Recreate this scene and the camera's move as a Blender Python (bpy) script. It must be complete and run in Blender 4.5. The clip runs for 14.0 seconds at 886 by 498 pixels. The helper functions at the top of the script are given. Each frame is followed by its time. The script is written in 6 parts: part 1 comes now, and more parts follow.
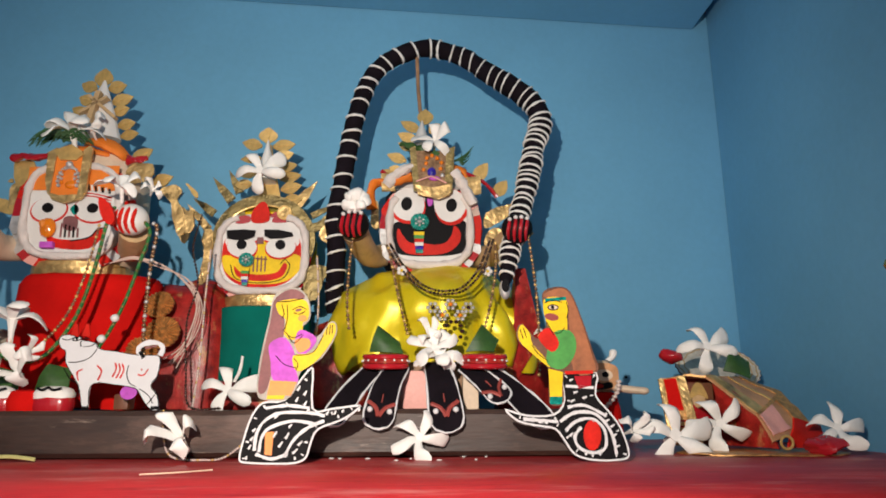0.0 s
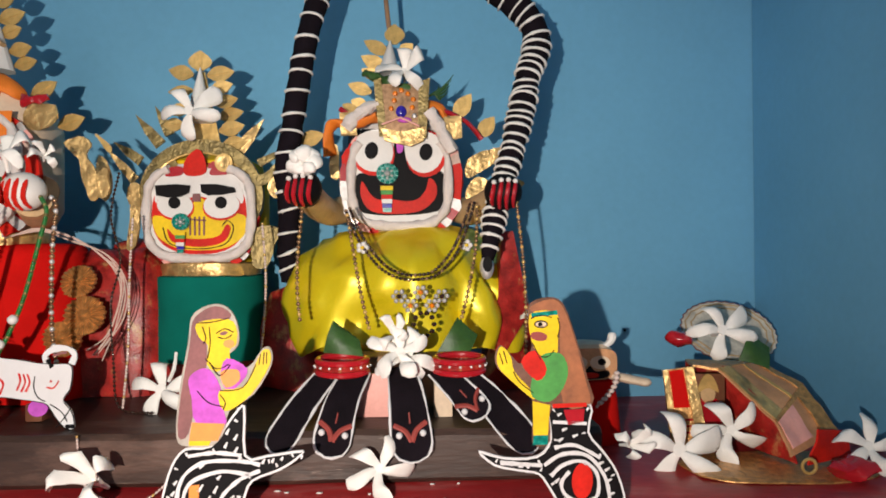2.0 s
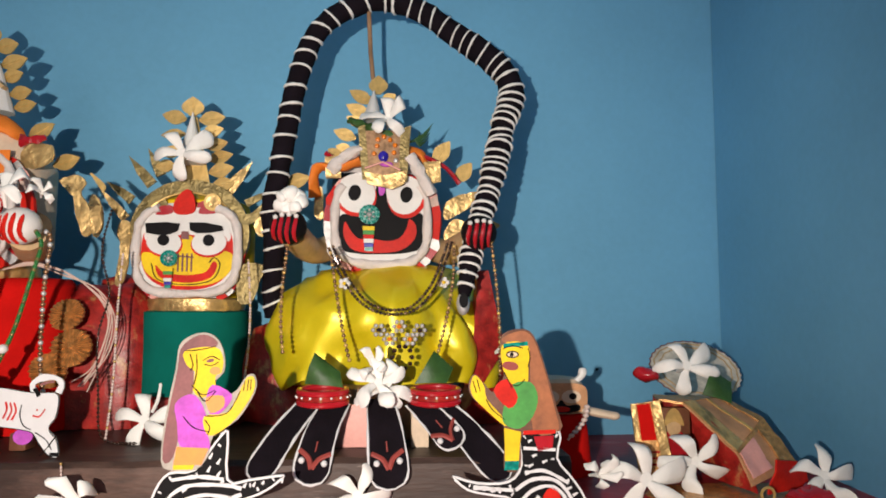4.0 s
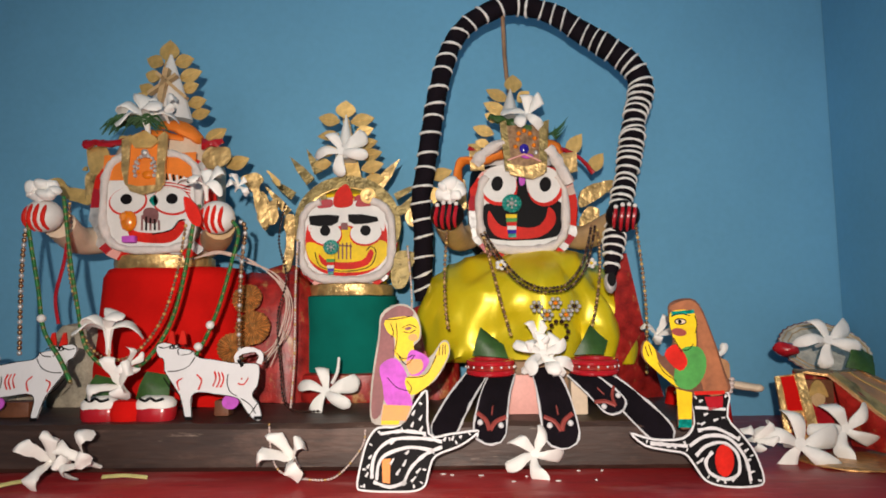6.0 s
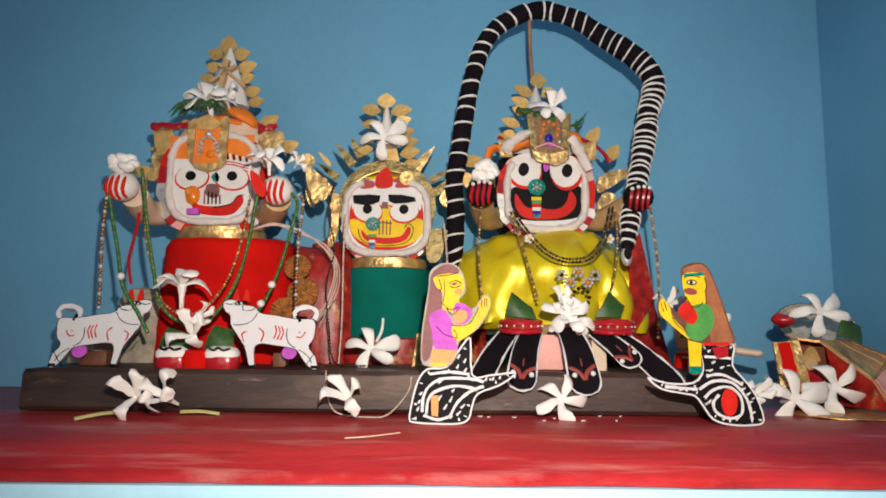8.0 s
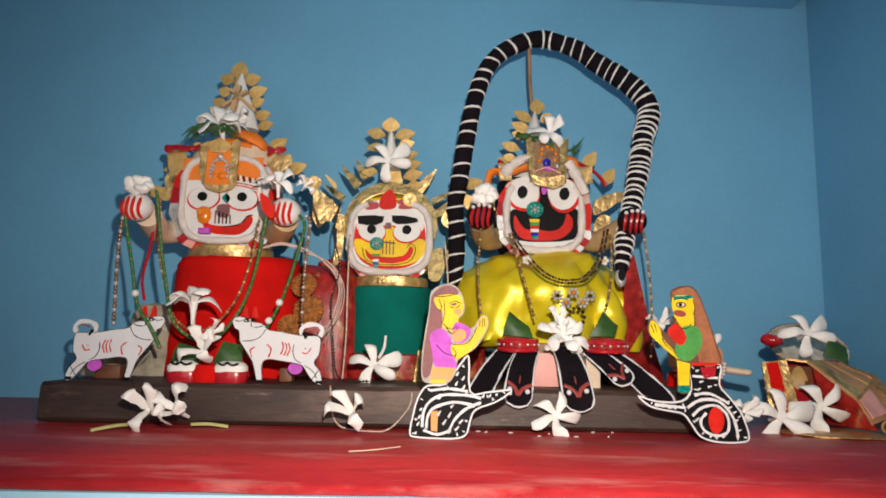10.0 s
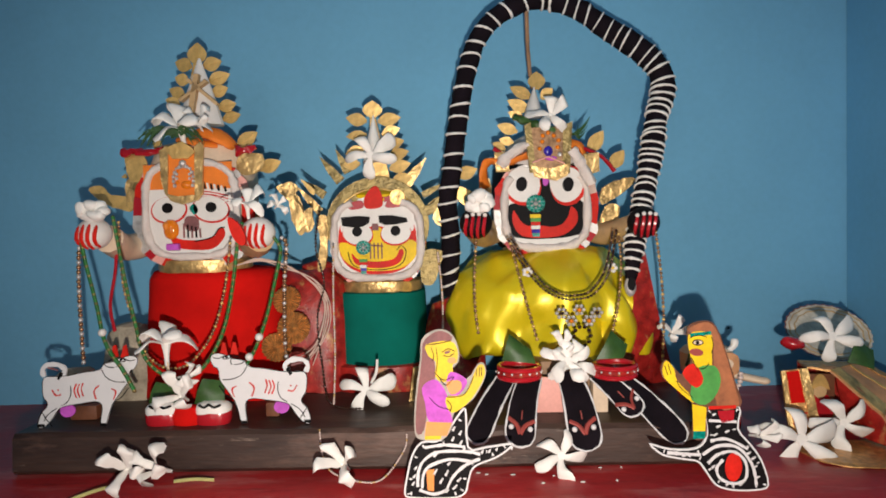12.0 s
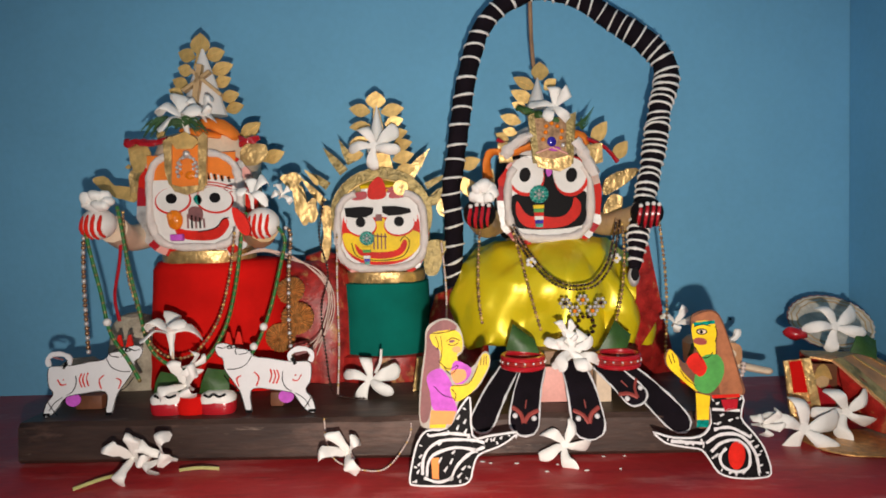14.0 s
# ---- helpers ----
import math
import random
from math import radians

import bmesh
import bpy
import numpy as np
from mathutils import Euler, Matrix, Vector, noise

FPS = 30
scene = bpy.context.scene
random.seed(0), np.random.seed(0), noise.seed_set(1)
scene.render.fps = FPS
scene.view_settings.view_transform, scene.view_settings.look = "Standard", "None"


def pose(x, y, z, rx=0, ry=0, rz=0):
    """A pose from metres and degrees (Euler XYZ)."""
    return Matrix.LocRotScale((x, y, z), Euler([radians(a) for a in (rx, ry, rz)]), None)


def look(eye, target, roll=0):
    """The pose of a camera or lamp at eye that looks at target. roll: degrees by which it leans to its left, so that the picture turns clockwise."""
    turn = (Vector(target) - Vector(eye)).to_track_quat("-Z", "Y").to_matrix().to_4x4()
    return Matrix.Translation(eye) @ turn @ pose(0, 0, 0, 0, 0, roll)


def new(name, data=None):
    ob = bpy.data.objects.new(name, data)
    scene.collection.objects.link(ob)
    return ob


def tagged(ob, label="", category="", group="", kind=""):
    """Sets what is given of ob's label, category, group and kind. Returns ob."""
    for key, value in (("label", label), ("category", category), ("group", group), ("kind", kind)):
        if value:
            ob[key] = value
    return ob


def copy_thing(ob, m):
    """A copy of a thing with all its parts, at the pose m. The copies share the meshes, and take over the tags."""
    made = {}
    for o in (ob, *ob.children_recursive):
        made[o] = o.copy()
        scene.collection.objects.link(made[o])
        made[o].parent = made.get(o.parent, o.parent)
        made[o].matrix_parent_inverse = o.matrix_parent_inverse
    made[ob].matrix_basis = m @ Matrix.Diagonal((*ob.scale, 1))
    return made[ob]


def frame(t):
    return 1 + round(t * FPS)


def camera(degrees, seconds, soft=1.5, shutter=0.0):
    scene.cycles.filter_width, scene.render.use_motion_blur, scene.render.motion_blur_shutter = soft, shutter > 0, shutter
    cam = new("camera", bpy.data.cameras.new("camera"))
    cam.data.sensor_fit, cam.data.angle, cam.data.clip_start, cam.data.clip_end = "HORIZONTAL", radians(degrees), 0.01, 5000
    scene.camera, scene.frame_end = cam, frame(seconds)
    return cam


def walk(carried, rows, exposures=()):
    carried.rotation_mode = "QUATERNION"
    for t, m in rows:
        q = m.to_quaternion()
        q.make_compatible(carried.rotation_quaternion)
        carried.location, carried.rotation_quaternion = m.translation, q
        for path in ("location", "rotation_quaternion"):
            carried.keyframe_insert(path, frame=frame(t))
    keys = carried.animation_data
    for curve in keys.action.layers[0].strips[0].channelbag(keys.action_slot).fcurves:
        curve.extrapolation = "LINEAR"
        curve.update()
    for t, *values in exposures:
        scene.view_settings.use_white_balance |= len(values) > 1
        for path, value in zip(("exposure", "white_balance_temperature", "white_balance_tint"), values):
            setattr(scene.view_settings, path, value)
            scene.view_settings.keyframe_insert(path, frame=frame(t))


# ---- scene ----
cam = camera(67.1, 14.0, 1.8)
PATH = [
    (0, (0.031, 0.087, 0.032), (0.118, 2.032, 0.491), -0.2),
    (0.5, (0.039, 0.081, 0.032), (0.181, 2.024, 0.484), -0.9),
    (1, (0.053, 0.115, 0.058), (0.204, 2.089, 0.343), -1.5),
    (1.5, (0.068, 0.159, 0.094), (0.202, 2.148, 0.253), -1.6),
    (2, (0.054, 0.163, 0.126), (0.142, 2.161, 0.15), -0.3),
    (2.5, (0.05, 0.146, 0.133), (0.188, 2.14, 0.195), 0.9),
    (2.7, (0.046, 0.142, 0.126), (0.205, 2.132, 0.259), 0.9),
    (4.8, (0.059, 0.14, 0.115), (0.194, 2.128, 0.289), -0.1),
    (5, (0.052, 0.139, 0.114), (0.186, 2.128, 0.272), 0.0),
    (5.5, (0.026, 0.134, 0.111), (0.06, 2.127, 0.273), 0.1),
    (6, (-0.016, 0.109, 0.096), (-0.029, 2.099, 0.297), -0.5),
    (6.5, (-0.025, 0.065, 0.079), (-0.005, 2.047, 0.342), -0.2),
    (7, (-0.026, 0.041, 0.069), (-0.028, 2.017, 0.38), -0.2),
    (7.5, (-0.046, 0.047, 0.06), (-0.05, 2.029, 0.325), 0.1),
    (8, (-0.046, 0.057, 0.059), (-0.048, 2.042, 0.301), 0.5),
    (10.5, (-0.044, 0.032, 0.064), (-0.054, 2.013, 0.345), 1.1),
    (11, (-0.047, 0.035, 0.079), (-0.034, 2.021, 0.315), 1.0),
    (11.5, (-0.045, 0.073, 0.171), (-0.089, 2.07, 0.089), -0.5),
    (12, (-0.035, 0.08, 0.167), (-0.06, 2.079, 0.103), -1.2),
    (12.5, (-0.033, 0.084, 0.165), (-0.093, 2.081, 0.072), -1.4),
    (13, (-0.035, 0.078, 0.167), (-0.055, 2.076, 0.088), -0.8),
    (13.5, (-0.036, 0.077, 0.165), (-0.032, 2.076, 0.1), -0.9),
    (14, (-0.038, 0.079, 0.164), (-0.063, 2.077, 0.083), -1.2),
]
walk(cam, [(t, look(eye, target, roll)) for t, eye, target, roll in PATH], exposures=[(0, 0.03), (2, 0.04), (2.7, 0.06), (5, 0.12), (5.5, 0.0), (6.5, -0.07), (8, 0.0), (11, -0.02), (14, -0.07)])

# ---------------------------------------------------------------- light
world = bpy.data.worlds.new("world")
scene.world = world
world.use_nodes = True
world.node_tree.nodes["Background"].inputs["Color"].default_value = (0.8, 0.85, 0.9, 1)
world.node_tree.nodes["Background"].inputs["Strength"].default_value = 0.2


def lamp(name, kind, place, target, power, colour, size):
    d = bpy.data.lights.new(name, kind)
    d.energy, d.color = power, colour
    if kind == "SPOT":
        d.spot_size, d.spot_blend, d.shadow_soft_size = radians(106), 1.0, size
    elif kind == "AREA":
        d.shape, d.size, d.size_y = "RECTANGLE", size[0], size[1]
    else:
        d.shadow_soft_size = size
    ob = new(name, d)
    ob.matrix_world = look(place, target)
    return tagged(ob, kind="structure")


# the torch of the phone that films, held below its lens
lamp("phone_torch", "SPOT", (-0.028, 0.045, 0.122), (-0.010, 0.7, 0.15), 12.4, (1.0, 0.905, 0.80), 0.004)
# soft ambient fill, added as an area lamp in an assumed doorway behind the viewer
lamp("soft_room_fill", "AREA", (-0.5, -1.93, 0.35), (0, 0.6, 0.1), 6.0, (1.0, 0.97, 0.93), (0.9, 1.9))


# ---------------------------------------------------------------- materials
def mat(name, c, rough=0.5, metal=0.0, var=0.15, scale=40.0, fine=500.0, bump=0.15, dist=0.0006, sheen=0.0, sub=0.0, coat=0.0, tint=None, spec=0.5, stretch=None):
    m = bpy.data.materials.new(name)
    m.use_nodes = True
    nt = m.node_tree
    b = nt.nodes["Principled BSDF"]
    tc = nt.nodes.new("ShaderNodeTexCoord")
    n1, n2 = nt.nodes.new("ShaderNodeTexNoise"), nt.nodes.new("ShaderNodeTexNoise")
    n1.inputs["Scale"].default_value, n1.inputs["Detail"].default_value = scale, 5
    n2.inputs["Scale"].default_value, n2.inputs["Detail"].default_value = fine, 3
    source = tc.outputs["Object"]
    if stretch:
        mp = nt.nodes.new("ShaderNodeMapping")
        mp.inputs["Scale"].default_value = stretch
        nt.links.new(source, mp.inputs["Vector"])
        source = mp.outputs["Vector"]
    nt.links.new(source, n1.inputs["Vector"])
    nt.links.new(source, n2.inputs["Vector"])
    add = nt.nodes.new("ShaderNodeMath")
    add.operation = "MULTIPLY_ADD"
    nt.links.new(n2.outputs["Fac"], add.inputs[0])
    add.inputs[1].default_value = 0.35
    nt.links.new(n1.outputs["Fac"], add.inputs[2])
    ramp = nt.nodes.new("ShaderNodeValToRGB")
    ramp.color_ramp.elements[0].position, ramp.color_ramp.elements[1].position = 0.42, 0.92
    lo = tint if tint else [max(0.0, v * (1 - 1.6 * var)) for v in c]
    hi = [min(1.0, v * (1 + var)) for v in c]
    ramp.color_ramp.elements[0].color, ramp.color_ramp.elements[1].color = (*lo, 1), (*hi, 1)
    nt.links.new(add.outputs[0], ramp.inputs["Fac"])
    nt.links.new(ramp.outputs["Color"], b.inputs["Base Color"])
    rr = nt.nodes.new("ShaderNodeMapRange")
    rr.inputs["To Min"].default_value, rr.inputs["To Max"].default_value = max(0.03, rough - 0.1), min(1.0, rough + 0.12)
    nt.links.new(n1.outputs["Fac"], rr.inputs["Value"])
    nt.links.new(rr.outputs["Result"], b.inputs["Roughness"])
    bp = nt.nodes.new("ShaderNodeBump")
    bp.inputs["Strength"].default_value, bp.inputs["Distance"].default_value = bump, dist
    nt.links.new(add.outputs[0], bp.inputs["Height"])
    nt.links.new(bp.outputs["Normal"], b.inputs["Normal"])
    b.inputs["Metallic"].default_value = metal
    b.inputs["Specular IOR Level"].default_value = spec
    b.inputs["Sheen Weight"].default_value = sheen
    b.inputs["Coat Weight"].default_value = coat
    if sub:
        b.inputs["Subsurface Weight"].default_value, b.inputs["Subsurface Radius"].default_value = sub, (0.002, 0.002, 0.002)
    return m


WALL = mat("blue_limewash", (0.155, 0.415, 0.622), 0.75, var=0.07, scale=7, fine=160, bump=0.25, dist=0.002)
SHELF = mat("red_oxide_paint", (0.44, 0.024, 0.026), 0.40, spec=0.35, var=0.25, scale=16, fine=240, bump=0.35, dist=0.0014, tint=(0.26, 0.010, 0.014), stretch=(0.5, 1.0, 1.0))
def worn(m, colour, scale, stretch, lo, hi, most):
    """Lay rubbed, paler streaks over the paint of a material."""
    nt = m.node_tree
    b = nt.nodes["Principled BSDF"]
    under = b.inputs["Base Color"].links[0].from_socket
    tc, mp, n = nt.nodes.new("ShaderNodeTexCoord"), nt.nodes.new("ShaderNodeMapping"), nt.nodes.new("ShaderNodeTexNoise")
    mp.inputs["Scale"].default_value, mp.inputs["Rotation"].default_value = stretch, (0, 0, 0.12)
    n.inputs["Scale"].default_value, n.inputs["Detail"].default_value, n.inputs["Roughness"].default_value = scale, 8, 0.7
    rg, mx = nt.nodes.new("ShaderNodeMapRange"), nt.nodes.new("ShaderNodeMix")
    rg.inputs["From Min"].default_value, rg.inputs["From Max"].default_value, rg.inputs["To Max"].default_value = lo, hi, most
    mx.data_type = "RGBA"
    mx.inputs["B"].default_value = (*colour, 1)
    nt.links.new(tc.outputs["Object"], mp.inputs["Vector"])
    nt.links.new(mp.outputs["Vector"], n.inputs["Vector"])
    nt.links.new(n.outputs["Fac"], rg.inputs["Value"])
    nt.links.new(rg.outputs["Result"], mx.inputs["Factor"])
    nt.links.new(under, mx.inputs["A"])
    nt.links.new(mx.outputs["Result"], b.inputs["Base Color"])


worn(SHELF, (0.68, 0.30, 0.27), 20, (0.40, 1.5, 1.0), 0.53, 0.70, 0.50)
worn(SHELF, (0.20, 0.008, 0.010), 34, (0.5, 2.2, 1.0), 0.56, 0.66, 0.6)
LEDGE = mat("pale_blue_paint", (0.42, 0.70, 0.85), 0.6, var=0.08, scale=12, fine=200, bump=0.2, dist=0.001)
FLOOR = mat("cement_floor", (0.3, 0.29, 0.28), 0.6, var=0.15, scale=5, fine=90)
PLANK = mat("dark_wood", (0.052, 0.027, 0.019), 0.5, var=0.35, scale=34, fine=420, bump=0.6, dist=0.0014, tint=(0.012, 0.007, 0.006), stretch=(0.16, 1.0, 1.0))
worn(PLANK, (0.24, 0.135, 0.10), 34, (0.30, 1.0, 1.0), 0.53, 0.72, 0.55)
worn(PLANK, (0.50, 0.38, 0.30), 110, (0.22, 1.0, 1.4), 0.64, 0.74, 0.6)
WOOD = mat("raw_wood", (0.30, 0.17, 0.09), 0.6, var=0.3, scale=45, fine=400, bump=0.3)
TAN = mat("tan_wood", (0.55, 0.36, 0.18), 0.5, var=0.18, scale=60)
BROWN = mat("brown_wood", (0.16, 0.06, 0.03), 0.4, var=0.3, scale=50, bump=0.3)
BLACK = mat("black_paint", (0.006, 0.005, 0.006), 0.6, var=0.3, scale=80, spec=0.12)
BLACKCLOTH = mat("black_cloth", (0.009, 0.006, 0.009), 0.9, var=0.3, scale=60, fine=900, bump=0.6, dist=0.001, spec=0.1)
WHITE = mat("white_paint", (0.72, 0.69, 0.66), 0.5, var=0.06, scale=70)
PAPER = mat("white_card", (0.70, 0.69, 0.70), 0.7, var=0.04, scale=60)
COTTON = mat("cotton_wool", (0.72, 0.64, 0.60), 0.95, var=0.08, scale=120, fine=900, bump=1.0, dist=0.002, sheen=0.2)
RED = mat("red_paint", (0.62, 0.018, 0.010), 0.5, var=0.2, scale=60, spec=0.15)
CRIMSON = mat("crimson_lacquer", (0.42, 0.012, 0.02), 0.2, var=0.15, scale=60, coat=0.4)
REDFELT = mat("red_felt", (0.60, 0.008, 0.006), 0.95, var=0.14, scale=35, fine=1200, bump=0.5, dist=0.0006, spec=0.08)
GREENFELT = mat("teal_felt", (0.003, 0.135, 0.105), 0.95, var=0.12, scale=35, fine=1200, bump=0.5, dist=0.0006, spec=0.08)
SATIN = mat("yellow_satin", (0.84, 0.66, 0.010), 0.34, metal=0.34, var=0.1, scale=30, fine=1500, bump=0.12, spec=0.8)
MAROON = mat("maroon_brocade", (0.36, 0.018, 0.014), 0.36, var=0.4, scale=110, fine=700, bump=0.6, dist=0.001)
worn(MAROON, (0.60, 0.36, 0.13), 75, (1.0, 1.0, 0.6), 0.56, 0.68, 0.75)
GOLD = mat("gold_foil", (0.72, 0.47, 0.16), 0.36, metal=0.45, var=0.28, scale=60, fine=300, bump=0.6, dist=0.0012)
GOLDDARK = mat("crumpled_gold_foil", (0.68, 0.45, 0.18), 0.36, metal=0.6, var=0.4, scale=80, fine=200, bump=0.9, dist=0.0026)
OLIVE = mat("olive_gold_tinsel", (0.27, 0.20, 0.075), 0.4, metal=0.55, var=0.4, scale=140, fine=500, bump=0.8, dist=0.002)
SILVER = mat("silver_foil", (0.60, 0.58, 0.57), 0.5, metal=0.55, var=0.2, scale=150, fine=500, bump=0.7, dist=0.001)
YELLOW = mat("yellow_paint", (0.82, 0.55, 0.012), 0.5, var=0.14, scale=60, spec=0.2)
ORANGE = mat("orange_cloth", (0.80, 0.20, 0.015), 0.7, var=0.12, scale=70, fine=900, bump=0.3)
ORANGEP = mat("orange_paint", (0.85, 0.26, 0.03), 0.5, var=0.1, scale=70)
AMBER = mat("amber_stone", (0.85, 0.22, 0.01), 0.12, var=0.2, scale=90, coat=0.6)
TEAL = mat("teal_stone", (0.0, 0.24, 0.19), 0.25, var=0.4, scale=300, coat=0.4)
BLUESTONE = mat("blue_stone", (0.03, 0.02, 0.35), 0.15, var=0.3, scale=200, coat=0.5)
PINK = mat("pink_paint", (0.80, 0.38, 0.33), 0.55, var=0.1, scale=60)
MAGENTA = mat("magenta_paint", (0.55, 0.10, 0.55), 0.6, var=0.2, scale=110, spec=0.2)
MAUVE = mat("mauve_brown_paint", (0.23, 0.085, 0.085), 0.65, var=0.25, scale=60)
HAIR = mat("chestnut_paint", (0.36, 0.12, 0.045), 0.6, var=0.25, scale=80)
GREENP = mat("green_paint", (0.06, 0.30, 0.05), 0.6, var=0.2, scale=90)
LEAF = mat("leaf_green", (0.035, 0.095, 0.018), 0.5, var=0.3, scale=80, bump=0.4, dist=0.001)
GRASS = mat("grass_green", (0.035, 0.10, 0.03), 0.6, var=0.3, scale=80)
PETAL = mat("white_petal", (0.84, 0.81, 0.77), 0.6, var=0.05, scale=90, fine=500, bump=0.25, sub=0.15)
STALK = mat("pale_green_stalk", (0.55, 0.52, 0.2), 0.5, var=0.2, scale=90)
CREAM = mat("cream_paint", (0.72, 0.55, 0.40), 0.6, var=0.1, scale=60)
STONE = mat("beige_stone", (0.42, 0.36, 0.27), 0.8, var=0.3, scale=70, bump=0.6, dist=0.002)
SHELLM = mat("shell_white", (0.62, 0.55, 0.45), 0.5, var=0.25, scale=120, bump=0.5, dist=0.001)
BRASS = mat("brass", (0.72, 0.46, 0.10), 0.28, metal=0.9, var=0.2, scale=120, bump=0.5, dist=0.001)
GREENBEAD = mat("green_bead", (0.015, 0.16, 0.03), 0.3, var=0.3, scale=300, coat=0.3)
DARKBEAD = mat("dark_bead", (0.035, 0.015, 0.01), 0.2, var=0.3, scale=300, coat=0.3)
BRONZE = mat("bronze_chain", (0.34, 0.20, 0.11), 0.35, metal=0.7, var=0.3, scale=300)
PEARL = mat("pearl_bead", (0.70, 0.55, 0.50), 0.25, var=0.1, scale=300, coat=0.4)
BROCADE = mat("gold_brocade", (0.62, 0.32, 0.11), 0.36, metal=0.5, var=0.35, scale=260, fine=900, bump=0.8, dist=0.001)
PEACHCLOTH = mat("peach_cloth", (0.62, 0.31, 0.15), 0.45, metal=0.2, var=0.2, scale=80, fine=900, bump=0.4)
THREAD = mat("pale_thread", (0.62, 0.45, 0.38), 0.8, var=0.15, scale=200)

# ---------------------------------------------------------------- mesh tools
ORIGIN = {}
DZ = 1.0


def settle(z):
    """Heights above the plank top are drawn a little tall; DZ brings each figure to its true height."""
    return z if z <= 0.03 else 0.03 + (z - 0.03) * DZ



def spline(pts, n=6, closed=False):
    """A smooth line through the points."""
    p = [Vector(a) for a in pts]
    out = []
    last = len(p) if closed else len(p) - 1
    for i in range(last):
        if closed:
            a, b, c, d = p[i - 1], p[i], p[(i + 1) % len(p)], p[(i + 2) % len(p)]
        else:
            b, c = p[i], p[i + 1]
            a, d = p[max(i - 1, 0)], p[min(i + 2, len(p) - 1)]
        for k in range(n):
            t = k / n
            out.append(0.5 * (2 * b + (c - a) * t + (2 * a - 5 * b + 4 * c - d) * t * t + (3 * b - a - 3 * c + d) * t ** 3))
    if not closed:
        out.append(p[-1].copy())
    return out


class Shape:
    """Gathers geometry with materials; made() turns it into one mesh object."""

    def __init__(self):
        self.v, self.f, self.fm, self.mats = [], [], [], []

    def slot(self, m):
        if m not in self.mats:
            self.mats.append(m)
        return self.mats.index(m)

    def add(self, verts, faces, m):
        k, s = len(self.v), self.slot(m)
        self.v += [tuple(a) for a in verts]
        for f in faces:
            self.f.append([k + i for i in f])
            self.fm.append(s)
        return self

    def plate(self, pts, y, th, m, tilt=0.0, foot=0.0):
        """A flat plate with the outline pts (x, z), its back at y, th thick towards the viewer; tilt leans its top away."""
        n = len(pts)
        w = [(p[0], y + (p[1] - foot) * tilt, p[1]) for p in pts]
        verts = [(a, b - th, c) for a, b, c in w] + w
        area = sum(pts[i][0] * pts[(i + 1) % n][1] - pts[(i + 1) % n][0] * pts[i][1] for i in range(n))
        front, back = list(range(n)), list(range(2 * n - 1, n - 1, -1))
        sides = [[i, n + i, n + (i + 1) % n, (i + 1) % n] for i in range(n)]
        if area < 0:
            front.reverse(), back.reverse()
            sides = [s[::-1] for s in sides]
        return self.add(verts, [front, back, *sides], m)

    def disc(self, x, z, rx, rz, y, th, m, turn=0.0, n=22, tilt=0.0, foot=0.0):
        c, s = math.cos(radians(turn)), math.sin(radians(turn))
        ring = [(rx * math.cos(a), rz * math.sin(a)) for a in (2 * math.pi * i / n for i in range(n))]
        return self.plate([(x + c * p - s * q, z + s * p + c * q) for p, q in ring], y, th, m, tilt, foot)

    def bar(self, a, b, w, y, th, m, tilt=0.0, foot=0.0, taper=1.0):
        (x0, z0), (x1, z1) = a, b
        d = math.hypot(x1 - x0, z1 - z0) or 1
        nx, nz = -(z1 - z0) / d * w / 2, (x1 - x0) / d * w / 2
        return self.plate([(x0 + nx, z0 + nz), (x0 - nx, z0 - nz), (x1 - nx * taper, z1 - nz * taper), (x1 + nx * taper, z1 + nz * taper)], y, th, m, tilt, foot)

    def stroke(self, pts, w, y, th, m, tilt=0.0, foot=0.0, closed=False, n=5):
        """A painted line of width w along a smooth curve in x, z."""
        line = spline([(p[0], p[1], 0) for p in pts], n, closed)
        if closed:
            line.append(line[0].copy())
        left, right = [], []
        for i, p in enumerate(line):
            d = (line[min(i + 1, len(line) - 1)] - line[max(i - 1, 0)])
            d = d.normalized() if d.length > 1e-9 else Vector((1, 0, 0))
            k = w / 2 * (0.8 + 0.4 * noise.noise(p * 300))
            left.append((p.x - d.y * k, p.y + d.x * k)), right.append((p.x + d.y * k, p.y - d.x * k))
        verts, faces = [], []
        for (a, b), (c, d) in zip(left, right):
            for px, pz in ((a, b), (c, d)):
                verts += [(px, y + (pz - foot) * tilt - th, pz), (px, y + (pz - foot) * tilt, pz)]
        for i in range(len(line) - 1):
            o, q = 4 * i, 4 * i + 4
            faces += [[o, o + 2, q + 2, q], [o + 1, q + 1, q + 3, o + 3], [o, q, q + 1, o + 1], [o + 2, o + 3, q + 3, q + 2]]
        return self.add(verts, faces, m)

    def tube(self, pts, r, m, seg=8, closed=False, flat=1.0):
        """A round bar along the points; r: a radius or one for each point."""
        p = [Vector(a) for a in pts]
        n = len(p)
        rs = r if isinstance(r, (list, tuple)) else [r] * n
        verts, faces = [], []
        up = None
        for i in range(n):
            a, b = (p[i - 1], p[(i + 1) % n]) if closed else (p[max(i - 1, 0)], p[min(i + 1, n - 1)])
            d = (b - a).normalized()
            if up is None:
                up = d.orthogonal().normalized()
            up = (up - d * up.dot(d)).normalized()
            side = d.cross(up)
            for k in range(seg):
                t = 2 * math.pi * k / seg
                verts.append(p[i] + rs[i] * (math.cos(t) * up + flat * math.sin(t) * side))
        rows = n if closed else n - 1
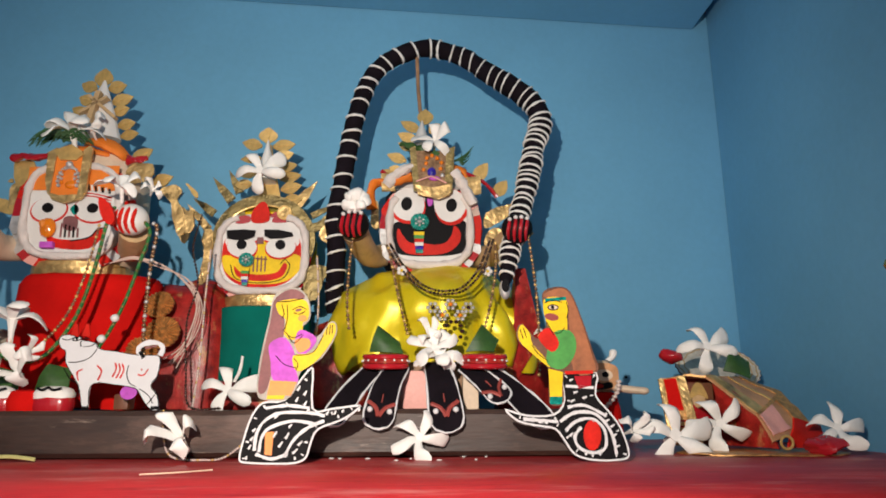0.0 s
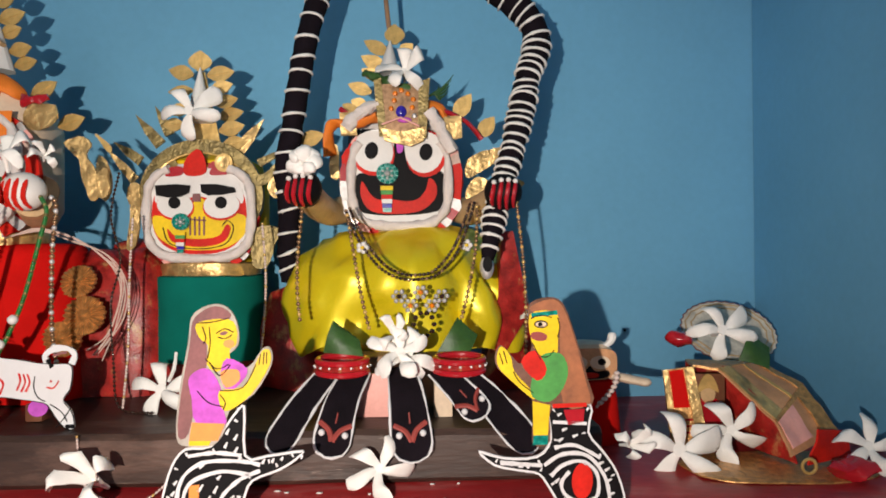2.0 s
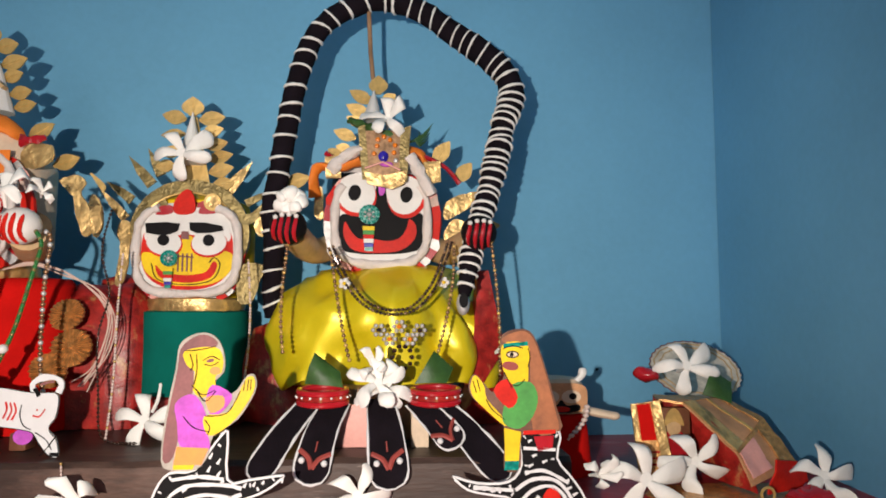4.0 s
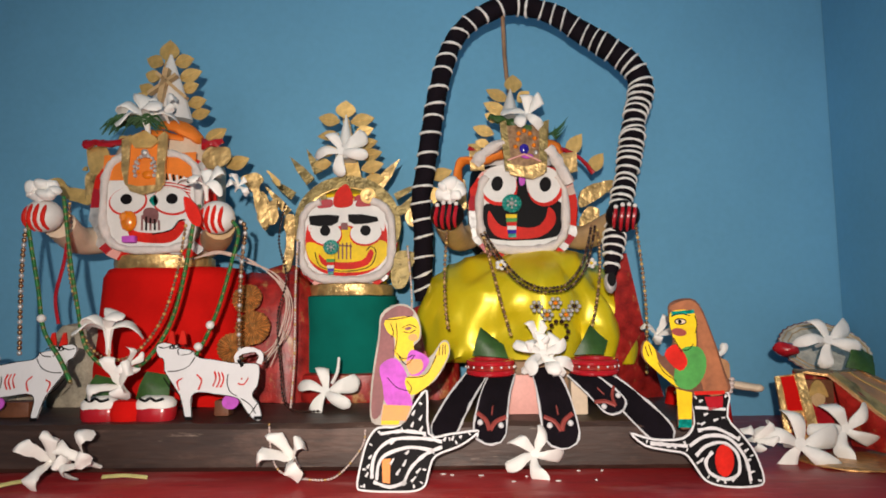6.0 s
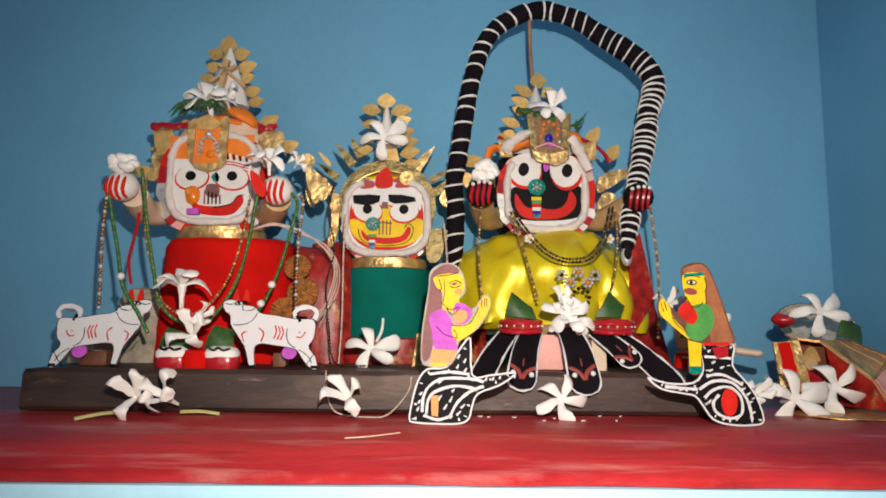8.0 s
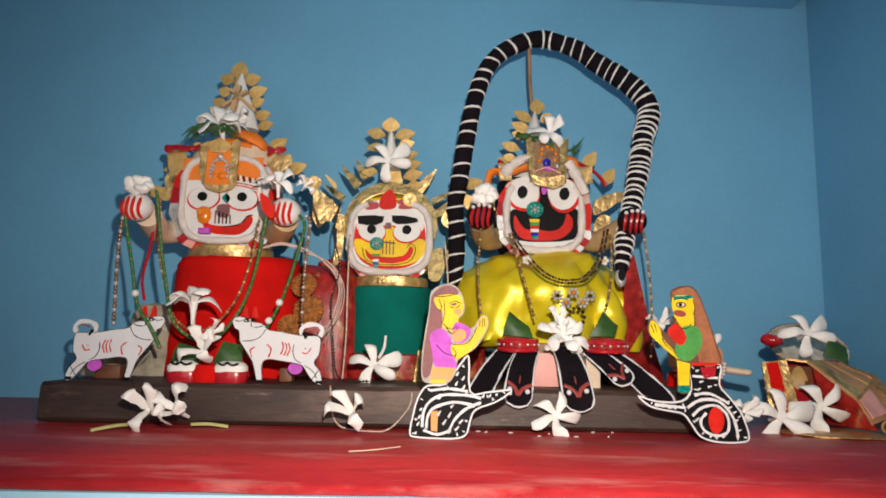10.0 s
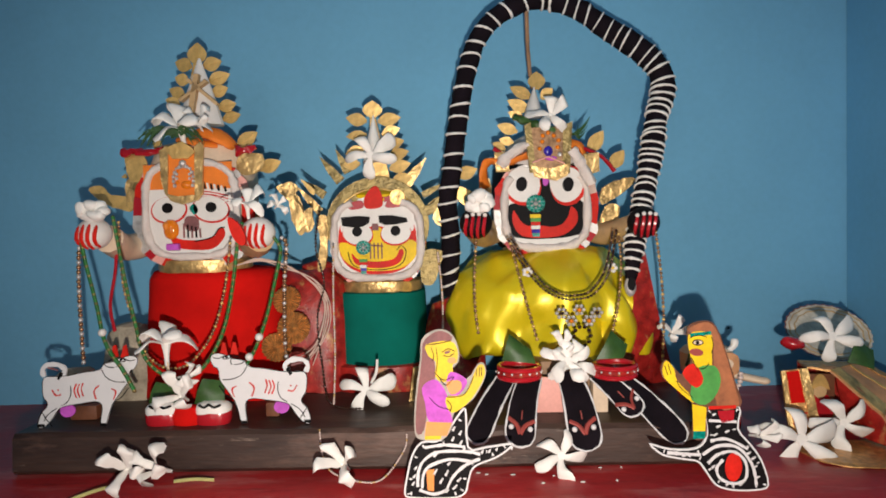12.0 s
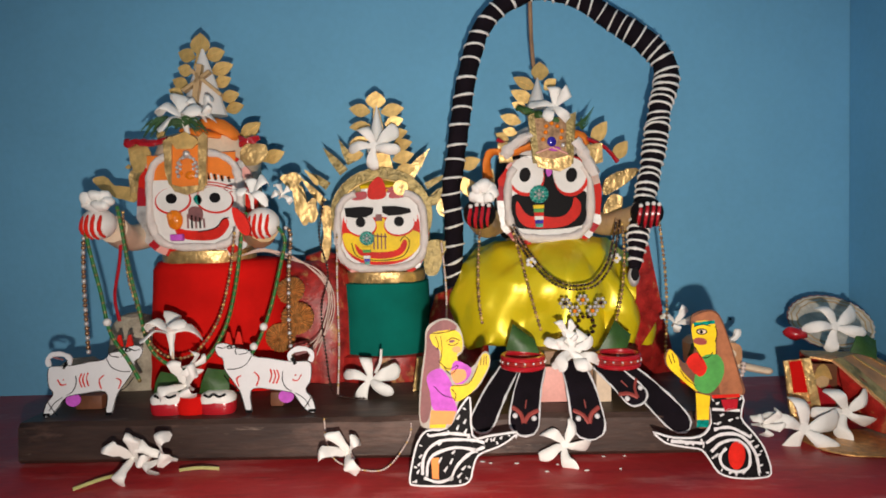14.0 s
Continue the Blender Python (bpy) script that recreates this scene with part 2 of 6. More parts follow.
        for i in range(rows):
            j = (i + 1) % n
            for k in range(seg):
                q = (k + 1) % seg
                faces.append([i * seg + k, i * seg + q, j * seg + q, j * seg + k])
        if not closed:
            faces += [list(range(seg))[::-1], list(range((n - 1) * seg, n * seg))]
        return self.add(verts, faces, m)

    def loft(self, rings, m, caps=True):
        """Skin over rings of equal length, from the bottom up."""
        seg = len(rings[0])
        verts = [v for r in rings for v in r]
        faces = []
        for i in range(len(rings) - 1):
            for k in range(seg):
                q = (k + 1) % seg
                faces.append([i * seg + k, i * seg + q, (i + 1) * seg + q, (i + 1) * seg + k])
        if caps:
            faces += [list(range(seg))[::-1], list(range((len(rings) - 1) * seg, len(rings) * seg))]
        return self.add(verts, faces, m)

    def turned(self, x, y, prof, m, sx=1.0, sy=1.0, seg=28, power=1.0):
        """A turned body: prof lists (radius, z) from the bottom up; power below 1 squares it."""
        rings = []
        for r, z in prof:
            ring = []
            for k in range(seg):
                t = 2 * math.pi * k / seg
                c, s = math.cos(t), math.sin(t)
                ring.append((x + sx * r * math.copysign(abs(c) ** power, c), y + sy * r * math.copysign(abs(s) ** power, s), z))
            rings.append(ring)
        return self.loft(rings, m)

    def ball(self, c, r, m, seg=12, rows=8):
        rx, ry, rz = r if isinstance(r, (list, tuple)) else (r, r, r)
        verts = [(c[0], c[1], c[2] - rz)]
        for i in range(1, rows):
            t = math.pi * i / rows
            for k in range(seg):
                a = 2 * math.pi * k / seg
                verts.append((c[0] + rx * math.sin(t) * math.cos(a), c[1] + ry * math.sin(t) * math.sin(a), c[2] - rz * math.cos(t)))
        verts.append((c[0], c[1], c[2] + rz))
        faces = [[0, 1 + (k + 1) % seg, 1 + k] for k in range(seg)]
        for i in range(rows - 2):
            for k in range(seg):
                q = (k + 1) % seg
                faces.append([1 + i * seg + k, 1 + i * seg + q, 1 + (i + 1) * seg + q, 1 + (i + 1) * seg + k])
        e = len(verts) - 1
        faces += [[e, e - seg + k, e - seg + (k + 1) % seg] for k in range(seg)]
        return self.add(verts, faces, m)

    def box(self, lo, hi, m, bevel=0.0):
        (a, b, c), (d, e, f) = lo, hi
        if not bevel:
            verts = [(x, y, z) for z in (c, f) for y in (b, e) for x in (a, d)]
            return self.add(verts, [[0, 2, 3, 1], [4, 5, 7, 6], [0, 1, 5, 4], [2, 6, 7, 3], [0, 4, 6, 2], [1, 3, 7, 5]], m)
        bm = bmesh.new()
        bmesh.ops.create_cube(bm, size=1, matrix=Matrix.Translation(((a + d) / 2, (b + e) / 2, (c + f) / 2)) @ Matrix.Diagonal((d - a, e - b, f - c, 1)))
        bmesh.ops.bevel(bm, geom=bm.edges[:], offset=bevel, segments=2, affect="EDGES", profile=0.6)
        bm.verts.index_update()
        self.add([v.co[:] for v in bm.verts], [[v.index for v in q.verts] for q in bm.faces], m)
        bm.free()
        return self

    def beads(self, pts, r, gap, m, other=None, every=3):
        """Beads strung along a line of points."""
        line = [Vector(a) for a in pts]
        left, count = 0.0, 0
        for a, b in zip(line, line[1:]):
            d = (b - a).length
            while left < d:
                c = a + (b - a) * (left / d)
                self.ball(c, r, other if other and count % every == 0 else m, 6, 4)
                left += gap
                count += 1
            left -= d
        return self

    def jitter(self, amount, freq):
        for i, v in enumerate(self.v):
            p = Vector(v)
            self.v[i] = tuple(p + amount * noise.noise_vector(p * freq))
        return self

    def made(self, name, parent=None, label="", category="", group="", kind="", sharp=40, base=None):
        self.v = [(a, b, settle(c)) for a, b, c in self.v]
        vs = np.array(self.v)
        lo, hi = vs.min(0), vs.max(0)
        o = Vector(base) if base is not None else Vector(((lo[0] + hi[0]) / 2, (lo[1] + hi[1]) / 2, lo[2]))
        me = bpy.data.meshes.new(name)
        me.from_pydata([tuple(Vector(v) - o) for v in self.v], [], self.f)
        for m in self.mats:
            me.materials.append(m)
        me.polygons.foreach_set("material_index", self.fm)
        me.shade_smooth()
        me.set_sharp_from_angle(angle=radians(sharp))
        me.update()
        ob = new(name, me)
        ORIGIN[ob] = o
        if parent:
            ob.parent = parent
            ob.location = o - ORIGIN[parent]
        else:
            ob.location = o
        return tagged(ob, label, category, group, kind)


def group_thing(name, base, label, category, group=""):
    ob = new(name)
    ob.empty_display_size = 0.01
    ob.location = (base[0], base[1], settle(base[2]))
    ORIGIN[ob] = ob.location.copy()
    return tagged(ob, label, category, group)


# ---------------------------------------------------------------- the niche and the room
PLANK_Z = 0.030
s = Shape()
rings = []
for i in range(190):
    x = -1.3 + 0.01 * i
    e = 0.3430 + 0.0026 * noise.noise(Vector((x * 22, 0, 0))) + 0.0012 * noise.noise(Vector((x * 90, 3, 0)))
    rings.append([(x, e, -0.0045), (x, e - 0.0008, -0.002), (x, e + 0.001, 0.0), (x, 0.55, 0.0), (x, 0.775, 0.0), (x, 0.775, -0.0045)])
s.loft(rings, SHELF)
shelf = s.made("floor", label="worn red painted shelf top", kind="structure", sharp=50)
s = Shape()
s.box((-1.3, 0.3402, -0.95), (0.60, 0.80, -0.005), LEDGE)
s.made("wall_ledge", label="pale blue painted front below the shelf", kind="structure")
s = Shape()
s.loft([[(-1.4, 0.702, z), (0.60, 0.768, z), (0.60, 0.90, z), (-1.4, 0.90, z)] for z in (-0.95, 2.2)], WALL)
s.made("wall_north", label="blue painted plaster back wall", kind="structure")
s = Shape()
s.loft([[(0.3645, 0.7590, z), (0.350, 0.46, z), (0.348, -2.0, z), (0.60, -2.0, z), (0.60, 0.7665, z)] for z in (-0.95, 2.2)], WALL)
s.made("wall_east", label="blue painted plaster side wall", kind="structure", sharp=20)
s = Shape()
s.loft([[(-1.3, 0.32, z + 0.040), (0.346, 0.32, z), (0.346, 0.7580, z), (-1.3, 0.7035, z + 0.040)] for z in (0.450, 0.56)], WALL)
s.made("ceiling", label="blue painted underside of the slab over the shelf", kind="structure", sharp=20)
# west wall, room floor and room ceiling are unseen, added to enclose the light
s = Shape()
s.box((-1.42, -2.1, -0.95), (-1.302, 0.704, 2.2), WALL)
s.made("wall_west", label="added blue side wall of the unseen room", kind="structure")
# unseen wall, with an opening added where the fill lamp stands
s = Shape()
s.box((-1.302, -2.1, -0.95), (-0.95, -2.0, 2.2), WALL).box((-0.05, -2.1, -0.95), (0.85, -2.0, 2.2), WALL).box((-0.95, -2.1, 1.3), (-0.05, -2.0, 2.2), WALL)
s.made("wall_south", label="unseen blue wall with an assumed doorway for the fill light", kind="structure")
s = Shape()
s.box((-1.42, -2.1, -1.05), (0.95, 0.9, -0.951), FLOOR)
s.made("floor_room", label="added grey cement floor of the unseen room", kind="structure")
s = Shape()
s.box((-1.42, -2.1, 2.201), (0.95, 0.9, 2.3), WALL)
s.made("ceiling_room", label="added blue painted ceiling of the unseen room", kind="structure")

# ---------------------------------------------------------------- the plank
s = Shape()
nx = 40
rings = []
for i in range(nx + 1):
    x = -0.343 + (0.158 + 0.343) * i / nx
    w = 0.0012 * noise.noise(Vector((x * 30, 0, 0)))
    u = 0.0012 * noise.noise(Vector((x * 24, 5, 0)))
    sec = [(0.537 + w, 0.001), (0.534 + w, 0.004), (0.535 + w, 0.027 + u), (0.538 + w, PLANK_Z + u), (0.60, PLANK_Z + u * 0.4), (0.715, PLANK_Z), (0.72, 0.001), (0.63, 0.0005)]
    rings.append([(x + 0.003 * noise.noise(Vector((i * 0.0, y * 40, z * 40))), y, z) for y, z in sec])
s.loft(rings, PLANK)
s.made("plank", label="thick dark weathered wooden plank under the idols", category="plank", sharp=25)

# ---------------------------------------------------------------- shared kinds of things
DZ = 0.95
def rounded(cx, cz, hw, hh, p=3.2, n=40):
    """Outline of a rounded square."""
    out = []
    for i in range(n):
        t = 2 * math.pi * i / n
        c, q = math.cos(t), math.sin(t)
        out.append((cx + hw * math.copysign(abs(c) ** (2 / p), c), cz + hh * math.copysign(abs(q) ** (2 / p), q)))
    return out


def smooth2(pts, n=4):
    return [(p.x, p.y) for p in spline([(a, b, 0) for a, b in pts], n, True)]


def mm(cx, cz, pts):
    return [(cx + a / 1000, cz + b / 1000) for a, b in pts]


def cotton_trim(cx, cz, hw, hh, y, label, gap=(0.0, 0.0)):
    """A fluffy white roll round the edge of a face."""
    ring = rounded(cx, cz, hw, hh, 3.4, 64)
    a, b = gap
    pts = [(x, y + 0.002 * noise.noise(Vector((x * 90, 0, z * 90))), z) for i, (x, z) in enumerate(ring) if not a <= i / 64 <= b or a == b]
    if a != b:
        k = max(range(len(pts)), key=lambda i: (Vector(pts[i]) - Vector(pts[i - 1])).length)
        pts = pts[k:] + pts[:k]
    s = Shape()
    s.tube(pts, [0.0032 + 0.0013 * noise.noise(Vector(p) * 140) for p in pts], COTTON, 10, closed=(a == b))
    s.jitter(0.0009, 350)
    return s.made("cotton_trim", label=label, category="trim", group="cotton trims round the faces", sharp=80)


def striped_band(cx, cz, hw, hh, y, label):
    """Red, silver and white ribbon that frames a head."""
    band = group_thing("head_ribbon", (cx, y, cz - hh), label, "ribbon", "ribbons round the heads")
    ring = [(cx + (a - cx) * (0.985 + 0.015 * (-1) ** (k // 2)), cz + (b - cz) * 0.985) for k, (a, b) in enumerate(rounded(cx, cz, hw, hh, 2.9, 56))]
    inner = rounded(cx, cz, hw - 0.0095, hh - 0.0080, 2.9, 56)
    colours = [RED, SILVER, CRIMSON, THREAD, RED, SILVER, PINK, CRIMSON, SILVER]
    for i in range(0, 56, 2):
        j, k = i + 1, (i + 2) % 56
        s = Shape()
        s.plate([ring[i], ring[j], ring[k], inner[k], inner[j], inner[i]], y + 0.003 - 0.0006 * (i // 2 % 3), 0.003, colours[(i * 5 // 3) % 9])
        s.jitter(0.0014, 260)
        s.made("stripe", band, sharp=30)
    return band


def leaf_outline(x, z, length, width, turn):
    c, q = math.cos(radians(turn)), math.sin(radians(turn))
    side = [(k / 10, 0.5 * max(0.2 * (1 - k / 10), math.sin(math.pi * (k / 10) ** 0.88) ** 0.92)) for k in range(11)]
    shape = side + [(a, -b) for a, b in side[-2::-1]]
    return [(x + c * a * length - q * b * width, z + q * a * length + c * b * width) for a, b in shape]


def foil_leaf(parent, x, y, z, length, width, turn, m=GOLD, curl=0.0):
    s = Shape()
    s.plate(leaf_outline(x, z, length, width, turn), y, 0.0009, m, tilt=curl, foot=z)
    s.bar((x, z), (x + math.cos(radians(turn)) * length * 0.8, z + math.sin(radians(turn)) * length * 0.8), 0.0009, y - 0.0008 , 0.0006, m, tilt=curl, foot=z, taper=0.3)
    return s.made("foil_leaf", parent)


def leaf_to(parent, root, tip, width, y, m=GOLD, curl=0.0):
    """A foil leaf that grows from root to tip, both given as x, z."""
    dx, dz = tip[0] - root[0], tip[1] - root[1]
    return foil_leaf(parent, root[0], y, root[1], math.hypot(dx, dz), width, math.degrees(math.atan2(dz, dx)), m, curl)


def foil_spike(parent, root, tip, width, y, m):
    """A long creased foil spike from root to tip."""
    dx, dz = tip[0] - root[0], tip[1] - root[1]
    d = math.hypot(dx, dz)
    nx, nz = -dz / d * width * 0.34, dx / d * width * 0.34
    s = Shape()
    s.plate([(root[0] + nx, root[1] + nz), (root[0] - nx, root[1] - nz), (root[0] - 0.85 * nx + 0.45 * dx, root[1] - 0.85 * nz + 0.45 * dz), tip, (root[0] + 0.8 * nx + 0.5 * dx, root[1] + 0.8 * nz + 0.5 * dz)], y, 0.0012, m)
    s.jitter(0.0004, 160)
    return s.made("spike", parent)


def petal(s, c, turn, length, width, lift, curl, twist, facing, m=PETAL):
    """One curved petal with thickness, laid in the flower's own frame and carried by the matrix facing."""
    nu, nv, th = 9, 5, 0.0006
    top = []
    for i in range(nu):
        u = i / (nu - 1)
        wd = width * (0.20 + 0.80 * math.sin(math.pi * min(u * 0.62 + 0.06, 1.0)) ** 1.3) * (1 if u < 0.8 else math.sqrt(max(0.10, 1 - ((u - 0.8) / 0.205) ** 2)))
        for j in range(nv):
            v = j / (nv - 1) - 0.5
            x = length * (u - 0.16 * curl * u ** 3)
            y = v * wd + 0.42 * width * u * u * twist
            z = length * (lift * math.sin(1.9 * u) - 0.8 * curl * max(0.0, u - 0.35) ** 2) - 0.28 * wd * (v * v * 2) + 0.50 * wd * v * twist * u
            top.append(Vector((x, y, z)))
    rot = Matrix.Rotation(turn, 4, "Z")
    verts = [facing @ (rot @ p) + Vector(c) for p in top] + [facing @ (rot @ (p + Vector((0, 0, -th)))) + Vector(c) for p in top]
    faces, o = [], nu * nv
    for i in range(nu - 1):
        for j in range(nv - 1):
            a = i * nv + j
            faces += [[a, a + nv, a + nv + 1, a + 1], [o + a, o + a + 1, o + a + nv + 1, o + a + nv]]
    edge = [j for j in range(nv)] + [i * nv + nv - 1 for i in range(1, nu)] + [(nu - 1) * nv + j for j in range(nv - 2, -1, -1)] + [i * nv for i in range(nu - 2, 0, -1)]
    for a, b in zip(edge, edge[1:] + edge[:1]):
        faces.append([a, b, o + b, o + a])
    s.add(verts, faces, m)


def flower(seed, openness, label, size=0.0178, count=5, droop=(0.3, 1.5)):
    """A white pinwheel blossom that looks along its own z axis."""
    rng = random.Random(seed)
    ob = group_thing("jasmine_flower", (0, 0, 0), label, "flower", "loose white blossoms")
    eye = Matrix.Identity(3)
    for k in range(count):
        s = Shape()
        turn = 2 * math.pi * k / count + rng.uniform(-0.25, 0.25)
        petal(s, (0, 0, 0.0015 + 0.0004 * k), turn, size * rng.uniform(0.88, 1.15), size * rng.uniform(0.36, 0.48), openness + rng.uniform(-0.15, 0.3), rng.uniform(*droop), rng.choice((0.6, 1.0, 1.4)), eye)
        s.jitter(0.0020, 95 + 5 * seed)
        s.made("petal", ob, base=(0, 0, 0), sharp=70)
    s = Shape()
    s.tube([(0, 0, -0.010), (0, 0, -0.004), (0, 0, 0.0025)], [0.0011, 0.0014, 0.0026], PETAL, 8)
    s.made("tube", ob, base=(0, 0, 0))
    return ob


FLOWERS = [flower(1, 0.10, "open white crape jasmine blossom with five twisted petals"), flower(5, 0.35, "half open white crape jasmine blossom"),
           flower(9, 0.0, "flat open white crape jasmine blossom"), flower(13, 0.8, "wilted white crape jasmine blossom with folded petals", 0.0195, 4, (1.2, 3.0))]
USED = set()


def put_flower(kind, x, y, z, spin=0, up=0, side=0, scale=1.0, label=""):
    """Lay a blossom at a place; it faces the viewer, raised by up and turned by side degrees."""
    m = Matrix.Translation((x, y, settle(z))) @ pose(0, 0, 0, 90 - up, 0, side) @ pose(0, 0, 0, 0, 0, spin) @ Matrix.Diagonal((scale, scale, scale, 1))
    if kind in USED:
        ob = copy_thing(FLOWERS[kind], m)
    else:
        ob = FLOWERS[kind]
        ob.matrix_basis = m
        USED.add(kind)
    if label:
        ob["label"] = label
    return ob


def petal_clump(x, y, z, rx, rz, seed, label):
    """A soft heap of crumpled white petals."""
    rng = random.Random(seed)
    s = Shape()
    for k in range(7):
        t = 2 * math.pi * k / 7
        s.ball((x + 0.55 * rx * math.cos(t), y + 0.002 * math.sin(t * 2), z + 0.5 * rz * math.sin(t)), (rx * rng.uniform(0.35, 0.6), 0.0045, rz * rng.uniform(0.35, 0.6)), PETAL, 14, 8)
    s.jitter(0.0022, 170)
    return s.made("crumpled_flower", label=label, category="flower", group="loose white blossoms", sharp=70)


def fist(s, c, r, stripe, main, dots=None):
    """A carved hand stub with painted finger stripes."""
    s.ball(c, r, main, 16, 10)
    for k in range(4):
        x = c[0] + r[0] * (-0.62 + 0.36 * k)
        h = math.sqrt(max(0.05, 1 - ((x - c[0]) / r[0]) ** 2))
        pts = [(x + 0.0008 * math.sin(3 * t), c[1] - (r[1] * h + 0.0003) * math.cos(t), c[2] + (r[2] * h + 0.0003) * math.sin(t)) for t in (-1.2, -0.8, -0.4, 0, 0.35, 0.6)]
        s.tube(pts, [0.0009, 0.0013, 0.0015, 0.0015, 0.0013, 0.0006], stripe, 6)
        if dots:
            s.ball((pts[5][0], pts[5][1] - 0.001, pts[5][2]), 0.0017, dots, 8, 6)


def chain(name, pts, r, gap, m, label, other=None, every=3, category="necklace", n=8):
    s = Shape()
    line = spline(pts, n)
    s.tube(line, r * 0.35, m, 5)
    s.beads(line, r, gap, m, other, every)
    return s.made(name, label=label, category=category, group="garlands and chains on the idols", sharp=80)


def brooch(x, z, y, r, label):
    b = group_thing("nose_brooch", (x, y, z), label, "brooch", "brooches on the faces")
    s = Shape()
    s.disc(x, z, r, r, y, 0.0018, TEAL)
    s.made("disc", b)
    s = Shape()
    n = 12
    for k in range(n):
        t = 2 * math.pi * k / n
        s.ball((x + r * 0.86 * math.cos(t), y - 0.002, z + r * 0.86 * math.sin(t)), r * 0.16, TEAL, 6, 4)
        s.ball((x + r * 0.45 * math.cos(t), y - 0.0026, z + r * 0.45 * math.sin(t)), r * 0.13, SILVER if k % 2 else TEAL, 6, 4)
    s.ball((x, y - 0.0022, z), r * 0.28, SILVER, 8, 6)
    tagged(s.made("stone_cluster", b), kind="stuff")
    for k, (m, h) in enumerate(((YELLOW, 0.5), (GREENP, 0.35), (RED, 0.3), (WHITE, 0.45), (BLUESTONE, 0.25), (TEAL, 0.6))):
        s = Shape()
        s.box((x - r * 0.62 + 0.0003 * k, y - 0.0022 - 0.0002 * (k % 2), z - r * (1.2 + 0.42 * k) - r * 0.4), (x + r * 0.5 - 0.0002 * k, y, z - r * (1.2 + 0.42 * k)), m)
        s.made("hanging_bar", b)
    return b


# ---------------------------------------------------------------- black faced idol in yellow satin
JX, JZ, JY = 0.0445, 0.190, 0.640
s = Shape()
s.turned(JX, JY + 0.042, [(0.02, 0.031), (0.034, 0.033), (0.036, 0.10), (0.030, 0.14), (0.030, 0.152), (0.036, 0.155), (0.042, 0.165), (0.043, 0.20), (0.040, 0.228), (0.03, 0.24), (0.012, 0.245)], BLACK, 1.0, 0.9, 36, 0.75)
s.plate(rounded(JX, JZ, 0.036, 0.036), JY + 0.012, 0.012, BLACK)
y = JY
T = 0.0005
s.plate(rounded(JX, JZ - 0.001, 0.0335, 0.033), y, T, WHITE)
s.plate(smooth2(mm(JX, JZ, [(-31, 2), (-30, -22), (-18, -27), (0, -27.5), (20, -26), (31, -20), (31, 4), (20, 5), (6, 10), (2, 32), (-3, 32), (-7, 10), (-18, 4)])), y - T, T, BLACK)
for ex, ez, rx, rz, tn in ((-18.8, 20.5, 14.2, 15.5, 12), (17.8, 19.5, 13.2, 15.5, -12)):
    cx, cz = JX + ex / 1000, JZ + ez / 1000
    s.disc(cx + (0.0012 if ex > 0 else -0.0002), cz - 0.0018, rx / 1000 + 0.0012, rz / 1000 + 0.0012, y - 2 * T, T, RED, tn)
    s.disc(cx, cz, rx / 1000, rz / 1000, y - 3 * T, T, WHITE, tn)
    s.disc(cx - 0.0012 if ex < 0 else cx + 0.0008, cz + 0.0003, 0.0047, 0.0064, y - 4 * T, T, BLACK, -8)
s.plate(smooth2(mm(JX, JZ, [(-27, -2), (-27.5, -14), (-20, -24.5), (-2, -26.5), (15, -24), (25, -15), (26, -5), (21, 0.5), (18.5, -8), (13, -15), (4, -17), (-6, -15.5), (-16, -15.5), (-22, -10)])), y - 2 * T, T, RED)
s.plate(smooth2(mm(JX, JZ, [(-2, 30), (2, 30), (2.5, 22), (0, 19), (-2, 21)])), y - 2 * T, T, MAGENTA)
for sx, tip in ((-1, (-0.016, 0.588, 0.177)), (1, (0.112, 0.592, 0.175))):
    root = (JX + sx * 0.036, JY + 0.03, 0.172)
    mid = (JX + sx * 0.052, JY + 0.012, 0.166)
    s.tube(spline([root, mid, (tip[0], tip[1] + 0.014, tip[2] - 0.002)], 6), 0.0105, TAN, 12)
    fist(s, tip, (0.0125, 0.0115, 0.0125), CRIMSON, BLACK, WHITE)
s.made("idol", label="carved wooden idol with a black face and round white eyes", category="statue", group="three painted idols")
cotton_trim(JX, JZ - 0.001, 0.0345, 0.0345, JY - 0.001, "white cotton roll round the black face", (0.14, 0.36))
striped_band(JX + 0.001, JZ - 0.002, 0.0445, 0.0412, JY + 0.004, "red and silver striped ribbon round the black faced head")
brooch(JX - 0.0088, JZ + 0.0035, JY - 0.0025, 0.0078, "round teal stone brooch with a hanging strip on the nose")


DZ = 1.0
crown = group_thing("crown", (JX, JY + 0.01, 0.225), "gold foil leaf crown with a white cone and jewelled badge", "crown", "gold foil crowns")
s = Shape()
s.turned(JX, JY + 0.035, [(0.036, 0.212), (0.037, 0.220), (0.034, 0.230), (0.025, 0.240), (0.012, 0.248)], COTTON, 1.0, 0.85, 28)
s.jitter(0.0016, 120).made("cap", crown, "white cotton cap")
for pts in ([(-0.0059, 0.6480, 0.1995), (-0.0069, 0.6450, 0.2121), (-0.0025, 0.6420, 0.2219), (0.0115, 0.6370, 0.2198), (0.0296, 0.6340, 0.2249)], [(0.0646, 0.6400, 0.2353), (0.0738, 0.6420, 0.2334), (0.0779, 0.6440, 0.2254)]):
    line = spline(pts, 6)
    s = Shape()
    s.tube(line, [0.0052 + 0.0016 * noise.noise(p * 120) for p in line], ORANGE, 10, flat=0.5)
    s.jitter(0.0012, 160).made("cloth_fold", crown, "folded orange cloth strip")
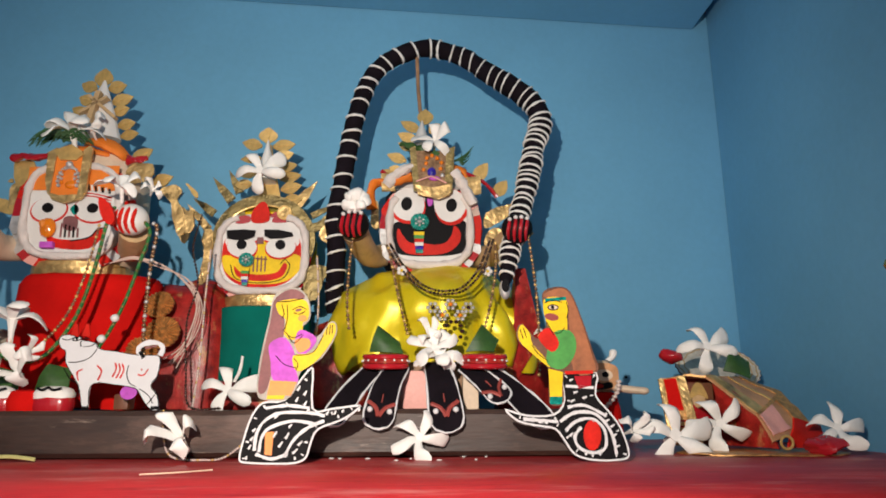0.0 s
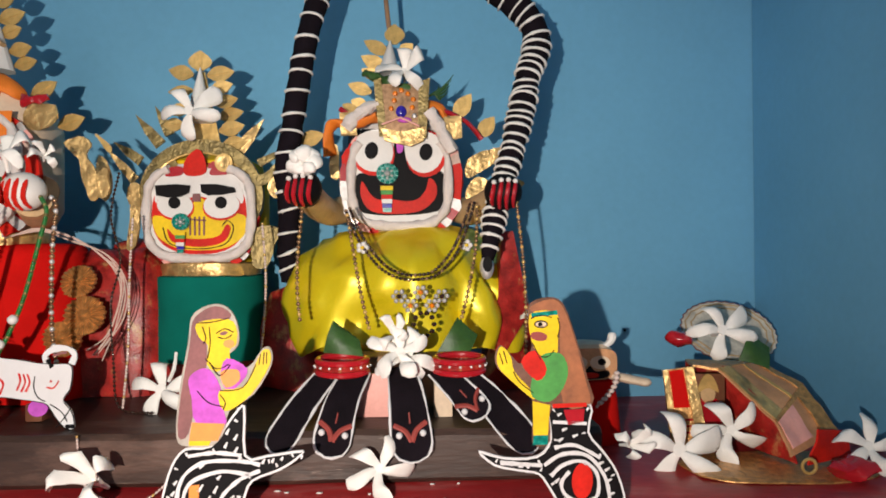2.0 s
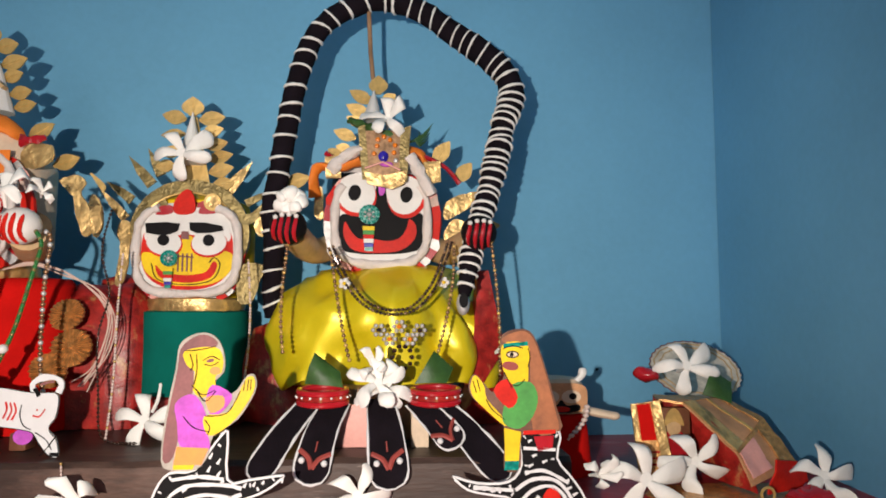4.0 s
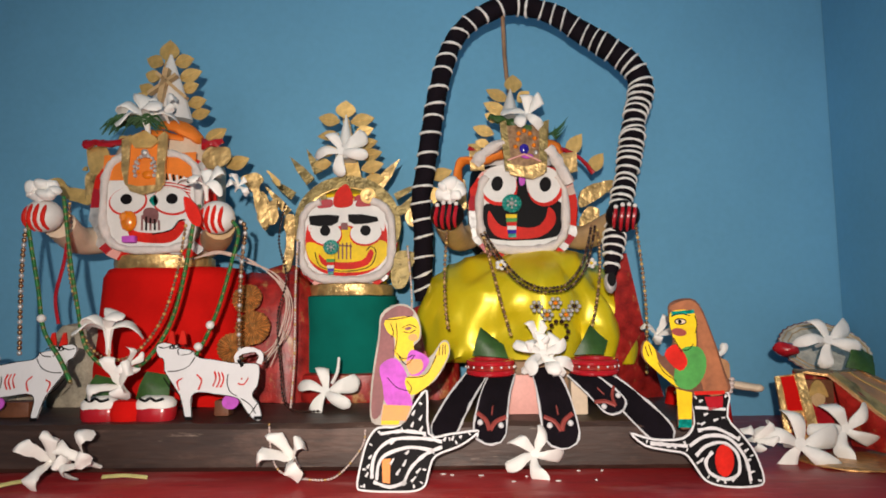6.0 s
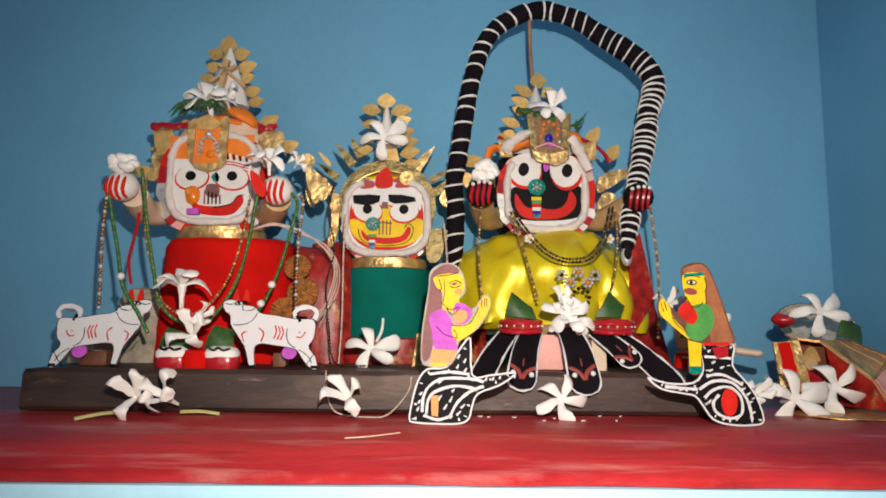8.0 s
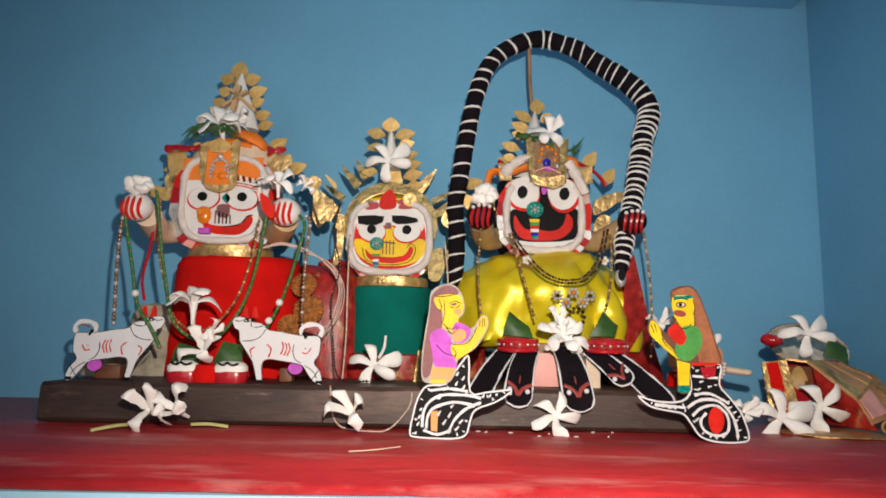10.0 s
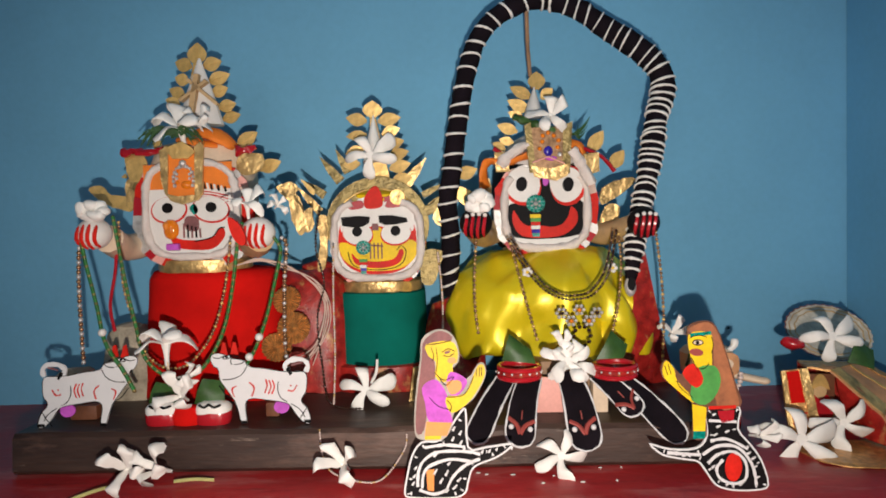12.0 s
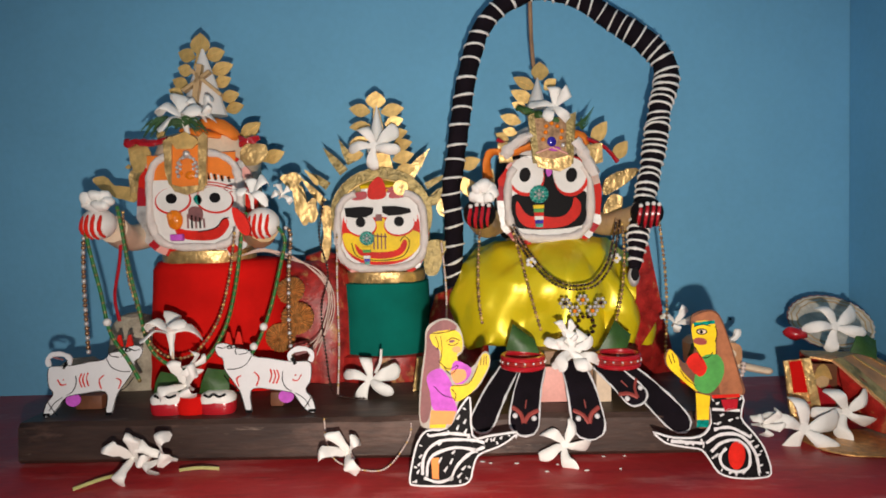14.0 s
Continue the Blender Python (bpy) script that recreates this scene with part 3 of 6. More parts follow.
for pts in ([(0.0071, 0.6360, 0.2173), (0.0128, 0.6340, 0.2237), (0.0207, 0.6320, 0.2298), (0.0295, 0.6320, 0.2338)], [(0.0647, 0.6300, 0.2286), (0.0700, 0.6300, 0.2215), (0.0753, 0.6320, 0.2117), (0.0818, 0.6340, 0.2005)]):
    line = spline(pts, 6)
    s = Shape()
    s.tube(line, [0.0044 + 0.0016 * noise.noise(p * 140) for p in line], COTTON, 10)
    s.jitter(0.0010, 300).made("cotton_roll", crown, "white cotton roll")
s = Shape()
(ax, az), (bx, bz), (cx, cz) = (0.0377, 0.2842), (0.0278, 0.2585), (0.0447, 0.2570)
s.loft([[(px + w * (cx - bx) / 2 * math.cos(t), 0.650 + w * 0.012 * math.sin(t), pz) for t in (2 * math.pi * k / 20 for k in range(20))] for px, pz, w in (((bx + cx) / 2, bz, 1.0), ((bx + cx + 2 * ax) / 4, (bz + az) / 2, 0.56), (ax, az, 0.05))], WHITE)
s.made("cone", crown, "white paper cone", sharp=20)
LEAVES = [((0.0408, 0.2830), (0.0406, 0.2989), 0.0150), ((0.0362, 0.2764), (0.0179, 0.2864), 0.0105), ((0.0344, 0.2656), (0.0156, 0.2750), 0.0110), ((0.0287, 0.2587), (0.0161, 0.2644), 0.0085), ((0.0237, 0.2476), (0.0062, 0.2539), 0.0100), ((0.0203, 0.2387), (0.0079, 0.2418), 0.0080), ((0.0129, 0.2324), (0.0021, 0.2388), 0.0085), ((0.0442, 0.2754), (0.0543, 0.2840), 0.0100), ((0.0846, 0.2289), (0.0975, 0.2475), 0.0125), ((0.1027, 0.2144), (0.1144, 0.2302), 0.0120), ((-0.0294, 0.2108), (-0.0112, 0.2171), 0.0120), ((0.1107, 0.1994), (0.1215, 0.2048), 0.0100)]
for k, (root, tip, width) in enumerate(LEAVES):
    leaf_to(crown, root, tip, width, 0.656 + 0.0012 * (k % 3), curl=random.uniform(-0.15, 0.15))
for pts, m in (([(0.0928, 0.1846), (0.0942, 0.1975), (0.1097, 0.2049), (0.1226, 0.2056), (0.1169, 0.1970), (0.1019, 0.1875)], GOLDDARK), ([(-0.0360, 0.2035), (-0.0246, 0.2014), (-0.0171, 0.1967), (-0.0228, 0.1913), (-0.0148, 0.1827), (-0.0249, 0.1867), (-0.0339, 0.1956)], GOLD), ([(-0.0069, 0.1865), (-0.0055, 0.2044), (-0.0004, 0.2068), (-0.0003, 0.1838)], GOLDDARK), ([(0.0922, 0.1717), (0.0988, 0.1844), (0.1090, 0.1816), (0.1050, 0.1637), (0.0959, 0.1588)], GOLDDARK), ([(0.1212, 0.1775), (0.1238, 0.1838), (0.1353, 0.1810), (0.1327, 0.1765)], GOLD)):
    s = Shape()
    s.plate(smooth2(pts, 3), 0.652, 0.0016, m)
    s.jitter(0.0012, 140).made("side_foil", crown, "crumpled gold foil ornament")
for pts in ([(0.0018, 0.2281), (0.0115, 0.2290), (0.0143, 0.2126), (0.0031, 0.2116)], [(0.0749, 0.2252), (0.0886, 0.2265), (0.0881, 0.2117), (0.0825, 0.2095), (0.0744, 0.2113)]):
    s = Shape()
    s.plate(pts, 0.6365, 0.0014, GOLDDARK)
    s.jitter(0.0014, 150).made("foil_plate", crown, "crumpled gold foil square")
for pts in ([(0.0695, 0.6400, 0.2320), (0.0809, 0.6420, 0.2292), (0.0941, 0.6450, 0.2227), (0.1042, 0.6480, 0.2117)], [(0.0021, 0.6400, 0.2320), (0.0113, 0.6380, 0.2253), (0.0175, 0.6380, 0.2236)]):
    s = Shape()
    s.tube(spline(pts, 6), 0.0018, CRIMSON, 6)
    s.jitter(0.0006, 200).made("red_cord", crown)
BY0 = 0.6300
for name, pts, m, th, text in (("badge", [(0.0318, 0.2471), (0.0596, 0.2477), (0.0586, 0.2112), (0.0355, 0.2117)], BRONZE, 0.0012, "copper gold badge"), ("badge_strip", [(0.0267, 0.2494), (0.0319, 0.2512), (0.0359, 0.2100), (0.0304, 0.2102)], OLIVE, 0.0024, "olive gold braid strip"), ("badge_strip", [(0.0583, 0.2486), (0.0657, 0.2511), (0.0634, 0.2094), (0.0572, 0.2096)], OLIVE, 0.0024, "olive gold braid strip"), ("badge_base", [(0.0313, 0.2162), (0.0472, 0.2135), (0.0630, 0.2173), (0.0613, 0.2076), (0.0517, 0.2035), (0.0341, 0.2069)], GOLDDARK, 0.0030, "crumpled gold foil base")):
    s = Shape()
    s.plate(pts, BY0 + 0.0012, th, m)
    ob = s.jitter(0.0007, 200).made(name, crown if name == "badge" else badge, text)
    badge = ob if name == "badge" else badge
s = Shape()
(bx, bz), (ex, ez) = (0.0458, 0.2277), (0.0480, 0.2218)
s.ball((bx, BY0 - 0.001, bz), (0.0038, 0.002, 0.0042), BLUESTONE)
s.ball((ex, BY0 - 0.001, ez), (0.0050, 0.002, 0.0020), MAGENTA)
for px, pz in ((0.0410, 0.2354), (0.0543, 0.2362), (0.0535, 0.2306), (0.0460, 0.2425), (0.0505, 0.2401), (0.0416, 0.2403), (0.0389, 0.2297), (0.0549, 0.2247)):
    s.ball((px, BY0 - 0.001, pz), 0.0019, AMBER if pz > bz else SILVER, 6, 4)
tagged(s.made("stone_cluster", badge), kind="stuff")
s = Shape()
s.tube([Vector(p) for p in ((0.0324, 0.6270, 0.2183), (0.0454, 0.6260, 0.2229), (0.0585, 0.6270, 0.2172))], 0.0007, PINK, 6)
s.made("pink_cord", badge)
s = Shape()
line = spline([(0.0195, 0.6400, 0.2573), (0.0315, 0.6340, 0.2522), (0.0435, 0.6320, 0.2470), (0.0616, 0.6340, 0.2456)], 8)
s.tube(line, [0.0030 + 0.0014 * noise.noise(p * 150) for p in line], LEAF, 8)
s.jitter(0.0016, 220).made("leaf_wreath", crown, "dark olive green leaf wreath")
put_flower(1, *((0.0483, 0.6320, 0.2561)), 28, 18, 0, 1.12)
s = Shape()
for k, (tip, lift) in enumerate(zip([(0.0833, 0.2573), (0.0820, 0.2539), (0.0807, 0.2497), (0.0794, 0.2455), (0.0759, 0.2425), (0.0729, 0.2499)], (0.004, 0.003, 0.002, 0.001, 0.0, 0.004))):
    b = Vector((0.0654, 0.6380, 0.2409)) + Vector((0.001 * k, 0, 0.0006 * k))
    e = Vector((tip[0], 0.642, tip[1]))
    s.tube(spline([b, b.lerp(e, 0.55) - Vector((0, 0, 0.004 - lift * 0.4)), e], 4), [0.0009] * 5 + [0.0007, 0.0005, 0.0003, 0.0002], GRASS, 5)
s.made("grass_tuft", label="dark green grass blades tucked into the crown", category="grass")
DZ = 0.95


# satin cape: rings of wavy ellipses
def cape(cx, cy, rows, m, folds, seg=72, seed=0.0):
    """rows: (z, half width, half depth, fold depth, shift of x)."""
    rings = []
    for z, hw, hd, fd, sh in rows:
        ring = []
        for k in range(seg):
            t = 2 * math.pi * k / seg
            u = folds * t + 2.4 * math.sin(t * 2 + seed) + 9 * (z - 0.1)
            w = 1 + fd * (2 * abs(math.sin(u / 2)) ** 0.7 - 1.1)
            ring.append((cx + sh + hw * w * math.cos(t), cy + hd * w * math.sin(t), z + 0.18 * fd * hw * math.cos(folds * t + seed)))
        rings.append(ring)
    return rings


DZ = 1.0
rows = []
for k in range(17):
    v = k / 16
    z = 0.060 + 0.086 * v
    hw = 0.0900 - 0.006 * (1 - v) ** 2 - 0.042 * v ** 3.0
    hd = 0.0740 - 0.010 * (1 - v) - 0.036 * v ** 4.5
    rows.append((z, hw, hd, 0.085 * (1 - v) ** 0.8 + 0.012, 0.004))
rows.append((0.149, 0.036, 0.028, 0.0, 0.004))
s = Shape()
s.loft(cape(JX, JY + 0.030, rows, SATIN, 9, 120, 1.3)[:], SATIN)
s.jitter(0.0085, 24)
s.jitter(0.0040, 62)
s.made("satin_cape", label="glossy yellow satin cape draped round the black faced idol", category="cloth", group="cloth dresses of the idols", sharp=80)
DZ = 0.95
s = Shape()
s.turned(JX + 0.002, JY + 0.035, [(0.0345, 0.146), (0.0360, 0.150), (0.0355, 0.155), (0.033, 0.156)], GOLDDARK, 1, 0.95, 40, 0.85)
s.jitter(0.0008, 200).made("neck_band", label="crumpled gold foil band round the neck", category="band", group="gold neck bands")
# low red and wooden base blocks under it
s = Shape()
s.box((0.018, 0.585, PLANK_Z), (0.072, 0.66, 0.066), WOOD, 0.003)
s.made("wood_block", label="raw wood block under the yellow cape", category="block")
s = Shape()
s.box((0.018, 0.5640, PLANK_Z + 0.0005), (0.052, 0.5670, 0.058), PINK, 0.001)
s.made("pink_card", label="pale pink card standing before the wood block", category="card")
s = Shape()
s.box((0.0660, 0.5640, PLANK_Z), (0.0770, 0.5750, 0.056), CREAM, 0.001)
s.made("cream_block", label="small cream block beside the pink card", category="block")
s = Shape()
s.loft([[(0.098 + 0.004 * k, 0.628 + 0.01 * math.sin(k), PLANK_Z) for k in range(2)] + [(0.158, 0.66, PLANK_Z), (0.10, 0.67, PLANK_Z)], [(0.112, 0.626, 0.09), (0.135, 0.628, 0.09), (0.14, 0.65, 0.09), (0.11, 0.655, 0.09)], [(0.116, 0.63, 0.150), (0.124, 0.63, 0.150), (0.124, 0.64, 0.15), (0.116, 0.64, 0.15)]], MAROON)
s.made("hanging_cloth", label="hanging red printed cloth beside the yellow cape", category="cloth", sharp=25)

# necklaces
chain("necklace", [(0.012, 0.606, 0.165), (0.021, 0.590, 0.146), (0.034, 0.579, 0.128), (0.046, 0.574, 0.1205), (0.056, 0.573, 0.1195), (0.067, 0.574, 0.1225), (0.079, 0.581, 0.137), (0.088, 0.597, 0.158), (0.092, 0.606, 0.17)], 0.00125, 0.0027, DARKBEAD, "double row black bead necklace with a stone pendant", BRONZE, 4)
chain("necklace", [(0.0095, 0.605, 0.1635), (0.0185, 0.588, 0.144), (0.032, 0.577, 0.1255), (0.045, 0.572, 0.1177), (0.0565, 0.571, 0.1167), (0.069, 0.572, 0.1202), (0.0815, 0.579, 0.135), (0.0905, 0.596, 0.157), (0.0945, 0.605, 0.169)], 0.00125, 0.0027, DARKBEAD, "lower strand of the black bead necklace", BRONZE, 4)
pend = group_thing("pendant", (0.058, 0.571, 0.09), "clear stone flower pendant on black beads", "pendant")
s = Shape()
for fx, fz in ((0.045, 0.106), (0.058, 0.1085), (0.071, 0.106), (0.052, 0.100), (0.065, 0.100)):
    for k in range(6):
        t = math.pi * k / 3
        s.ball((fx + 0.0033 * math.cos(t), 0.5705, fz + 0.0033 * math.sin(t)), 0.0016, SILVER, 6, 4)
    s.ball((fx, 0.5695, fz), 0.0017, DARKBEAD if fx in (0.045, 0.071) else AMBER, 6, 4)
tagged(s.made("stone_cluster", pend), kind="stuff")
s = Shape()
for k in range(10):
    t = 2 * math.pi * k / 10
    s.ball((0.060 + 0.0062 * math.cos(t), 0.5705, 0.088 + 0.0075 * math.sin(t)), 0.0017, DARKBEAD, 6, 4)
s.made("bead_ring", pend)
for cx, cz, cy in ((0.022, 0.1375, 0.584), (0.088, 0.139, 0.592)):
    s = Shape()
    for k in range(5):
        t = 2 * math.pi * k / 5
        s.ball((cx + 0.0025 * math.cos(t), cy, cz + 0.0025 * math.sin(t)), 0.0019, WHITE, 6, 4)
    s.ball((cx, cy - 0.001, cz), 0.0013, YELLOW, 6, 4)
    s.made("flower_clip", label="tiny white flower clip on the yellow satin", category="clip", group="flower clips")
for pts in ([(0.011, 0.600, 0.160), (0.015, 0.590, 0.14), (0.021, 0.576, 0.11), (0.027, 0.570, 0.085)], [(0.096, 0.604, 0.166), (0.094, 0.590, 0.14), (0.088, 0.577, 0.11), (0.080, 0.572, 0.080)],
            [(-0.016, 0.588, 0.165), (-0.018, 0.583, 0.135), (-0.018, 0.580, 0.11), (-0.016, 0.578, 0.09)], [(0.120, 0.588, 0.168), (0.124, 0.588, 0.13), (0.126, 0.590, 0.095), (0.126, 0.595, 0.055)]):
    chain("link_chain", pts, 0.0014, 0.0034, BRONZE, "antique copper link chain hanging over the satin", GOLD, 3, "chain")

# ---------------------------------------------------------------- striped serpent arch over it
arch = group_thing("serpent_arch", (JX, 0.64, 0.1), "black cloth tube arch tied with white thread rings", "arch")
DZ = 1.0
line = spline([(-0.0343, 0.6550, 0.1102), (-0.0363, 0.6520, 0.1256), (-0.0360, 0.6500, 0.1425), (-0.0353, 0.6480, 0.1624), (-0.0374, 0.6460, 0.1879), (-0.0333, 0.6450, 0.2139), (-0.0299, 0.6460, 0.2391), (-0.0264, 0.6470, 0.2617), (-0.0226, 0.6480, 0.2824), (-0.0176, 0.6490, 0.3031), (-0.0095, 0.6500, 0.3249), (0.0043, 0.6510, 0.3419), (0.0236, 0.6520, 0.3533), (0.0429, 0.6520, 0.3580), (0.0620, 0.6510, 0.3536), (0.0796, 0.6500, 0.3461), (0.0970, 0.6490, 0.3329), (0.1155, 0.6470, 0.3202), (0.1323, 0.6450, 0.3062), (0.1428, 0.6430, 0.2906), (0.1424, 0.6400, 0.2718), (0.1354, 0.6340, 0.2537), (0.1313, 0.6290, 0.2335), (0.1256, 0.6220, 0.2119), (0.1199, 0.6150, 0.1923), (0.1139, 0.6080, 0.1745), (0.1077, 0.6000, 0.1532), (0.1035, 0.5940, 0.1341), (0.1009, 0.5900, 0.1203)], 8)
total = len(line)
rad = []
for i, p in enumerate(line):
    u = i / (total - 1)
    r = 0.0080 + 0.0019 * max(0.0, 1 - abs(u - 0.68) / 0.22) + 0.0011 * noise.noise(p * 70)
    if u > 0.93:
        r *= 1 - 0.62 * ((u - 0.93) / 0.07)
    rad.append(r)
s = Shape()
s.tube(line, rad, BLACKCLOTH, 16)
s.jitter(0.0007, 160).made("cloth_tube", arch, sharp=80)
# thread rings, closer together on the side of the head
run = [0.0]
for a, b in zip(line, line[1:]):
    run.append(run[-1] + (b - a).length)
at, k = 0.010, 0
while at < run[-1] - 0.006:
    a = max(1, min(total - 2, next(q for q in range(total) if run[q] >= at) - 1))
    u = at / run[-1]
    p = line[a].lerp(line[a + 1], (at - run[a]) / max(1e-6, run[a + 1] - run[a]))
    d = (line[a + 1] - line[a - 1]).normalized()
    d = (d + (Vector((-0.26, 0, 0)) if u < 0.4 else Vector((0, 0, 0.10)) if u < 0.62 else Vector((0.04, 0, 0))) + 0.30 * noise.noise_vector(p * 75)).normalized()
    e1 = d.orthogonal().normalized()
    e2 = d.cross(e1)
    r = rad[a] * 1.03
    fat = 0.0006 if 0.50 < u < 0.66 else 0.00085
    s = Shape()
    s.tube([p + (r + 0.0003 * math.sin(3 * t + k)) * (math.cos(t) * e1 + math.sin(t) * e2) for t in (2 * math.pi * q / 18 for q in range(18))], [fat + 0.0011 * abs(noise.noise(Vector((t * 0.45, k * 1.7, 0)))) for t in range(18)], PETAL, 5, True)
    s.made("thread_ring", arch, sharp=80)
    at += (0.0158 if u < 0.42 else 0.0135 if u < 0.56 else 0.0098 if u < 0.70 else 0.0072) * (0.7 + 0.55 * abs(noise.noise(Vector((k * 0.7, 2, 0))) * 2))
    k += 1
s = Shape()
h = line[-1]
s.ball((h.x, h.y, h.z - 0.001), (0.0046, 0.004, 0.008), SILVER, 10, 8)
s.disc(h.x, h.z + 0.001, 0.003, 0.005, h.y - 0.0035, 0.0012, BLACK)
s.made("head", arch, "silver tipped black head")
s = Shape()
s.tube([(0.0387, 0.6680, 0.2869), (0.0360, 0.6640, 0.3006), (0.0341, 0.6600, 0.3189), (0.0333, 0.6560, 0.3369), (0.0324, 0.6520, 0.3522)], 0.0018, WOOD, 8)
s.made("support_rod", label="thin brown rod that holds up the arch", category="rod")
DZ = 0.95

# ---------------------------------------------------------------- yellow faced idol in teal felt
SX, SZ, SY = -0.098, 0.168, 0.642
s = Shape()
s.turned(SX, SY + 0.036, [(0.030, 0.031), (0.034, 0.034), (0.034, 0.115), (0.030, 0.125), (0.030, 0.132), (0.036, 0.136), (0.041, 0.150), (0.041, 0.185), (0.036, 0.205), (0.02, 0.213)], YELLOW, 1, 0.85, 36, 0.8)
y = SY
s.plate(rounded(SX + 0.001, SZ - 0.003, 0.037, 0.034, 2.6), y + 0.01, 0.010, WHITE)
s.plate(rounded(SX + 0.001, SZ - 0.004, 0.033, 0.030, 2.5), y, T, RED)
s.plate(smooth2(mm(SX, SZ, [(-29, 4), (-27, 18), (-14, 25), (2, 27), (18, 25), (29, 18), (31, 4), (14, 6), (0, 9), (-14, 6)])), y - T * 0.5, T, WHITE)
s.plate(smooth2(mm(SX, SZ, [(-31, -6), (-28, -20), (-15, -29), (2, -31), (20, -29), (32, -20), (34, -7), (24, -3), (12, -2), (4, 7), (-1, 7), (-8, -3), (-20, -6)])), y - T, T, YELLOW)
for ex, rx in ((-15.5, 12.5), (16.8, 12.5)):
    cx, cz = SX + ex / 1000, SZ + 0.0025
    s.disc(cx, cz - 0.0012, rx / 1000 + 0.0008, 0.0103, y - 2 * T, T, RED, -10 if ex < 0 else 8)
    s.disc(cx, cz, rx / 1000, 0.0098, y - 3 * T, T, WHITE, -10 if ex < 0 else 8)
    s.disc(cx - 0.0003, cz + 0.0018, 0.0042, 0.0045, y - 4 * T, T, BLACK)
s.plate(mm(SX, SZ, [(-29, 17), (-28, 9.5), (-20, 8), (-11, 8.5), (-5.5, 11.5), (-4.5, 17), (-14, 18)]), y - 5 * T, T, BLACK)
s.plate(mm(SX, SZ, [(2.5, 18), (3, 12), (8, 9.5), (18, 10), (27, 12), (26, 15.5), (14, 18)]), y - 5 * T, T, BLACK)
s.plate(smooth2(mm(SX, SZ, [(-21, -15), (-18, -24), (-6, -28), (8, -28), (19, -24), (23, -15), (20, -12), (15, -20), (4, -22.5), (-8, -22), (-16, -20)])), y - 2 * T, T, RED)
s.stroke(mm(SX, SZ, [(-24, -14), (-19, -26), (0, -30), (19, -26.5), (25, -15), (21, -9), (17, -13)]), 0.0009, y - 2 * T, T, BLACK)
for k in range(4):
    s.bar((SX - 0.005 + 0.0032 * k, SZ - 0.006), (SX - 0.005 + 0.0032 * k, SZ - 0.020), 0.0011, y - 3 * T, T, MAUVE)
s.bar((SX - 0.006, SZ - 0.008), (SX + 0.006, SZ - 0.009), 0.0012, y - 3 * T, T, MAUVE)
s.plate(mm(SX, SZ, [(-3.5, 5), (-3, 11), (2, 11), (2.5, 5)]), y - 4 * T, T, MAUVE)
s.made("idol", label="small carved wooden idol with a yellow face and heavy black brows", category="statue", group="three painted idols")
cotton_trim(SX + 0.001, SZ - 0.003, 0.0365, 0.034, SY - 0.001, "white cotton roll round the yellow face", (0.20, 0.30))
striped_band(SX + 0.001, SZ - 0.005, 0.0405, 0.0405, SY + 0.005, "red and silver striped ribbon round the yellow faced head")
brooch(SX - 0.0105, SZ - 0.010, SY - 0.0035, 0.0062, "small round teal stone brooch on the yellow nose")
s = Shape()
s.turned(SX, SY + 0.030, [(0.0395, 0.054), (0.0405, 0.0535), (0.0402, 0.08), (0.0392, 0.117), (0.036, 0.118)], GREENFELT, 1, 0.9, 56, 0.9)
s.jitter(0.0008, 45).made("felt_wrap", label="plain teal felt wrap round the small idol", category="cloth", group="cloth dresses of the idols", sharp=60)
s = Shape()
s.turned(SX + 0.001, SY + 0.030, [(0.0345, 0.118), (0.0355, 0.122), (0.0352, 0.127), (0.033, 0.128)], GOLDDARK, 1, 0.95, 40, 0.85)
s.jitter(0.0008, 200).made("neck_band", label="crumpled gold foil band round the neck", category="band", group="gold neck bands")
s = Shape()
s.turned(SX, SY + 0.028, [(0.040, PLANK_Z), (0.041, 0.033), (0.040, 0.052), (0.037, 0.0535)], MAROON, 1, 0.9, 36, 0.6)
s.made("brocade_drum", label="maroon and gold brocade drum under the small idol", category="cloth")
s = Shape()
s.loft([[(-0.071, 0.607, PLANK_Z + 0.0005), (-0.056, 0.612, PLANK_Z + 0.0005), (-0.056, 0.609, PLANK_Z), (-0.071, 0.604, PLANK_Z)], [(-0.067, 0.609, 0.058), (-0.060, 0.613, 0.058), (-0.060, 0.610, 0.058), (-0.067, 0.606, 0.058)]], GOLDDARK)
s.made("gold_tassel", label="crumpled gold cloth end beside the brocade base", category="cloth", sharp=20)

crown = group_thing("crown", (SX, SY + 0.01, 0.2), "gold spiked crown with an olive tinsel arch", "crown", "gold foil crowns")
s = Shape()
pts = [(SX + 0.001 + 0.0435 * math.cos(t), SY + 0.004, SZ + 0.010 + 0.0425 * math.sin(t)) for t in (radians(a) for a in range(-32, 213, 6))]
inner = [(SX + 0.001 + 0.0365 * math.cos(t), SZ + 0.008 + 0.034 * math.sin(t)) for t in (radians(a) for a in range(-32, 213, 6))]
s.plate([(p[0], p[2]) for p in pts] + inner[::-1], SY + 0.010, 0.007, OLIVE)
s.made("tinsel_arch", crown, "olive gold tinsel arch")
s = Shape()
s.tube([(a, SY + 0.002, b) for a, b in inner], 0.0009, GOLD, 6)
s.made("cord", crown)
DZ = 1.0
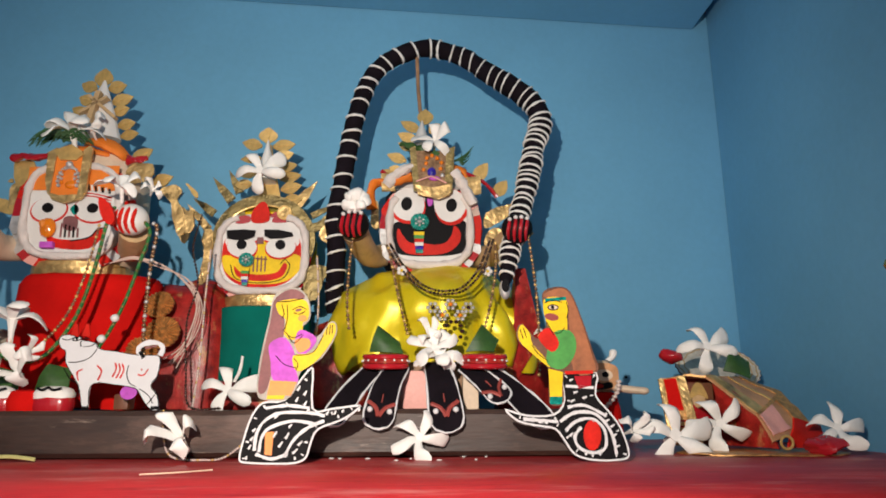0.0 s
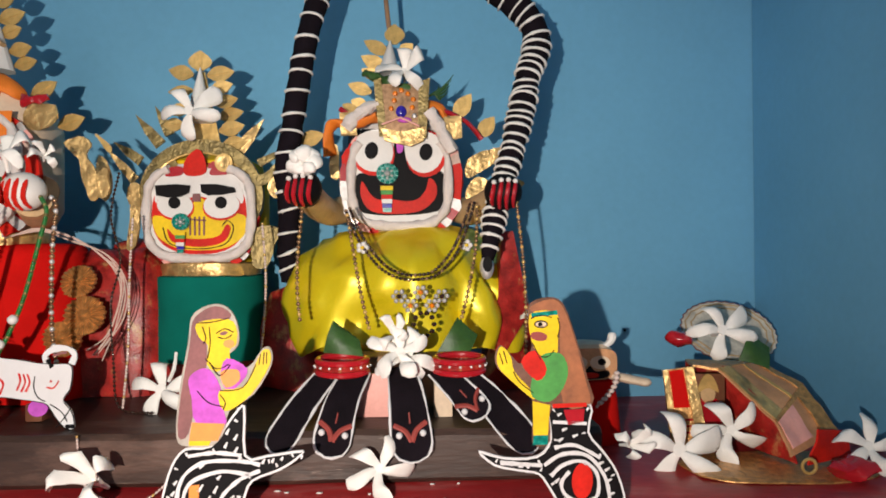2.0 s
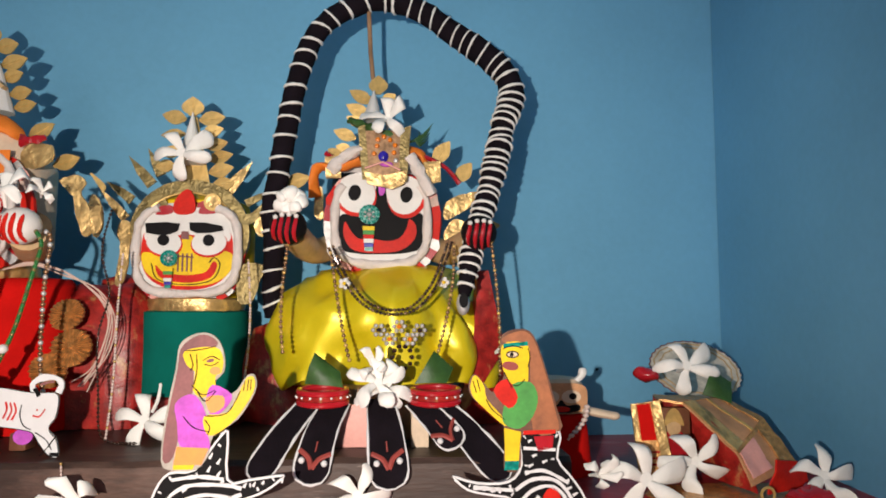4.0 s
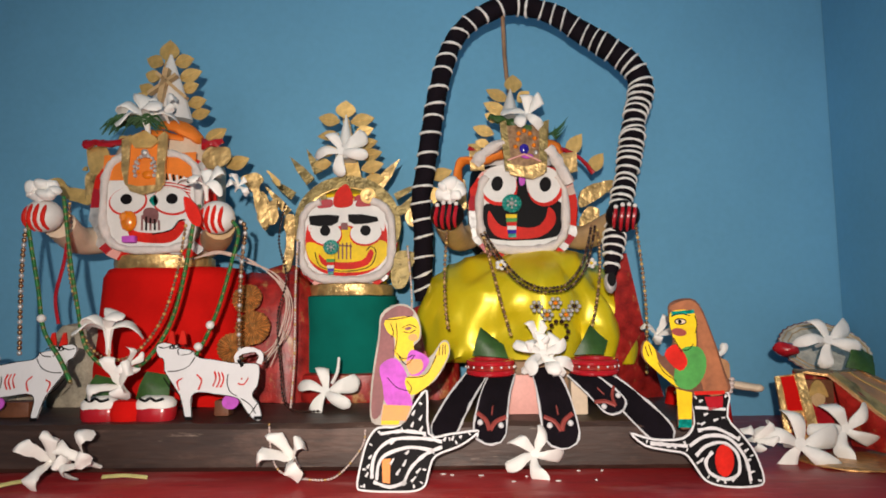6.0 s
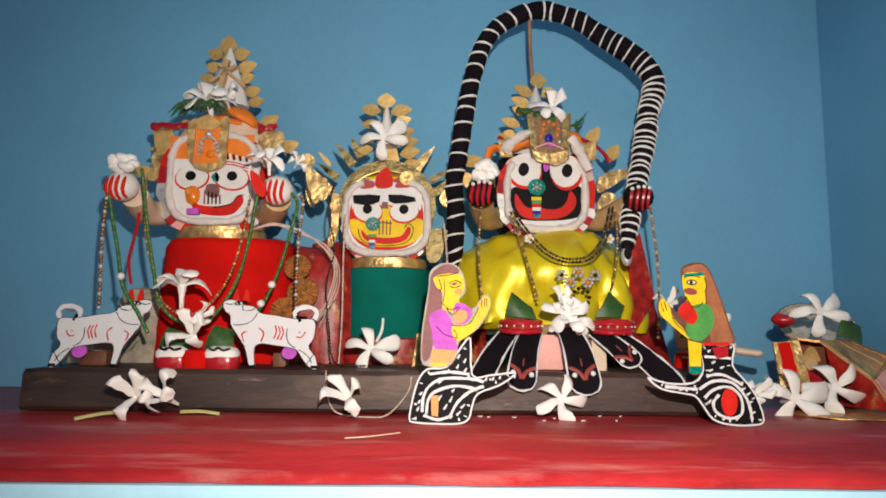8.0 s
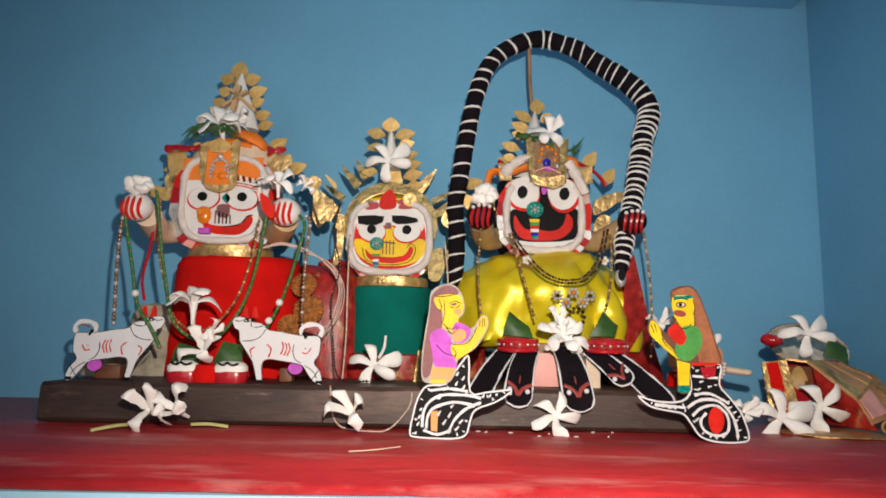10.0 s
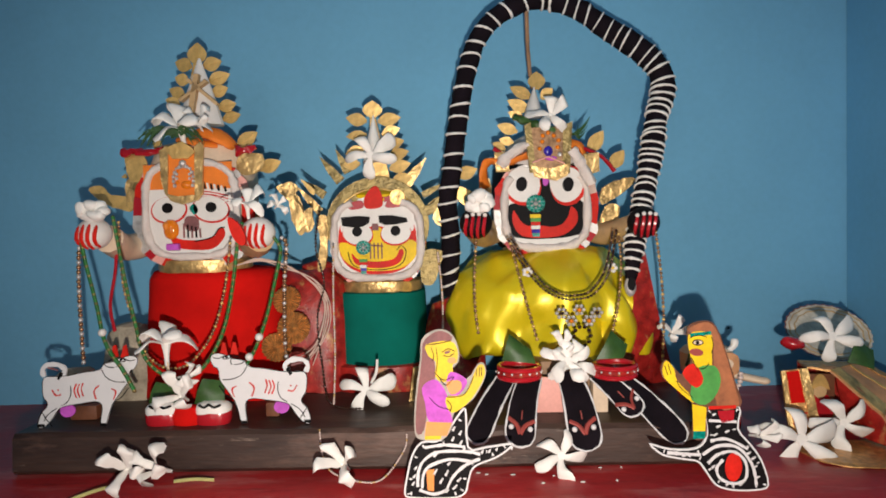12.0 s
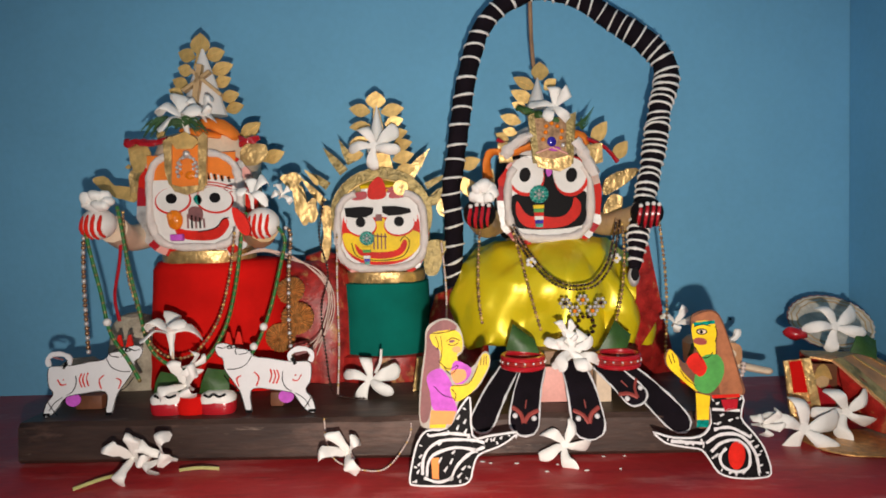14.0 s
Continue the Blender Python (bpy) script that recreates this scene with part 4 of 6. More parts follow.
for root, tip, width, m in (((-0.1292, 0.2086), (-0.1470, 0.2304), 0.0125, OLIVE), ((-0.1227, 0.2161), (-0.1333, 0.2370), 0.0110, OLIVE), ((-0.1434, 0.1967), (-0.1628, 0.2109), 0.0110, OLIVE), ((-0.0737, 0.2041), (-0.0547, 0.2277), 0.0140, GOLDDARK), ((-0.0589, 0.1951), (-0.0380, 0.2059), 0.0090, OLIVE), ((-0.1474, 0.1825), (-0.1678, 0.2060), 0.0100, GOLDDARK), ((-0.0524, 0.1843), (-0.0414, 0.1955), 0.0120, OLIVE)):
    foil_spike(crown, root, tip, width, 0.657, m)
s = Shape()
(ax, az), (bx, bz), (cx, cz) = (-0.0990, 0.2634), (-0.1084, 0.2243), (-0.0901, 0.2239)
s.loft([[(px + w * (cx - bx) / 2 * math.cos(t), 0.650 + w * 0.012 * math.sin(t), pz) for t in (2 * math.pi * k / 20 for k in range(20))] for px, pz, w in (((bx + cx) / 2, bz, 1.0), ((bx + cx + 2 * ax) / 4, (bz + az) / 2, 0.56), (ax, az, 0.05))], PETAL)
s.made("cone", crown, "white paper cone", sharp=20)
LEAVES = [((-0.1002, 0.2616), (-0.0998, 0.2766), 0.0170), ((-0.1051, 0.2593), (-0.1232, 0.2628), 0.0115), ((-0.0959, 0.2591), (-0.0761, 0.2623), 0.0120), ((-0.0925, 0.2478), (-0.0767, 0.2526), 0.0100), ((-0.0903, 0.2382), (-0.0734, 0.2424), 0.0105), ((-0.0881, 0.2285), (-0.0697, 0.2334), 0.0110), ((-0.0867, 0.2180), (-0.0683, 0.2228), 0.0115), ((-0.1054, 0.2481), (-0.1235, 0.2465), 0.0090), ((-0.1081, 0.2362), (-0.1244, 0.2320), 0.0095), ((-0.1117, 0.2234), (-0.1271, 0.2221), 0.0100), ((-0.0845, 0.2083), (-0.0667, 0.2111), 0.0110)]
for k, (root, tip, width) in enumerate(LEAVES):
    leaf_to(crown, root, tip, width, 0.654 + 0.0012 * (k % 3), curl=random.uniform(-0.15, 0.15))
s = Shape()
s.plate([(-0.1067, 0.2090), (-0.1026, 0.2622), (-0.0978, 0.2621), (-0.0864, 0.2086)], 0.6585, 0.0012, GOLD)
s.made("card_back", crown, "gold card backing")
for pts, m in (([(-0.0498, 0.1764), (-0.0446, 0.1838), (-0.0295, 0.1810), (-0.0335, 0.1735), (-0.0298, 0.1672), (-0.0449, 0.1687)], GOLDDARK), ([(-0.0604, 0.1440), (-0.0503, 0.1488), (-0.0403, 0.1461), (-0.0456, 0.1337), (-0.0509, 0.1188), (-0.0609, 0.1215)], OLIVE), ([(-0.1691, 0.1975), (-0.1629, 0.1961), (-0.1584, 0.1786), (-0.1625, 0.1662), (-0.1697, 0.1763)], GOLDDARK), ([(-0.1479, 0.1760), (-0.1401, 0.1784), (-0.1395, 0.1555), (-0.1426, 0.1352), (-0.1491, 0.1327), (-0.1459, 0.1556)], GOLDDARK), ([(-0.1270, 0.1930), (-0.1193, 0.2003), (-0.1132, 0.1927), (-0.1160, 0.1827), (-0.1222, 0.1841)], OLIVE), ([(-0.0624, 0.1844), (-0.0522, 0.1867), (-0.0444, 0.1941), (-0.0472, 0.1815), (-0.0575, 0.1767)], OLIVE)):
    s = Shape()
    s.plate(smooth2(pts, 3), 0.646, 0.0016, m)
    s.jitter(0.0014, 150).made("side_foil", crown, "crumpled foil strip")
DZ = 0.95
for px, pz, rr in ((0.0185, 0.034, 0.0062),):
    s = Shape()
    s.disc(SX + px, SZ + pz, rr, rr * 1.1, SY - 0.001, 0.0018, GOLD)
    s.disc(SX + px, SZ + pz, rr * 0.7, rr * 0.75, SY - 0.0028, 0.0008, GOLDDARK)
    s.made("foil_disc", crown)
s = Shape()
s.plate(smooth2(mm(SX, SZ, [(-9, 26), (-8, 36), (0, 44), (5, 38), (6, 27), (-2, 24)])), SY - 0.0012, 0.0016, RED)
s.made("forehead_mark", crown, "red cloth forehead mark")
for x0, x1, z0, z1 in ((-22, -11, 24, 31), (9, 22, 25, 32), (7, 12, 30, 35)):
    s = Shape()
    s.plate(smooth2(mm(SX, SZ, [(x0, z0), (x1, z0 + 1), (x1, z1), (x0 + 2, z1 - 1)])), SY - 0.0004, 0.0010, CRIMSON)
    s.made("forehead_cloth", crown, "red cloth strip")
put_flower(0, SX - 0.002, SY - 0.010, 0.238, 40, 5, 0, 1.38)
chain("bead_string", [(-0.128, 0.605, 0.160), (-0.128, 0.600, 0.12), (-0.127, 0.595, 0.07), (-0.128, 0.590, 0.033)], 0.0010, 0.0022, PEARL, "thin pearl string hanging beside the teal felt", GOLD, 5, "bead string")
chain("bead_string", [(-0.046, 0.610, 0.155), (-0.043, 0.606, 0.12), (-0.043, 0.602, 0.09), (-0.046, 0.598, 0.05)], 0.0010, 0.0022, PEARL, "thin pearl string hanging beside the teal felt", GOLD, 5, "bead string")
chain("black_cord", [(-0.139, 0.61, 0.190), (-0.142, 0.605, 0.16), (-0.136, 0.605, 0.13), (-0.142, 0.605, 0.10), (-0.138, 0.60, 0.06), (-0.131, 0.592, 0.033), (-0.105, 0.580, 0.0315)], 0.0011, 0.0030, DARKBEAD, "twisted black cord hanging between two idols", None, 3, "cord")
chain("bead_string", [(-0.128, 0.533, 0.030), (-0.126, 0.5325, 0.012), (-0.118, 0.527, 0.002), (-0.095, 0.512, 0.0012), (-0.082, 0.516, 0.003), (-0.070, 0.530, 0.016), (-0.068, 0.5325, 0.026)], 0.0008, 0.0019, PEARL, "thin pearl string lying over the plank edge", GOLD, 5, "bead string")

s = Shape()
s.turned(-0.034, 0.668, [(0.026, PLANK_Z + 0.0005), (0.029, 0.04), (0.027, 0.075), (0.018, 0.105), (0.004, 0.112)], MAROON, 1, 0.6, 40, 0.85)
s.jitter(0.005, 45).made("brocade_cloth", label="gathered dark red and gold brocade cloth between two idols", category="cloth", sharp=60)
s = Shape()
s.turned(-0.150, 0.668, [(0.026, PLANK_Z + 0.0005), (0.028, 0.05), (0.027, 0.10), (0.016, 0.14), (0.004, 0.146)], MAROON, 1, 0.6, 40, 0.85)
s.jitter(0.005, 45).made("brocade_cloth", label="gathered dark red and gold brocade cloth between two idols", category="cloth", sharp=60)

DZ = 0.971

# ---------------------------------------------------------------- white faced idol in red felt
BX, BZ, BY = -0.245, 0.187, 0.612
s = Shape()
s.turned(BX, BY + 0.040, [(0.030, 0.031), (0.034, 0.034), (0.036, 0.128), (0.031, 0.14), (0.031, 0.148), (0.037, 0.152), (0.043, 0.165), (0.043, 0.225), (0.036, 0.245), (0.015, 0.252)], CREAM, 1, 0.85, 36, 0.75)
y = BY
s.plate(rounded(BX + 0.002, BZ - 0.004, 0.037, 0.034), y + 0.012, 0.012, WHITE)
s.plate(rounded(BX + 0.002, BZ - 0.006, 0.033, 0.028), y, T, WHITE)
for ex, rx in ((-14.5, 13.5), (19.0, 14.0)):
    cx, cz = BX + ex / 1000, BZ + 0.003
    s.disc(cx, cz, rx / 1000 + 0.0013, 0.0112, y - T, T, RED, 8 if ex < 0 else -8)
    s.disc(cx, cz + 0.0007, rx / 1000, 0.0103, y - 2 * T, T, WHITE, 8 if ex < 0 else -8)
    s.disc(cx + (0.0005 if ex > 0 else -0.001), cz + 0.0018, 0.0044, 0.0042, y - 3 * T, T, BLACK)
s.plate(smooth2(mm(BX, BZ, [(-14, -18), (-10, -27), (4, -30), (20, -29), (29, -20), (29, -13), (24, -14), (20, -20), (6, -22), (-6, -21)])), y - T, T, RED)
s.stroke(mm(BX, BZ, [(30, -12), (25, -13), (19, -20), (5, -23)]), 0.0012, y - 2 * T, T, BLACK)
for k in range(5):
    s.bar((BX - 0.003 + 0.0032 * k, BZ - 0.008 - 0.001 * k), (BX - 0.003 + 0.0033 * k, BZ - 0.020), 0.0014, y - 2 * T, T, BLACK if k % 2 else MAUVE)
s.plate(smooth2(mm(BX, BZ, [(-2, -4), (-1, -13), (8, -14), (9, -5), (4, -2)])), y - 2 * T, T, MAUVE)
for k in range(3):
    s.stroke(mm(BX, BZ, [(4, 18 - 3 * k), (18, 17.5 - 2.2 * k), (33, 14 - 2.4 * k)]), 0.0012, y - T, T, RED)
s.plate(mm(BX, BZ, [(-34, 20), (-34, 40), (37, 42), (36, 20)]), y - 0.001, T, ORANGE)
for k in range(9):
    s.bar((BX + 0.010 + 0.0027 * k, BZ + 0.0205 - 0.0004 * k), (BX + 0.0085 + 0.0028 * k, BZ + 0.0265 - 0.0006 * k), 0.0017, y - 0.0015, T, WHITE if k % 2 else BLACK)
s.plate(smooth2(mm(BX, BZ, [(2, 4), (6, 8), (9, 3), (6, -1)])), y - 2 * T, T, TEAL)
for sx, tip in ((-1, (-0.296, 0.566, 0.172)), (1, (-0.176, 0.568, 0.170))):
    root = (BX + sx * 0.036, BY + 0.03, 0.166)
    mid = (BX + sx * 0.052, BY + 0.004, 0.160)
    s.tube(spline([root, mid, (tip[0] - sx * 0.003, tip[1] + 0.014, tip[2] - 0.004)], 6), 0.0110, CREAM if sx < 0 else TAN, 12)
    fist(s, tip, (0.0125, 0.0115, 0.0120), RED, WHITE)
s.made("idol", label="tall carved wooden idol with a white face and orange forehead", category="statue", group="three painted idols")
cotton_trim(BX + 0.003, BZ + 0.003, 0.0365, 0.0385, BY - 0.001, "white cotton roll round the white face")
striped_band(BX + 0.002, BZ - 0.001, 0.0490, 0.0450, BY + 0.006, "red and silver striped ribbon round the white faced head")
s = Shape()
s.turned(BX + 0.010, BY + 0.036, [(0.049, PLANK_Z + 0.0008), (0.0495, 0.033), (0.0485, 0.06), (0.0465, 0.095), (0.0440, 0.132), (0.041, 0.1385), (0.03, 0.140)], REDFELT, 1.26, 0.84, 72, 0.85)
s.jitter(0.0022, 28).made("felt_robe", label="plain red felt robe round the tall idol", category="cloth", group="cloth dresses of the idols", sharp=60)
s = Shape()
s.turned(BX + 0.086, BY + 0.052, [(0.040, PLANK_Z + 0.0008), (0.043, 0.05), (0.042, 0.09), (0.036, 0.122), (0.02, 0.134), (0.004, 0.137)], MAROON, 1.0, 0.72, 48, 0.85)
s.jitter(0.005, 40).made("brocade_shawl", label="dark red and gold brocade shawl beside the felt robe", category="cloth", sharp=60)


def rosette(x, y, z, r, lean):
    """A round gathered gold cloth with pleats from its middle to its rim."""
    n, s = 44, Shape()
    verts, faces = [(x, y - 0.003, z)], []
    for q, f in enumerate((0.35, 0.7, 1.0)):
        for k in range(n):
            t = 2 * math.pi * k / n
            rr = r * f * (1 + 0.06 * noise.noise(Vector((k * 0.9, x * 50, q))))
            verts.append((x + rr * math.cos(t), y + (0.0016 if k % 2 else -0.0016) * f + lean * rr * math.sin(t), z + rr * math.sin(t)))
    m = len(verts)
    verts += [(a, b + 0.003, c) for a, b, c in verts]
    for k in range(n):
        j = (k + 1) % n
        faces += [[0, 1 + j, 1 + k], [m, m + 1 + k, m + 1 + j]]
        for q in range(2):
            o = 1 + q * n
            faces += [[o + k, o + j, o + n + j, o + n + k], [m + o + k, m + o + n + k, m + o + n + j, m + o + j]]
        o = 1 + 2 * n
        faces.append([o + k, o + j, m + o + j, m + o + k])
    s.add(verts, faces, BROCADE)
    return s.made("gold_rosette", label="round gathered gold brocade rosette on the dark red shawl", category="rosette", group="gold rosettes", sharp=12)


for x, z, r, lean in ((-0.1632, 0.0905, 0.0130, 0.2), (-0.1775, 0.0745, 0.0120, -0.1), (-0.1690, 0.1135, 0.0110, 0.3)):
    rosette(x, 0.6135 + 0.004 * (z > 0.1), z, r, lean)
for k in range(6):
    e = 0.0062 * noise.noise(Vector((k * 1.9, 4.2, 0)))
    f = 0.016 * noise.noise(Vector((k * 2.7, 1.1, 0)))
    s = Shape()
    s.tube(spline([(-0.206 + e, 0.603, 0.1435 + 0.2 * e), (-0.186, 0.602, 0.1480 + 0.4 * e), (-0.166 + e, 0.602, 0.1425 - 0.3 * f), (-0.146 + f * 0.5, 0.604, 0.131 - 0.4 * e), (-0.1345 + 0.4 * f, 0.606, 0.112 + e), (-0.139 + f, 0.604, 0.084 + f), (-0.150 + f + e, 0.602, 0.060 + 2 * abs(f))], 7), 0.00045, THREAD, 6)
    s.made("thread", label="loose pale thread strand over the dark red shawl", category="thread", group="loose threads")
s = Shape()
s.turned(BX + 0.002, BY + 0.033, [(0.0365, 0.138), (0.0375, 0.142), (0.037, 0.148), (0.034, 0.149)], GOLDDARK, 1, 0.9, 40, 0.85)
s.jitter(0.0008, 200).made("neck_band", label="crumpled gold foil band round the neck", category="band", group="gold neck bands")

DZ = 1.0
crown = group_thing("crown", (BX, BY + 0.01, 0.23), "tall gold foil leaf crown with a white cone and jewelled frame", "crown", "gold foil crowns")
s = Shape()
s.turned(BX + 0.002, BY + 0.0375, [(0.039, 0.205), (0.040, 0.220), (0.037, 0.230), (0.026, 0.237), (0.010, 0.240)], CRIMSON, 1, 0.85, 40)
s.jitter(0.0012, 90).made("cap", crown, "crumpled red cloth cap")
for pts, width in (([(-0.2425, 0.6220, 0.2479), (-0.2287, 0.6220, 0.2471), (-0.2179, 0.6260, 0.2422), (-0.2121, 0.6320, 0.2376)], 0.0075), ([(-0.2563, 0.6220, 0.2425), (-0.2399, 0.6200, 0.2403), (-0.2232, 0.6240, 0.2369)], 0.0040)):
    line = spline(pts, 6)
    s = Shape()
    s.tube(line, [width * (1 - 0.45 * abs(2 * q / (len(line) - 1) - 1) ** 2) + 0.0010 * noise.noise(p * 110) for q, p in enumerate(line)], ORANGE, 10, flat=0.55)
    s.jitter(0.0009, 150).made("cloth_fold", crown, "folded orange cloth strip")
s = Shape()
(ax, az), (bx, bz), (cx, cz) = (-0.2407, 0.3112), (-0.2601, 0.2560), (-0.2214, 0.2570)
s.loft([[(px + w * (cx - bx) / 2 * math.cos(t), 0.636 + w * 0.012 * math.sin(t), pz) for t in (2 * math.pi * k / 20 for k in range(20))] for px, pz, w in (((bx + cx) / 2, bz, 1.0), ((bx + cx + 2 * ax) / 4, (bz + az) / 2, 0.56), (ax, az, 0.05))], WHITE)
s.made("cone", crown, "white paper cone", sharp=20)
s = Shape()
for a, b, w in (((-0.2395, 0.2960), (-0.2438, 0.2638), 0.0042), ((-0.2313, 0.2904), (-0.2528, 0.2744), 0.0026), ((-0.2469, 0.2918), (-0.2220, 0.2705), 0.0026)):
    s.bar(a, b, w, 0.6265, 0.0060, TAN, tilt=0.10, foot=0.262)
s.made("cone_strap", crown, "tan straps crossed on the cone")
LEAVES = [((-0.2446, 0.3070), (-0.2439, 0.3260), 0.0165), ((-0.2398, 0.3058), (-0.2240, 0.3102), 0.0125), ((-0.2362, 0.2930), (-0.2174, 0.2995), 0.0115), ((-0.2331, 0.2823), (-0.2189, 0.2878), 0.0105), ((-0.2281, 0.2710), (-0.2128, 0.2749), 0.0110), ((-0.2252, 0.2614), (-0.2099, 0.2658), 0.0105), ((-0.2489, 0.3052), (-0.2628, 0.3101), 0.0125), ((-0.2521, 0.2934), (-0.2638, 0.2974), 0.0110), ((-0.2563, 0.2823), (-0.2695, 0.2882), 0.0105), ((-0.2598, 0.2744), (-0.2715, 0.2789), 0.0095), ((-0.2133, 0.2387), (-0.1960, 0.2508), 0.0125), ((-0.1951, 0.2188), (-0.1768, 0.2258), 0.0120), ((-0.2828, 0.2387), (-0.2759, 0.2446), 0.0070)]
for k, (root, tip, width) in enumerate(LEAVES):
    leaf_to(crown, root, tip, width, 0.641 + 0.0012 * (k % 3), curl=random.uniform(-0.15, 0.15))
s = Shape()
s.plate([(-0.2603, 0.2568), (-0.2483, 0.3100), (-0.2424, 0.3098), (-0.2250, 0.2560)], 0.6445, 0.0012, GOLD)
s.made("card_back", crown, "gold card backing")
# crumpled foil ornaments beside the head
for pts, m in (([(-0.2993, 0.2297), (-0.2882, 0.2329), (-0.2819, 0.2255), (-0.2850, 0.2125), (-0.2948, 0.2101), (-0.2987, 0.2180)], GOLD), ([(-0.2992, 0.2104), (-0.2904, 0.2128), (-0.2870, 0.2049), (-0.2906, 0.1945), (-0.2962, 0.1868), (-0.2998, 0.1947)], GOLDDARK), ([(-0.3307, 0.2040), (-0.3213, 0.2064), (-0.3122, 0.1991), (-0.3003, 0.1981), (-0.2947, 0.1921), (-0.2982, 0.1848), (-0.3113, 0.1899), (-0.3217, 0.1948)], GOLD), ([(-0.2086, 0.2230), (-0.2019, 0.2310), (-0.1878, 0.2297), (-0.1874, 0.2187), (-0.1973, 0.2138), (-0.2063, 0.2153)], GOLDDARK), ([(-0.1714, 0.2008), (-0.1620, 0.2056), (-0.1546, 0.2005), (-0.1573, 0.1943), (-0.1514, 0.1829), (-0.1493, 0.1679), (-0.1544, 0.1642), (-0.1596, 0.1756), (-0.1624, 0.1906)], GOLDDARK), ([(-0.1519, 0.2079), (-0.1421, 0.2002), (-0.1422, 0.1952), (-0.1484, 0.2003)], GOLD), ([(-0.1515, 0.1806), (-0.1438, 0.1842), (-0.1442, 0.1678), (-0.1494, 0.1666)], GOLDDARK), ([(-0.2074, 0.1718), (-0.1990, 0.1823), (-0.1858, 0.1767), (-0.1890, 0.1608), (-0.2026, 0.1530)], TAN), ([(-0.3033, 0.2136), (-0.3000, 0.2161), (-0.2991, 0.2130)], GOLD), ([(-0.2951, 0.2055), (-0.2901, 0.2093), (-0.2891, 0.1947), (-0.2938, 0.1842)], OLIVE)):
    s = Shape()
    s.plate(smooth2(pts, 3), 0.626 if pts[0][0] < -0.19 else 0.606, 0.0016, m)
    s.jitter(0.0014, 160).made("side_foil", crown, "crumpled gold foil ornament")
for pts in ([(-0.3008, 0.6220, 0.2324), (-0.2898, 0.6200, 0.2337), (-0.2785, 0.6180, 0.2322), (-0.2646, 0.6160, 0.2342)], [(-0.2083, 0.6220, 0.2329), (-0.2010, 0.6240, 0.2338), (-0.1929, 0.6260, 0.2357)]):
    line = spline(pts, 6)
    s = Shape()
    s.tube(line, [0.0040 + 0.0020 * noise.noise(p * 160) for p in line], CRIMSON, 8, flat=0.7)
    s.jitter(0.0018, 190).made("red_cloth", crown, "crumpled red cloth strip")
FY = BY - 0.0050
for name, pts, m, th, text in (("frame_back", [(-0.2576, 0.2315), (-0.2351, 0.2325), (-0.2368, 0.1955), (-0.2577, 0.1959)], ORANGE, 0.0010, "orange cloth backing"), ("frame_strip", [(-0.2634, 0.2320), (-0.2570, 0.2363), (-0.2561, 0.2292), (-0.2579, 0.1959), (-0.2602, 0.1979), (-0.2634, 0.2086)], GOLDDARK, 0.0024, "crumpled gold foil strip"), ("frame_strip", [(-0.2356, 0.2346), (-0.2312, 0.2389), (-0.2284, 0.2356), (-0.2304, 0.1968), (-0.2364, 0.1947)], GOLDDARK, 0.0024, "crumpled gold foil strip"), ("frame_lobe", [(-0.2591, 0.2335), (-0.2533, 0.2361), (-0.2454, 0.2391), (-0.2370, 0.2336), (-0.2354, 0.2301), (-0.2409, 0.2255), (-0.2529, 0.2257)], GOLD, 0.0030, "gold foil lobe"), ("frame_base", [(-0.2592, 0.1984), (-0.2503, 0.1957), (-0.2368, 0.1969), (-0.2302, 0.1986), (-0.2337, 0.1928), (-0.2461, 0.1898), (-0.2557, 0.1927)], GOLDDARK, 0.0030, "crumpled gold foil base")):
    s = Shape()
    s.plate(pts, FY + 0.0010, th, m)
    ob = s.jitter(0.0007, 200).made(name, crown if name == "frame_back" else frame_back, text)
    frame_back = ob if name == "frame_back" else frame_back
s = Shape()
(ax, az), (bx, bz) = (-0.2451, 0.2132), (-0.2427, 0.2048)
s.ball((bx, FY - 0.0012, bz), (0.0044, 0.0020, 0.0032), AMBER)
for k in range(13):
    t = math.pi * (-0.15 + 1.3 * k / 12)
    s.ball((ax + 0.0080 * math.cos(t), FY - 0.0010, az - 0.004 + 0.0105 * math.sin(t)), 0.0017, SILVER, 6, 4)
    s.ball((ax + 0.0052 * math.cos(t), FY - 0.0016, az - 0.002 + 0.0100 * math.sin(t)), 0.0013, SILVER if k % 3 else AMBER, 6, 4)
s.ball((ax, FY - 0.0018, az + 0.0085), 0.0030, SILVER, 8, 6)
s.made("frame_stone", frame_back, "clear and amber stones")
DZ = 0.971
s = Shape()
s.ball((BX - 0.012, BY - 0.004, BZ - 0.013), (0.0062, 0.004, 0.0085), AMBER, 12, 8)
s.ball((BX - 0.015, BY - 0.006, BZ - 0.010), (0.0028, 0.003, 0.0035), ORANGEP, 8, 6)
s.box((BX - 0.016, BY - 0.006, BZ - 0.030), (BX - 0.006, BY - 0.001, BZ - 0.0245), MAGENTA, 0.001)
s.jitter(0.0006, 300).made("amber_brooch", label="lumpy amber nose brooch on a magenta block", category="brooch", group="brooches on the faces")
s = Shape()
